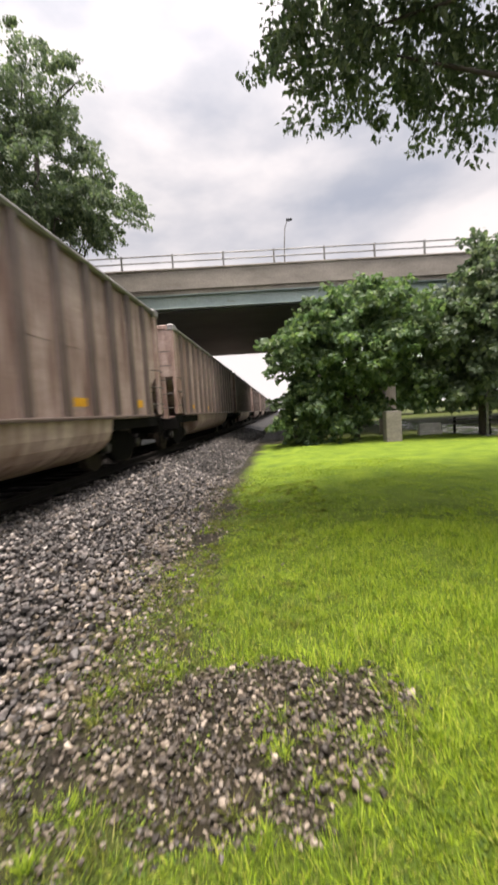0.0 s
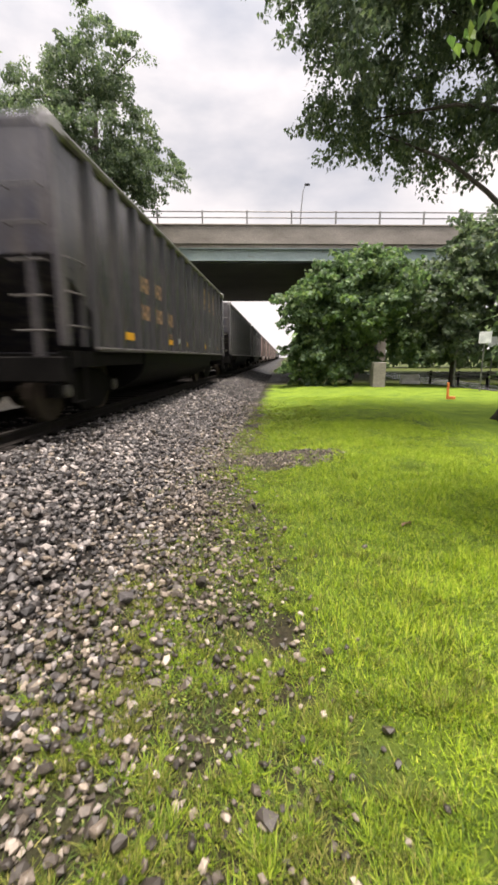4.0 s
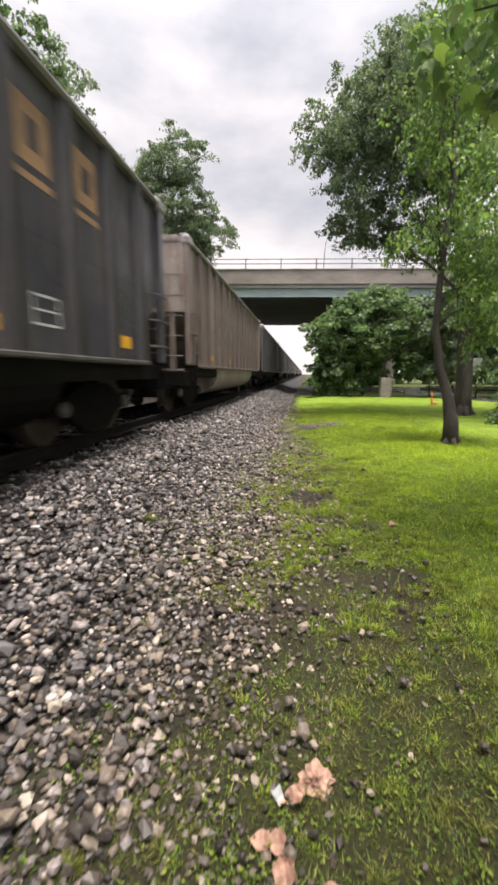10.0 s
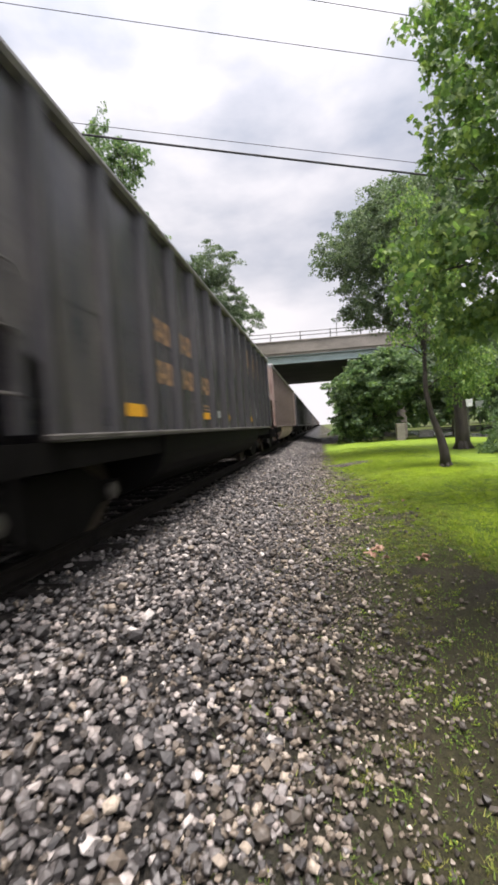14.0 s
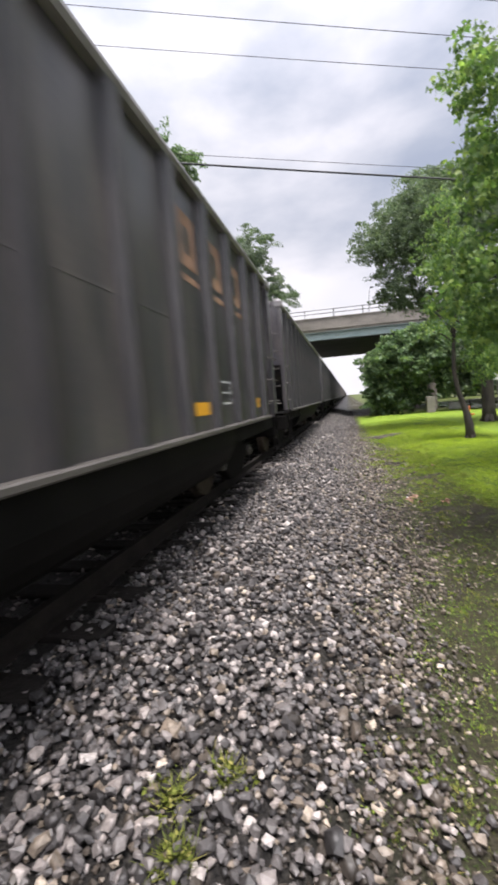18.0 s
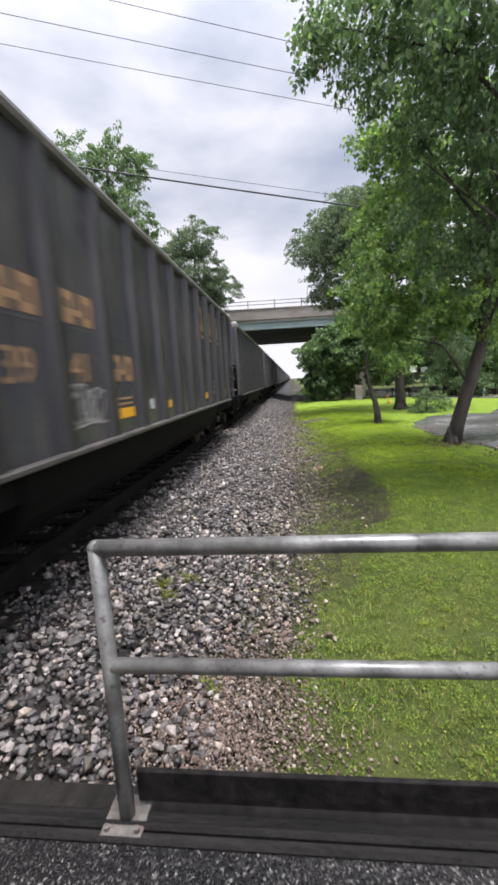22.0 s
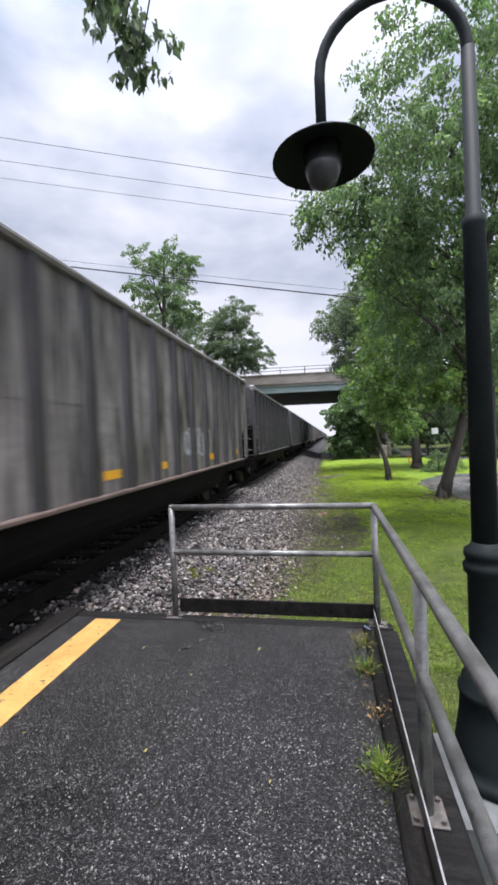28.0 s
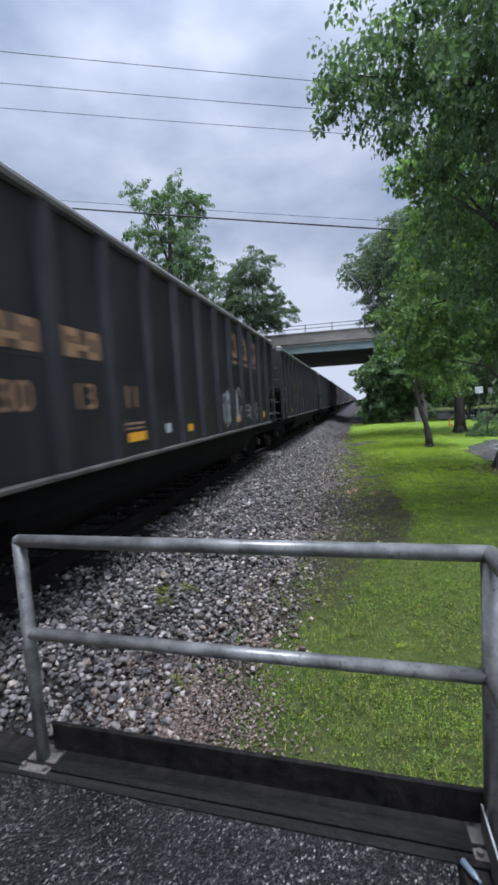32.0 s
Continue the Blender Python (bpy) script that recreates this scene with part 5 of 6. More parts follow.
def car_paint(name, dark, light, streak, amount=(0.45, 0.68), rough=0.5):
    """Weathered paint with upright rain streaks, rust and coal dust."""
    m, nt, b = material(name, rough)
    co = nt.nodes.new("ShaderNodeTexCoord")
    big = noise_node(nt, 0.9, 5, 0.6, co.outputs["Object"])
    col = ramp_node(nt, big.outputs["Fac"], [(0.3, dark), (0.7, light)]).outputs["Color"]
    run = noise_node(nt, 3.0, 5, 0.6, co.outputs["Object"], (1, 2.2, 0.22))
    k = ramp_node(nt, run.outputs["Fac"], [(amount[0], (0, 0, 0)), (amount[1], (1, 1, 1))]).outputs["Color"]
    col = mix_node(nt, k, col, streak)
    grain = noise_node(nt, 22, 5, 0.65, co.outputs["Object"])
    col = mix_node(nt, 0.7, col, ramp_node(nt, grain.outputs["Fac"], [(0.3, (0.7, 0.7, 0.7)), (0.7, (1.2, 1.2, 1.2))]).outputs["Color"], "MULTIPLY")
    # grime in level smears, and each piece a little lighter or darker than the next
    smear = noise_node(nt, 1.6, 5, 0.65, co.outputs["Object"], (1, 0.35, 2.6))
    sk = ramp_node(nt, smear.outputs["Fac"], [(0.46, (0, 0, 0)), (0.66, (0.55, 0.55, 0.55))]).outputs["Color"]
    col = mix_node(nt, sk, col, tuple(0.55 * d + 0.45 * q for d, q in zip(dark, streak)))
    info = nt.nodes.new("ShaderNodeObjectInfo")
    col = mix_node(nt, 1.0, col, ramp_node(nt, info.outputs["Random"], [(0.0, (0.84, 0.84, 0.85)), (1.0, (1.14, 1.13, 1.12))]).outputs["Color"], "MULTIPLY")
    nt.links.new(col, b.inputs["Base Color"])
    bump_node(nt, b, big.outputs["Fac"], 0.3, 0.03)
    return m


# blue cast put into the black paint for the haze over the cars
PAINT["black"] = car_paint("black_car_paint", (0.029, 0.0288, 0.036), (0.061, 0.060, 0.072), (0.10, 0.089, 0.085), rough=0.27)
PAINT["grey"] = car_paint("faded_grey_car_paint", (0.056, 0.053, 0.057), (0.106, 0.100, 0.104), (0.165, 0.138, 0.124), rough=0.4)
PAINT["tan"] = car_paint("rust_tan_car_paint", (0.30, 0.205, 0.175), (0.56, 0.44, 0.395), (0.17, 0.095, 0.075), (0.44, 0.66))
PAINT["bare"] = PAINT["tan"]
PAINT["tan"] = car_paint("brown_tan_car_paint", (0.168, 0.144, 0.127), (0.305, 0.268, 0.238), (0.12, 0.078, 0.062), (0.44, 0.66))
PAINT["stained"] = car_paint("stained_tan_car_paint", (0.135, 0.124, 0.114), (0.23, 0.213, 0.197), (0.030, 0.027, 0.026), (0.45, 0.60))
# black paint copied darker for the last cars, which no haze lifts
PAINT["deep_black"] = car_paint("darker_black_car_paint", (0.011, 0.011, 0.014), (0.026, 0.0255, 0.030), (0.040, 0.036, 0.036), rough=0.42)
PAINT["deep_black"].node_tree.nodes["Principled BSDF"].inputs["Specular IOR Level"].default_value = 0.3
PAINT["umber"] = car_paint("brown_black_car_paint", (0.025, 0.0245, 0.0275), (0.054, 0.052, 0.056), (0.095, 0.083, 0.078), rough=0.3)
PAINT["pale"] = car_paint("pale_weathered_car_paint", (0.16, 0.146, 0.132), (0.28, 0.257, 0.235), (0.085, 0.065, 0.055), (0.46, 0.66))
# posts darker than panels: shading put into colour, black stains on stained cars
M_POST = car_paint("shade_dark_post_paint", (0.011, 0.0112, 0.013), (0.025, 0.025, 0.028), (0.05, 0.043, 0.039), rough=0.4)
# rim coloured pale for the light and wet sheen along its edge
M_RIM = worn("lit_wet_top_rim", (0.15, 0.142, 0.142), (0.31, 0.296, 0.294), 2.5, 30, 0.45, 0.0)
M_RUST = car_paint("rusty_post_paint", (0.052, 0.035, 0.029), (0.105, 0.075, 0.063), (0.15, 0.11, 0.092))
# shade under the cars is put into these near-black underframe and tub colours
M_UNDER = worn("shade_black_underframe", (0.003, 0.0027, 0.0025), (0.008, 0.0072, 0.0065), 3, 30, 0.85)
M_TUB = worn("shade_dark_tub_steel", (0.0025, 0.0024, 0.0024), (0.0065, 0.006, 0.0058), 1.5, 20, 0.7)
M_WHEEL = worn("brown_wheel_steel", (0.03, 0.024, 0.02), (0.07, 0.055, 0.045), 4, 40, 0.6, 0.5)
M_CHORD = worn("scuffed_sill_steel", (0.048, 0.043, 0.040), (0.12, 0.11, 0.10), 3, 30, 0.5, 0.3)
M_ORANGE = worn("faded_orange_lettering", (0.20, 0.115, 0.058), (0.34, 0.20, 0.095), 5, 40, 0.7, 0, 0.1, 0.002, None, (0.10, 0.08, 0.06))
M_FADED = worn("faded_salmon_lettering", (0.18, 0.10, 0.062), (0.33, 0.195, 0.118), 5, 40, 0.7, 0, 0.1, 0.002, None, (0.05, 0.042, 0.04))
M_DARKLOGO = worn("dark_worn_lettering", (0.12, 0.096, 0.082), (0.20, 0.16, 0.14), 5, 40, 0.7, 0, 0.1, 0.002, None, (0.30, 0.25, 0.215))
M_MARK = plain("yellow_reflector", (0.68, 0.34, 0.018), 0.5)
M_SPRAY = worn("white_spray_paint", (0.34, 0.36, 0.36), (0.60, 0.61, 0.60), 4, 40, 0.6)
M_OLDSPRAY = worn("faded_grey_spray_paint", (0.16, 0.15, 0.145), (0.30, 0.285, 0.275), 4, 40, 0.6)
M_PINK = plain("salmon_spray_paint", (0.55, 0.27, 0.20), 0.6)
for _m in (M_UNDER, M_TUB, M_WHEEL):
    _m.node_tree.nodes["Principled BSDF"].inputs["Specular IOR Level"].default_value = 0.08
FACE = HALF - 0.083      # outer face of the side sheets


def slab(bm, y0, y1, z0, z1, lift=0.003):
    """A painted plain shape on the side sheet that faces the path."""
    return add_box(bm, FACE, FACE + lift, y0, y1, z0, z1)


def cells(ys, zs, rows):
    """A flat painted shape of joined cells; rows of 1 and 0, the top row first."""
    bm = bmesh.new()
    made = {}

    def v(i, j):
        if (i, j) not in made:
            made[i, j] = bm.verts.new((FACE + 0.003, ys[i], zs[j]))
        return made[i, j]
    for r, row in enumerate(rows):
        j = len(zs) - 2 - r
        for i, c in enumerate(row):
            if c == "1":
                bm.faces.new((v(i, j), v(i + 1, j), v(i + 1, j + 1), v(i, j + 1)))
    return bm


def scrawl(y0, z0, wide, high, seed, rad=0.013):
    """One long looping stroke of spray paint, no word."""
    rnd = random.Random(seed)
    bm = bmesh.new()
    pts, y = [], y0
    while y < y0 + wide:
        w, h = rnd.uniform(0.10, 0.24), high * rnd.uniform(0.35, 0.5)
        zc, a0 = z0 + high * rnd.uniform(0.4, 0.6), rnd.uniform(0, 6.28)
        turns = rnd.choice((0.8, 1.0, 1.3, 1.7))
        for q in range(14):
            a = a0 + q * turns * 6.28 / 14
            pts.append((y + w * math.cos(a) + 0.01 * q, zc + h * math.sin(a)))
        y += w * rnd.uniform(0.7, 1.2)
    prev = None
    for n, ((ya, za), (yb, zb)) in enumerate(zip(pts, pts[1:])):
        d = Vector((0, yb - ya, zb - za)).normalized()
        s = Vector((0, -d.z, d.y)) * rad
        x = FACE + 0.002 + 0.00004 * n
        cur = [bm.verts.new(Vector((x, ya, za)) + s), bm.verts.new(Vector((x, ya, za)) - s)] if prev is None else prev
        nxt = [bm.verts.new(Vector((x, yb, zb)) + s), bm.verts.new(Vector((x, yb, zb)) - s)]
        bm.faces.new((cur[0], cur[1], nxt[1], nxt[0]))
        prev = nxt
    return bm


PANEL = (BODY - 0.30) / 15


def panel_y(k):
    """The start of the side panel k, counted from the rear end."""
    return 0.15 + k * PANEL


def markings(car, paint):
    """The emblem's three blocks, the data box and the reflectors."""
    ink = M_FADED if paint in ("deep_black", "umber") else M_ORANGE if paint in ("black", "grey") else M_DARKLOGO
    if paint not in ("bare", "stained"):
        for k in (10, 11, 12):
            y = panel_y(k) + 0.20
            part("emblem", cells([y, y + 0.15, y + 0.34, y + 0.49], [3.30, 3.44, 3.58, 3.72, 3.86], ["111", "101", "101", "111"]), ink, car, "plain block of a faded company emblem")
            part("emblem_bar", slab(bmesh.new(), y - 0.03, y + 0.52, 3.15, 3.22), ink, car)
        y = panel_y(11) + 0.25
        part("data_box", cells([y, y + 0.025, y + 0.425, y + 0.45], [1.86, 1.885, 2.0, 2.02, 2.135, 2.16], ["111", "101", "111", "101", "111"]), M_SPRAY, car, "white outlined data box")
        part("small_text_bar", slab(bmesh.new(), panel_y(5) + 0.22, panel_y(5) + 0.68, 1.98, 2.01), ink, car)
        part("small_text_bar", slab(bmesh.new(), panel_y(5) + 0.22, panel_y(5) + 0.68, 1.92, 1.945), ink, car)
        part("white_tag", slab(bmesh.new(), panel_y(6) + 0.4, panel_y(6) + 0.56, 1.80, 1.94), M_SPRAY, car)
    for k, w, h in ((2, 0.44, 0.14), (5, 0.44, 0.12), (7, 0.22, 0.12), (10, 0.44, 0.14), (13, 0.34, 0.17)):
        part("reflector", slab(bmesh.new(), panel_y(k) + 0.28, panel_y(k) + 0.28 + w, 1.76, 1.76 + h, 0.004), M_MARK, car, "yellow reflector strip")


DIGITS = {-44: ("30", "13", "11"), -42: ("30", "28", "23"), -41: ("", "86", ""), -35: ("", "08", "51"), -31: ("39", "41", ""), -30: ("", "23", "03"), -29: ("30", "", "17"), -27: ("30", "27", "")}
BAR_MESH = {}


def digit_mesh(text, ink):
    curve = bpy.data.curves.new("digits", "FONT")
    curve.body, curve.size, curve.extrude = text, 0.40, 0.002
    ob = bpy.data.objects.new("digits", curve)
    me = bpy.data.meshes.new_from_object(ob)
    bpy.data.objects.remove(ob)
    me.materials.clear()
    me.materials.append(ink)
    return me


def number(car, n, paint):
    """The car's number in three columns, with bars above for the owner's mark."""
    ink = M_ORANGE if paint in ("black", "grey", "deep_black", "umber") else M_DARKLOGO
    turn = Matrix(((0, 0, 1, 0), (1, 0, 0, 0), (0, 1, 0, 0), (0, 0, 0, 1)))
    key = ink.name
    if key not in BAR_MESH:
        bm = cells([0, 0.08, 0.16, 0.24, 0.36, 0.44, 0.52, 0.60], [0, 0.08, 0.14, 0.22, 0.30], ["1110111", "1010101", "1111101", "1110111"])
        ob = part("number_bar", bm, ink)
        BAR_MESH[key] = ob.data
        bpy.data.objects.remove(ob)
    for col in range(3):
        y = panel_y(3 + col) + 0.17
        text = DIGITS.get(n, ("", "", ""))[col]
        if text:
            share("number", digit_mesh(text, ink), car, pose(FACE + 0.004, y + 0.06, 2.20) @ turn, "faded painted number")
        else:
            share("number_bar", BAR_MESH[key], car, pose(0, y, 2.20), "painted bar in place of a number")
        if col < 2:
            share("owner_mark", BAR_MESH[key], car, pose(0, y, 2.74), "painted bar in place of lettering")


def build_car(paint, body=BODY, posts=14):
    """One open hopper car; its rear end is at y = 0 and it runs to y = body."""
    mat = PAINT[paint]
    ribs = M_RUST if paint in ("tan", "bare", "pale") else M_POST if paint != "deep_black" else mat
    words = {"bare": "rust-streaked tan open hopper car without lettering", "black": "black steel open hopper car with upright side posts", "grey": "faded brownish grey open hopper car with side posts", "tan": "rust-streaked tan open hopper car with side posts", "stained": "tan open hopper car with heavy black stains", "umber": "brownish black open hopper car with a pale dusty seam", "deep_black": "darker black open hopper car with faded salmon lettering", "pale": "pale weathered open hopper car with dark lettering"}
    car = thing("hopper_car", words[paint], "train car", "cars of the freight train")
    for s in (1, -1):
        def xr(a, b):
            return (min(s * a, s * b), max(s * a, s * b))
        bm = bmesh.new()
        add_box(bm, *xr(FACE - 0.015, FACE), 1.1, body - 1.1, Z_SILL, Z_TOP - 0.05)
        for ya, yb in ((0.05, 1.1), (body - 1.1, body - 0.05)):
            add_box(bm, *xr(FACE - 0.015, FACE), ya, yb, 2.70, Z_TOP - 0.05)
        for ya, yb in ((0.06, 1.1), (body - 0.06, body - 1.1)):      # gusset along the slope sheet
            tri = [(ya, 2.70), (yb, 2.70), (yb, 2.05)]
            lo = [bm.verts.new((s * (FACE - 0.015), p, q)) for p, q in tri]
            hi = [bm.verts.new((s * FACE, p, q)) for p, q in tri]
            gus = [bm.faces.new(lo), bm.faces.new(hi)] + [bm.faces.new((lo[j], lo[(j + 1) % 3], hi[(j + 1) % 3], hi[j])) for j in range(3)]
            bmesh.ops.recalc_face_normals(bm, faces=gus)
        part("side_sheet", bm, mat, car)
        part("weld_seam", box(*xr(FACE - 0.004, FACE + 0.003), 1.1, body - 1.1, 2.69, 2.715), mat, car)
        bm = add_box(bmesh.new(), *xr(HALF - 0.14, HALF + 0.02), 0, body, Z_TOP - 0.09, Z_TOP, 0.03)
        for ya in (0.0, body - 0.34):
            add_box(bm, *xr(HALF - 0.18, HALF + 0.03), ya, ya + 0.34, Z_TOP - 0.16, Z_TOP + 0.05, 0.04)
        part("top_chord", bm, M_RIM, car, "top rim coloured bright for the light on it")
        part("side_sill", box(*xr(HALF - 0.06, HALF + 0.035), 0.95, body - 0.95, Z_SILL + 0.01, Z_SILL + 0.065, 0.012), M_RUST if paint in ("tan", "bare", "stained", "pale") else M_CHORD, car, "scuffed bright bottom sill")
        for ya, yb in ((0.0, 3.29), (body - 3.29, body)):
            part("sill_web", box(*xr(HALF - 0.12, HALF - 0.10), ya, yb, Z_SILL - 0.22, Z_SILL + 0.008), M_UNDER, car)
        post, far_posts = None, bmesh.new()
        for k in range(posts + 2):
            yy = panel_y(k)
            if s < 0:
                add_box(far_posts, -HALF, -FACE - 0.002, yy - 0.08, yy + 0.08, Z_SILL + 0.07, Z_TOP - 0.10)
                continue
            short = k in (0, posts + 1)
            if post is None and not short:
                bm = bmesh.new()
                prof = [(-0.095, 0.0), (-0.065, 0.085), (0.065, 0.085), (0.095, 0.0)]
                lo = [bm.verts.new((s * (FACE - 0.002 + q), p, Z_SILL + 0.06)) for p, q in prof]
                hi = [bm.verts.new((s * (FACE - 0.002 + q), p, Z_TOP - 0.09)) for p, q in prof]
                for j in range(3):
                    bm.faces.new((lo[j], lo[j + 1], hi[j + 1], hi[j]))
                bm.faces.new(list(reversed(lo)))
                bm.faces.new(hi)
                bmesh.ops.recalc_face_normals(bm, faces=bm.faces[:])
                post = part("side_post", bm, ribs, car)
                post.matrix_basis = pose(0, yy, 0)
            elif short:
                part("corner_post", box(*xr(HALF - 0.10, HALF + 0.0), yy - 0.14, yy + 0.06, Z_SILL + 0.06, Z_TOP - 0.09, 0.015), mat, car)
            else:
                share("side_post", post.data, car, pose(0, yy, 0))
        if s < 0:
            part("far_side_ribs", far_posts, mat, car)
        else:
            far_posts.free()
    # rounded tub hanging between the trucks
    bm = bmesh.new()
    n = 18
    sect = [(-1.545 * math.cos(math.pi * k / n), Z_SILL + 0.005 - 0.86 * math.sin(math.pi * k / n) ** 0.72) for k in range(n + 1)]
    a, b = [bm.verts.new((x, 3.3, z)) for x, z in sect], [bm.verts.new((x, body - 3.3, z)) for x, z in sect]
    for k in range(n):
        bm.faces.new((a[k], b[k], b[k + 1], a[k + 1]))
    bm.faces.new(a)
    bm.faces.new(list(reversed(b)))
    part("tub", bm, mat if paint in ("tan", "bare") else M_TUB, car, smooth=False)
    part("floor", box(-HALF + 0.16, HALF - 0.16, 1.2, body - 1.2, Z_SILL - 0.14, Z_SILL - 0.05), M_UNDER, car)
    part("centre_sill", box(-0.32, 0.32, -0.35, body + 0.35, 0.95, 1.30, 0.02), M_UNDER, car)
    for near in (True, False):
        y0, d = (0.0, 1) if near else (body, -1)

        def yb(u, w):
            return (y0 + d * u, y0 + d * w) if d > 0 else (y0 + d * w, y0 + d * u)
        part("end_sheet", box(-HALF + 0.10, HALF - 0.10, *yb(0.02, 0.06), 2.72, Z_TOP - 0.02), mat, car)
        part("end_chord", box(-HALF + 0.19, HALF - 0.19, *yb(0.0, 0.14), Z_TOP - 0.11, Z_TOP + 0.02, 0.02), mat, car)
        # slope sheet running down and in from the end sheet
        bm = bmesh.new()
        q = [(-HALF + 0.11, y0 + d * 0.06, 2.74), (HALF - 0.11, y0 + d * 0.06, 2.74), (HALF - 0.11, y0 + d * 2.0, Z_SILL), (-HALF + 0.11, y0 + d * 2.0, Z_SILL)]
        vs = [bm.verts.new(p) for p in q] + [bm.verts.new((p[0], p[1] + d * 0.03, p[2] + 0.03)) for p in q]
        for f in ((0, 1, 2, 3), (7, 6, 5, 4), (0, 4, 5, 1), (1, 5, 6, 2), (2, 6, 7, 3), (3, 7, 4, 0)):
            bm.faces.new([vs[j] for j in f])
        bmesh.ops.recalc_face_normals(bm, faces=bm.faces[:])
        part("slope_sheet", bm, mat, car)
        part("end_sill", box(-HALF + 0.05, HALF - 0.05, *yb(-0.02, 0.20), 1.12, 1.46, 0.02), M_UNDER, car)
        for px in (-1.2, -0.45, 0.45, 1.2):
            part("end_strut", box(px - 0.06, px + 0.06, *yb(0.04, 0.14), 1.46, 2.72), mat, car)
        part("side_strut", box(HALF - 0.16, HALF - 0.08, *yb(0.72, 0.84), Z_SILL + 0.07, 2.70), mat, car)
        part("coupler", box(-0.13, 0.13, *yb(-0.76, -0.3), 0.95, 1.18, 0.03), M_WHEEL, car, "rusty steel coupler")
        # grab irons at the corner
        for k in range(5):
            zz = 1.78 + 0.42 * k
            part("grab_iron", tube([(HALF - 0.14, y0 - d * 0.02, zz), (HALF - 0.14, y0 - d * 0.09, zz), (HALF - 0.60, y0 - d * 0.09, zz), (HALF - 0.60, y0 + d * 0.03, zz)], 0.013, 6), M_CHORD, car)
        for k in range(3):
            zz = 1.85 + 0.42 * k
            part("grab_iron", tube([(HALF - 0.02, y0 + d * 0.12, zz), (HALF + 0.06, y0 + d * 0.12, zz), (HALF + 0.06, y0 + d * 0.55, zz), (HALF - 0.06, y0 + d * 0.76, zz)], 0.013, 6), M_CHORD, car)
        part("sill_step", tube([(HALF - 0.02, y0 + d * 0.14, Z_SILL), (HALF - 0.02, y0 + d * 0.14, 0.85), (HALF - 0.02, y0 + d * 0.52, 0.85), (HALF - 0.02, y0 + d * 0.52, Z_SILL)], 0.02, 6), M_UNDER, car)
        part("brake_hose", tube([(0.35, y0 - d * 0.25, 1.1), (0.37, y0 - d * 0.5, 0.75), (0.35, y0 - d * 0.72, 0.85)], 0.03, 6), M_UNDER, car)
        # truck
        cy = y0 + d * 1.75
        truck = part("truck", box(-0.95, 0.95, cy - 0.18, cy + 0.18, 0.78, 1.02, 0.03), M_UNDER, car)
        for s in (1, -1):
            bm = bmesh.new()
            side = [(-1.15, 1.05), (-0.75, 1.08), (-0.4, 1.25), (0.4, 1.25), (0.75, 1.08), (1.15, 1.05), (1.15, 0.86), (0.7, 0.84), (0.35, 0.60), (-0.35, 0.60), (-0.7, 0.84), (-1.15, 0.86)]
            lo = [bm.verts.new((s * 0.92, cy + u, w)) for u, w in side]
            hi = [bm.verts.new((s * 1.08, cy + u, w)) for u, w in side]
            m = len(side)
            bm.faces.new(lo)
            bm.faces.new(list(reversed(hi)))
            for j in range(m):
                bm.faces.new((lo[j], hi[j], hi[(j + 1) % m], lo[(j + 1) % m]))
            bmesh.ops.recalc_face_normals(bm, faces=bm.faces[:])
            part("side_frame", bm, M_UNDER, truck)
            bm = bmesh.new()
            for u in (-0.22, 0.0, 0.22):
                add_turned(bm, s * 0.99, cy + u, [(0.085, 0.70), (0.085, 0.96)], 8)
            part("springs", bm, M_WHEEL, truck)
        for u in (-0.89, 0.89):
            for s in (1, -1):
                bm = add_turned(bmesh.new(), 0, 0, [(0.20, -0.02), (0.36, 0.0), (0.46, 0.0), (0.46, 0.10), (0.49, 0.13), (0.49, 0.14), (0.12, 0.14)], 18)
                bm.transform(Matrix.Translation((s * 0.82, cy + u, 0.942)) @ Euler((0, radians(-90 * s), 0)).to_matrix().to_4x4())
                part("wheel", bm, M_WHEEL, truck, "worn steel wheel")
            bm = add_turned(bmesh.new(), 0, 0, [(0.10, 0.0), (0.10, 0.05), (0.05, 0.07)], 10)
            bm.transform(Matrix.Translation((1.085, cy + u, 0.942)) @ Euler((0, radians(90), 0)).to_matrix().to_4x4())
            part("bearing_cap", bm, M_CHORD, truck)
            part("axle", tube([(-1.10, cy + u, 0.942), (1.08, cy + u, 0.942)], 0.08, 10), M_WHEEL, truck)
    markings(car, paint)
    return car


CAR_V, CAR_A, CAR_0 = 21.98, -0.04, 8.03


def train_y(n):
    """Where the rear end of car n stands when the walk begins; a few couplings ahead are stretched."""
    return CAR_0 + n * CAR + 1.05 * min(4, max(0, n + 7.5))


BARE = (3, 2, 1, 0, -1, -2, -3, -7, -19)
TAN = (-14, -34)
GREY = (8, 6, 5, -4, -8, -9, -10, -11, -12, -17, -32)


def paint_of(n):
    if n in (-42, -43, -44, -45):
        return "deep_black"
    return "pale" if n == -41 else "umber" if n in (-26, -16, -22) else "bare" if n in BARE else "tan" if n in TAN else "stained" if n in (4, -33, -39) else "grey" if n in GREY else "black"


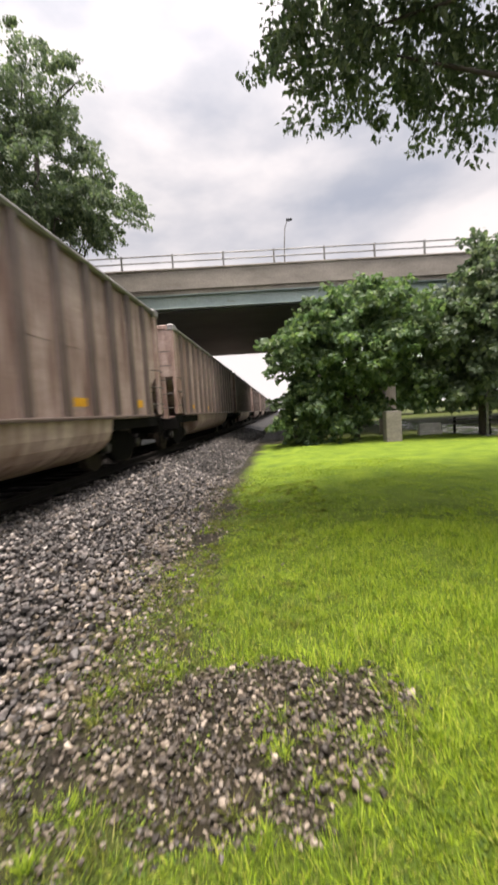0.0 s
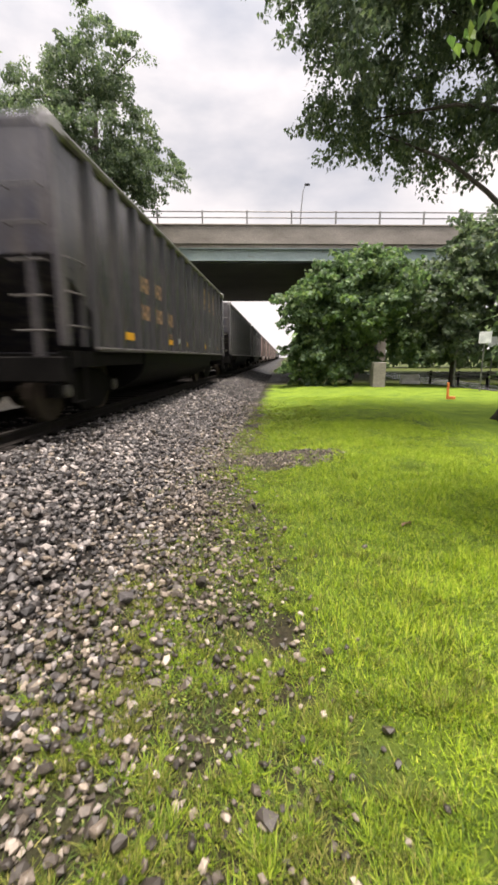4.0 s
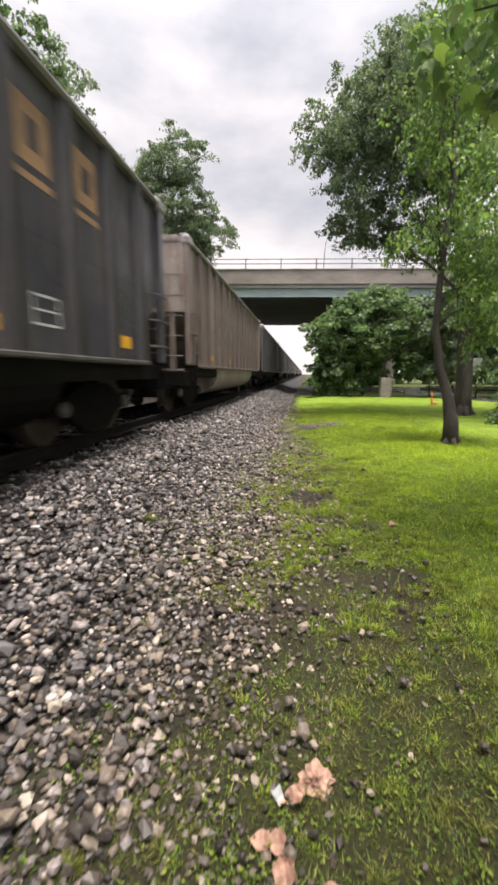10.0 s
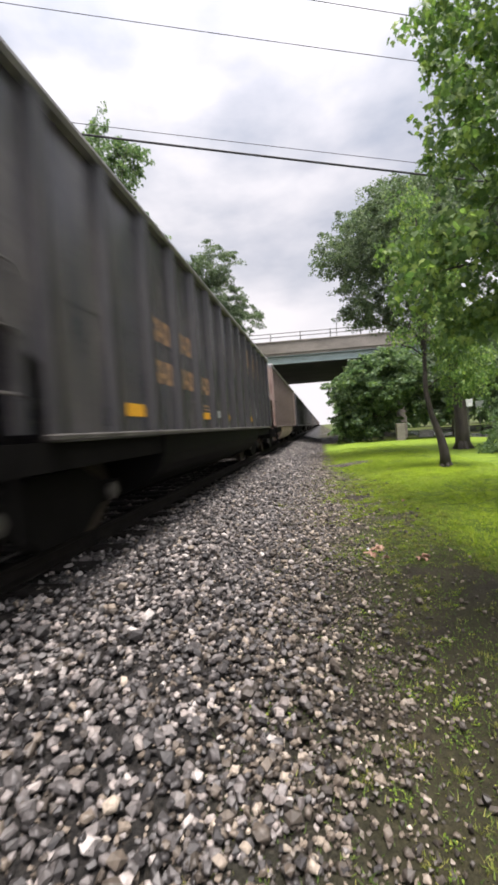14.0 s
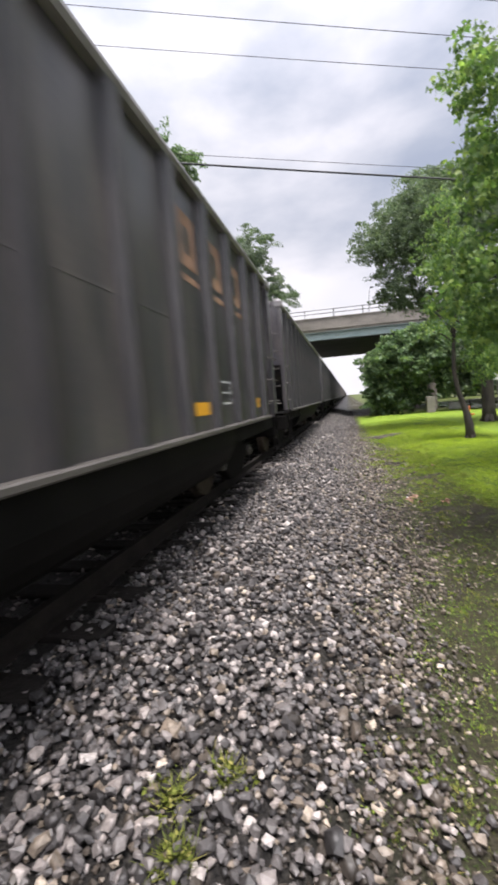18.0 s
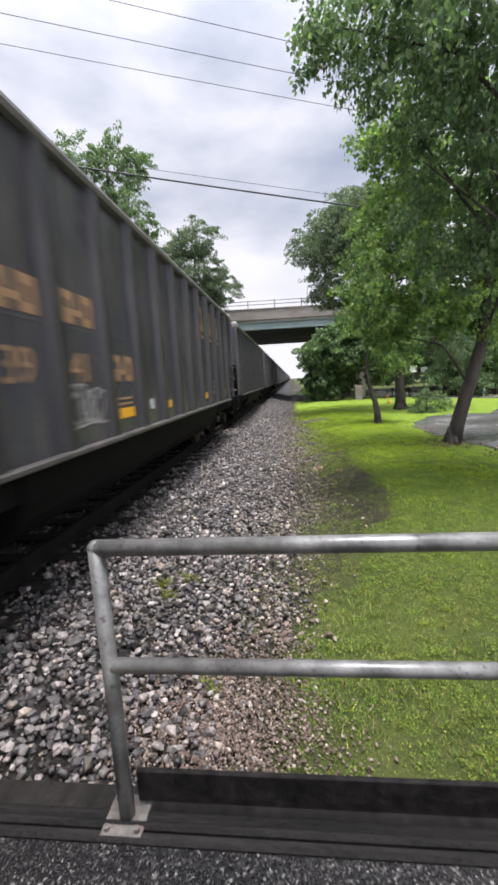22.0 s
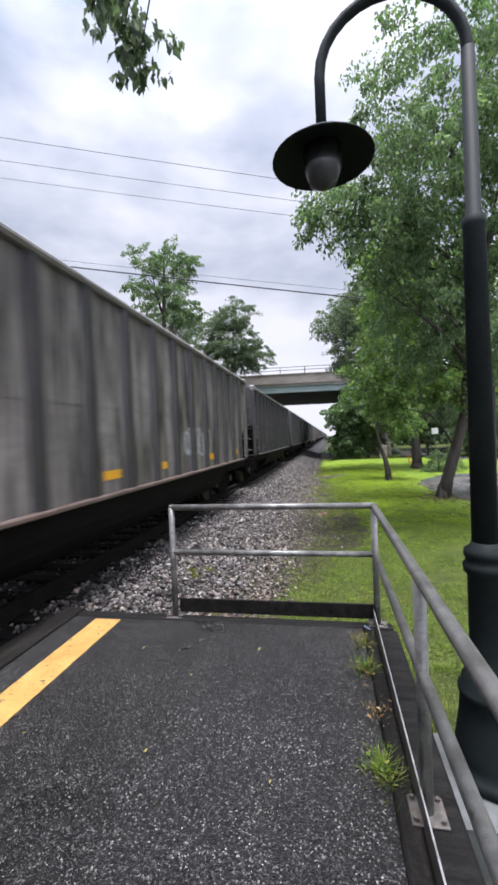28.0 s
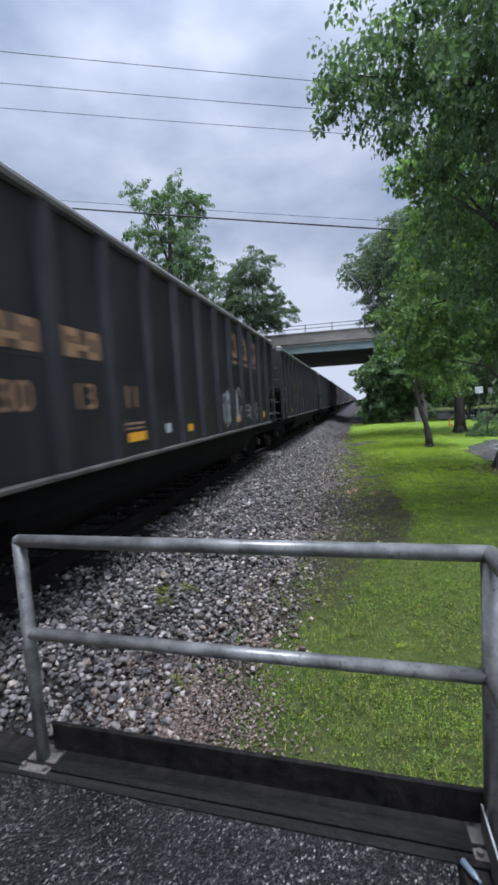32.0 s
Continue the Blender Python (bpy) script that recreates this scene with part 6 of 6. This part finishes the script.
# spray paint by car: (start, height of foot, width, height, colour)
SPRAY = {-31: [(4.1, 1.72, 0.7, 0.45, M_OLDSPRAY)], -34: [(7.7, 1.75, 0.95, 1.1, M_OLDSPRAY), (9.0, 1.85, 0.75, 0.8, M_OLDSPRAY), (10.9, 2.6, 0.8, 0.8, M_OLDSPRAY)], -9: [(8.6, 1.75, 2.2, 0.8, M_SPRAY), (5.5, 1.8, 1.6, 0.7, M_PINK)], -10: [(6.0, 1.7, 3.4, 1.2, M_SPRAY)], -13: [(8.3, 1.7, 2.0, 0.7, M_SPRAY)], -11: [(9.2, 1.7, 1.6, 0.5, M_SPRAY)], -21: [(7.6, 1.7, 1.8, 1.0, M_SPRAY)],
         -28: [(7.2, 2.1, 2.4, 0.5, M_SPRAY)], -27: [(3.1, 1.74, 0.78, 0.42, M_SPRAY)], -29: [(7.8, 1.7, 2.6, 0.8, M_SPRAY)], -30: [(8.0, 1.9, 1.2, 0.7, M_SPRAY), (10.2, 1.9, 0.8, 0.6, M_SPRAY)], -35: [(3.12, 2.95, 0.75, 1.05, M_SPRAY), (4.12, 2.95, 0.7, 0.95, M_SPRAY), (6.1, 2.9, 0.7, 0.8, M_SPRAY), (9.4, 1.8, 0.8, 1.4, M_SPRAY)],
         -40: [(8.6, 1.75, 3.0, 0.6, M_SPRAY)], -39: [(8.4, 1.9, 1.6, 0.6, M_SPRAY)], -42: [(11.3, 1.85, 0.8, 0.8, M_SPRAY)], -43: [(6.2, 1.85, 1.2, 0.5, M_SPRAY), (8.0, 1.85, 1.0, 0.46, M_SPRAY)], -44: [(9.2, 1.7, 1.3, 0.9, M_SPRAY), (11.5, 1.7, 0.6, 0.5, M_SPRAY)]}
CARS = []


def build_train():
    first = {p: build_car(p) for p in ("black", "grey", "bare", "tan", "stained", "deep_black", "pale", "umber")}
    used = set()
    for n in range(14, -46, -1):
        p = paint_of(n)
        at = pose(TRACK_X, train_y(n), 0.0)
        if p in used:
            c = copy_thing(first[p], at)
        else:
            c = first[p]
            c.matrix_basis = at
            used.add(p)
        CARS.append((c, n))
    for c, n in CARS:
        if n in (-29, -42):      # these wear their emblem one panel further on
            for piece in c.children:
                if piece.name.startswith("emblem"):
                    piece.matrix_basis = pose(0, PANEL, 0)
        if -45 < n < -3 and n not in (-7, -19, -33, -39):
            number(c, n, paint_of(n))
        for k, (y, z, w, h, mat) in enumerate(SPRAY.get(n, ())):
            part("spray_paint", scrawl(y, z, w, h, 10 * n + k), mat, c, "loops of spray paint")


build_train()


def sheet(name, outline_xy, z, thick, mat, parent=None):
    bm = bmesh.new()
    lo = [bm.verts.new((x, y, z - thick)) for x, y in outline_xy]
    hi = [bm.verts.new((x, y, z)) for x, y in outline_xy]
    bm.faces.new(hi)
    bm.faces.new(list(reversed(lo)))
    m = len(hi)
    for j in range(m):
        bm.faces.new((lo[j], lo[(j + 1) % m], hi[(j + 1) % m], hi[j]))
    bmesh.ops.recalc_face_normals(bm, faces=bm.faces[:])
    return part(name, bm, mat, parent)


def ragged(outline, step=0.3, amp=0.16, seed=6):
    """Breaks the long straight sides of an outline into short uneven ones."""
    rnd = random.Random(seed)
    out = []
    for (xa, ya), (xb, yb) in zip(outline, outline[1:] + outline[:1]):
        n = max(1, int(math.hypot(xb - xa, yb - ya) / step))
        n = 1 if n > 60 else n
        for k in range(n):
            a = amp if k else 0.0
            out.append((xa + (xb - xa) * k / n + rnd.uniform(-a, a), ya + (yb - ya) * k / n + rnd.uniform(-a, a)))
    return out


def build_lot():
    lot = sheet("parking_lot", ragged([(3.9, -60), (3.9, -19.0), (3.9, -9.0), (3.5, -5.5), (3.25, -2.6), (3.7, -1.2), (5.2, 1.0), (6.6, 1.4), (7.6, 1.0), (9.6, 3.6), (12.6, 6.6), (24, 4.4), (26, -60)]), 0.02, 0.1, M_ROAD)
    tagged(lot, "wet grey asphalt lot beside the lawn", "road", kind="structure")
    road = sheet("road", [(9.0, 13.5), (14, 9.2), (24, 6.2), (24, 8.8), (15, 12.0), (10.5, 16.0), (10.2, 24), (9.2, 40), (6.4, 40), (7.0, 24), (7.2, 20.4)], 0.02, 0.1, M_ROAD)
    tagged(road, "wet narrow road passing under the bridge", "road", kind="structure")


def build_roadside():
    block = part("concrete_block", box(4.02, 4.62, 16.75, 17.35, -0.1, 1.20, 0.03), M_CONC)
    tagged(block, "pale square concrete block under the bushes", "block")
    for x, y, h in ((8.1, 14.6, 2.5), (9.6, 17.0, 2.4)):
        sign = thing("road_sign", "small white road sign on a steel post", "sign", "road signs")
        part("post", tube([(x, y, -0.1), (x, y, h)], 0.03, 8), M_GALV, sign)
        part("plate", box(x - 0.26, x + 0.26, y - 0.045, y - 0.032, h - 0.5, h - 0.02, 0.003), M_SPRAY, sign, "blank white plate")
    mark = thing("marker_post", "short orange marker post standing in the lawn", "marker")
    part("post", box(5.32, 5.39, 10.8, 10.86, -0.05, 0.58, 0.008), M_MARKER, mark)
    part("foot", box(5.395, 5.62, 10.8, 10.86, 0.0, 0.10, 0.008), M_MARKER, mark)
    pole = thing("steel_post", "pale weathered steel post beside the road", "post")
    part("post", tube([(7.9, 16.9, -0.1), (7.9, 16.9, 2.38)], 0.055, 8), M_GALV, pole)
    part("cap", tube([(7.9, 16.9, 2.38), (7.9, 16.9, 2.43)], [0.075, 0.06], 8), M_GALV, pole)
    barrier = thing("low_barrier", "low whitish concrete barrier beside the road", "barrier")
    part("base", box(6.10, 7.10, 19.35, 19.75, -0.1, 0.16, 0.02), M_PALECONC, barrier)
    part("body", box(6.12, 7.08, 19.43, 19.67, 0.16, 0.50, 0.03), M_PALECONC, barrier)
    rail = thing("guard_rail", "low steel guard rail along the road", "guard rail")
    for k in range(7):
        x, y = 7.6 + 1.35 * k, 19.25 - 0.30 * k
        part("post", box(x - 0.05, x + 0.05, y, y + 0.1, -0.1, 0.72, 0.01), M_TIMBER, rail)
    bm = bmesh.new()
    for z in (0.44, 0.62):
        add_tube(bm, [(7.4, 19.33, z), (15.9, 17.42, z)], 0.05, 6)
    part("beam", bm, M_GALV, rail)
    stair = thing("stair_rail", "weathered wooden handrail of steps up the bank", "handrail")
    x, y = 13.0, 14.0
    part("post", box(x - 0.09, x + 0.09, y - 0.09, y + 0.09, -0.1, 1.1, 0.01), M_SPRAY, stair, "white painted post")
    part("handrail", tube([(x + 0.9, y + 0.2, 0.35), (x + 2.6, y + 1.2, 1.5)], 0.06, 6), M_TIMBER, stair)
    for q in (0.0, 0.5, 1.0):
        px, py, pz = x + 0.9 + 1.7 * q, y + 0.2 + q, 0.35 + 1.15 * q
        part("baluster", box(px - 0.05, px + 0.05, py - 0.05, py + 0.05, -0.1, pz, 0.008), M_TIMBER, stair)


M_MARKER = plain("orange_plastic", (0.62, 0.16, 0.03), 0.5)
M_PALECONC = worn("pale_whitewashed_concrete", (0.42, 0.41, 0.38), (0.66, 0.65, 0.61), 2, 20, 0.85, 0, 0.3, 0.004, None, (0.25, 0.24, 0.21))
M_DRY = worn("dry_brown_pink_leaf", (0.17, 0.085, 0.055), (0.42, 0.26, 0.19), 14, 60, 0.7, 0, 0.3, 0.002)
M_FALLEN = varied("fallen_yellow_leaf", [(0.0, (0.34, 0.25, 0.05)), (0.5, (0.30, 0.28, 0.07)), (1.0, (0.20, 0.13, 0.06))], 0.6, 0, translucent=0.2)
M_LITTER = varied("brown_leaf_litter", [(0.0, (0.03, 0.018, 0.010)), (0.6, (0.09, 0.055, 0.03)), (1.0, (0.2, 0.13, 0.07))], 0.6, 0)
M_BOTTLE = plain("clear_blue_plastic", (0.13, 0.16, 0.20), 0.15)


def fallen(name, label, places, size, mat, kind, seed, group):
    rng = np.random.default_rng(seed)
    for x, y, z in places:
        v, f = leaves(np.array([[0.0, 0.0, 0.0]]), size * rng.uniform(0.8, 1.2), rng, rng.uniform(-0.9, 0.5), kind)
        ob = mesh_of(name, v, f, mat)
        ob.matrix_basis = pose(x, y, z + 0.012)
        tagged(ob, label, "leaf", group)


LEAF_RND = random.Random(33)


def crumpled_leaf(x, y, z):
    """A dry curled leaf: a lobed sheet folded along its rib and buckled."""
    bm = bmesh.new()
    rnd = LEAF_RND
    wide, curl, twist = rnd.uniform(0.04, 0.075), rnd.uniform(0.3, 1.1), rnd.uniform(-0.4, 0.4)
    rows = 7
    grid = []
    for i in range(rows):
        u = i / (rows - 1)
        half = wide * (0.12 + math.sin(math.pi * min(1, u * 1.05)) ** 0.7) * (1.0 + 0.09 * (-1) ** i) * 0.55
        line = []
        for j in range(5):
            q = (j - 2) / 2
            lift = wide * (0.45 * curl * abs(q) ** 1.5 + rnd.uniform(-0.12, 0.12) + 0.25 * math.sin(3.1 * u + twist))
            line.append(bm.verts.new((half * q + wide * twist * u * u, wide * 1.5 * (u - 0.5), lift)))
        grid.append(line)
    for a, b in zip(grid, grid[1:]):
        for j in range(4):
            bm.faces.new((a[j], a[j + 1], b[j + 1], b[j]))
    leaf = part("dry_leaf", bm, M_DRY)
    leaf.matrix_basis = pose(x, y, z - 0.012, rnd.uniform(-25, 25), rnd.uniform(-25, 25), rnd.uniform(0, 360))
    tagged(leaf, "crumpled dry pinkish leaf lying on the mud", "leaf", "dry leaves on the ground")


def build_litter():
    def on_land(pts):
        return [(x, y, float(land(np.array([x]), np.array([y]))[0]) + 0.02) for x, y in pts]
    for x, y, z in on_land([(-0.66, -8.56), (-0.78, -8.73), (-0.73, -8.72), (-0.69, -8.80), (-0.55, -8.84), (-0.13, -9.02), (-0.20, -9.05), (-0.16, -9.08), (-0.56, -4.28), (0.20, -5.9), (0.75, -0.6)]):
        crumpled_leaf(x, y, z)
    # a ball of crumpled wet leaves and a torn paper scrap beside it
    rnd = random.Random(14)
    (x, y, z), (px, py, pz) = on_land([(-0.59, -8.47), (-0.73, -8.57)])
    bm = bmesh.new()
    bmesh.ops.create_icosphere(bm, subdivisions=3, radius=1.0)
    for v in bm.verts:
        f = rnd.uniform(0.62, 1.12) * (0.8 + 0.35 * math.sin(5.1 * v.co.x + 3.3 * v.co.y + 1.0) * math.cos(4.2 * v.co.y - 2.1 * v.co.z))
        v.co = Vector((v.co.x * f * 0.095, v.co.y * f * 0.075, max(-0.02, v.co.z * f * 0.055)))
    clump = part("leaf_clump", bm, M_DRY)
    clump.matrix_basis = pose(x, y, z, 0, 0, 20)
    tagged(clump, "ball of crumpled brownish pink dead leaves in the mud", "leaves", "dry leaves on the ground")
    scrap = thing("paper_scrap", "torn white paper scrap with a red corner", "litter", at=pose(px, py, pz + 0.004, 6, -8, 40))
    bm = bmesh.new()
    rows = [[bm.verts.new((0.018 * a * (1 + 0.25 * b) + 0.004 * b, 0.028 * b, 0.006 * a * a + 0.004 * math.sin(2.0 * b))) for a in (-1, -0.3, 0.4, 1)] for b in (-1, -0.45, 0.1, 0.6, 1)]
    for p, q in zip(rows, rows[1:]):
        for k in range(3):
            bm.faces.new((p[k], p[k + 1], q[k + 1], q[k]))
    bmesh.ops.solidify(bm, geom=bm.faces[:], thickness=0.0012)
    part("sheet", bm, M_SPRAY, scrap, "dirty white paper")
    part("red_corner", box(-0.012, 0.010, -0.0285, -0.019, 0.004, 0.0085), M_PINK, scrap, "red printed corner")
    rnd = random.Random(9)
    spots = [(rnd.uniform(-2.2, -0.1), rnd.uniform(-20.6, -17.9), 0.576) for _ in range(24)]
    fallen("fallen_leaf", "small yellow leaf lying on the wet platform", spots, 0.028, M_FALLEN, "oval", 4, "fallen leaves on the platform")
    bottle = thing("plastic_bottle", "crushed clear plastic bottle lying by the railing", "bottle", at=pose(-0.13, -17.74, 0.598, 0, 0, 35) @ Matrix.Scale(0.36, 4))
    bm = add_turned(bmesh.new(), 0, 0, [(0.028, -0.09), (0.033, -0.08), (0.030, -0.02), (0.034, 0.03), (0.026, 0.06), (0.013, 0.085), (0.013, 0.10)], 12)
    bm.transform(Euler((radians(90), 0, 0)).to_matrix().to_4x4())
    body = part("body", bm, M_BOTTLE, bottle, smooth=True)
    bm = add_turned(bmesh.new(), 0, 0, [(0.016, 0.095), (0.016, 0.112)], 10)
    bm.transform(Euler((radians(90), 0, 0)).to_matrix().to_4x4())
    part("cap", bm, M_BOTTLE, bottle, "pale blue cap")
    # brown leaf litter on the lot's edge and under the leaning tree
    rng = np.random.default_rng(52)
    n = 700
    lx = np.concatenate([rng.normal(3.1, 0.45, 400), rng.normal(3.6, 0.25, 300)])
    ly = np.concatenate([rng.normal(-6.6, 0.55, 400), rng.uniform(-9.5, -2.5, 300)])
    v, f = leaves(np.stack([lx, ly, np.maximum(land(lx, ly), 0.02) + rng.uniform(0.006, 0.02, n)], -1), 0.07, rng, -0.1)
    tagged(mesh_of("leaf_litter", v, f, M_LITTER), "brown rotting leaf litter along the lot", "leaf litter", kind="stuff")
    # weeds that grow up through the joint of platform and side timber
    rng = np.random.default_rng(15)
    for x, y, n, h, mat, lab in ((-0.20, -17.92, 34, 0.08, M_STRAW, "straw-coloured dead grass"), (-0.17, -17.98, 90, 0.10, M_WEED, "yellowing grassy weeds"), (-0.19, -18.32, 130, 0.12, M_CLOVER, "fresh green grassy weeds"), (-0.18, -18.40, 50, 0.09, M_STRAW, "straw-coloured dead grass"),
                                 (-0.17, -18.80, 60, 0.07, M_STRAW, "orange-brown dead leaves and grass"), (-0.19, -19.22, 170, 0.095, M_CLOVER, "fresh green grassy weeds"), (-0.17, -19.30, 60, 0.10, M_WEED, "yellowing grassy weeds"), (0.14, -18.6, 120, 0.11, M_WEED, "yellowing grassy weeds"), (0.15, -19.4, 140, 0.12, M_WEED, "yellowing grassy weeds"), (0.14, -17.9, 120, 0.12, M_CLOVER, "fresh green grassy weeds")):
        a = rng.uniform(0, 2 * np.pi, n)
        r = np.abs(rng.normal(0, 0.045, n))
        foot = 0.572 if x < 0.1 else 0.02
        high = h * 0.75 if x < 0.1 else h * 2.2
        v, f = blades(np.stack([x + r * np.cos(a), y + 1.6 * r * np.sin(a), np.full(n, foot)], -1), rng.uniform(0.25, 1.2, n) * high, rng.uniform(0.0018, 0.0036, n), rng, 1.7, a + rng.normal(0, 0.8, n))
        P = np.stack([rng.normal(x, 0.04, n // 6), rng.normal(y, 0.07, n // 6), foot + 0.012 + rng.uniform(0.0, 0.4, n // 6) * h], -1)
        v2, f2 = leaves(P, 0.032, rng, 0.1)
        tuft = mesh_of("weed_tuft", np.concatenate([v, v2]), np.concatenate([f, f2 + len(v)]), mat)
        tagged(tuft, lab + " at the platform's edge", "weed", "weeds at the platform edge", "stuff")
    P = np.array([(x, y, 0.0) for x, y in ((-2.55, -15.1), (-2.45, -15.3), (-2.35, -14.9), (-1.9, -16.2), (-2.1, -6.2))])
    for x, y, _ in P:
        n = 150
        a = rng.uniform(0, 2 * np.pi, n)
        r = np.abs(rng.normal(0, 0.05, n))
        Q = np.stack([x + r * np.cos(a), y + r * np.sin(a), np.zeros(n)], -1)
        Q[:, 2] = land(Q[:, 0], Q[:, 1]) + 0.01
        v, f = blades(Q, rng.uniform(0.03, 0.09, n), rng.uniform(0.0025, 0.005, n), rng, 1.4, a + rng.normal(0, 0.7, n))
        Q = Q[:40] + rng.normal(0, 0.012, (40, 3)) + np.array((0, 0, 0.035))
        v2, f2 = leaves(Q, 0.03, rng, -0.2)
        v, f = np.concatenate([v, v2]), np.concatenate([f, f2 + len(v)])
        tagged(mesh_of("weed_tuft", v, f, M_WEED), "small leafy weed growing through the ballast", "weed", "weeds in the ballast", "stuff")


build_lot()
build_roadside()
build_litter()
build_track()
build_ballast()
build_grass()
build_clover()


# metres by which the train runs ahead of or behind an even slowing, second by second
DRIFT = (0.2, 0.0, 0.0, 0.3, 0.8, 1.3, 0.5, 0.45, 0.1, -0.4, -0.6, -0.6, -0.8, -1.0, -1.15, -1.15, -0.6, 0.0, 0.2, -0.9, 0.1, 0.0, -0.6, -0.1, 0.2, 0.7, 0.7, 0.6, 0.4, -0.2, -0.2, 0.0, 0.1)


def motions():
    """The whole train rolls away at about 22 metres a second, slowing a little."""
    for car, n in CARS:
        y = train_y(n)
        walk(car, [(t, pose(TRACK_X, y + CAR_V * t + CAR_A * t * t / 2 + d, 0.0)) for t, d in enumerate(DRIFT)])


motions()
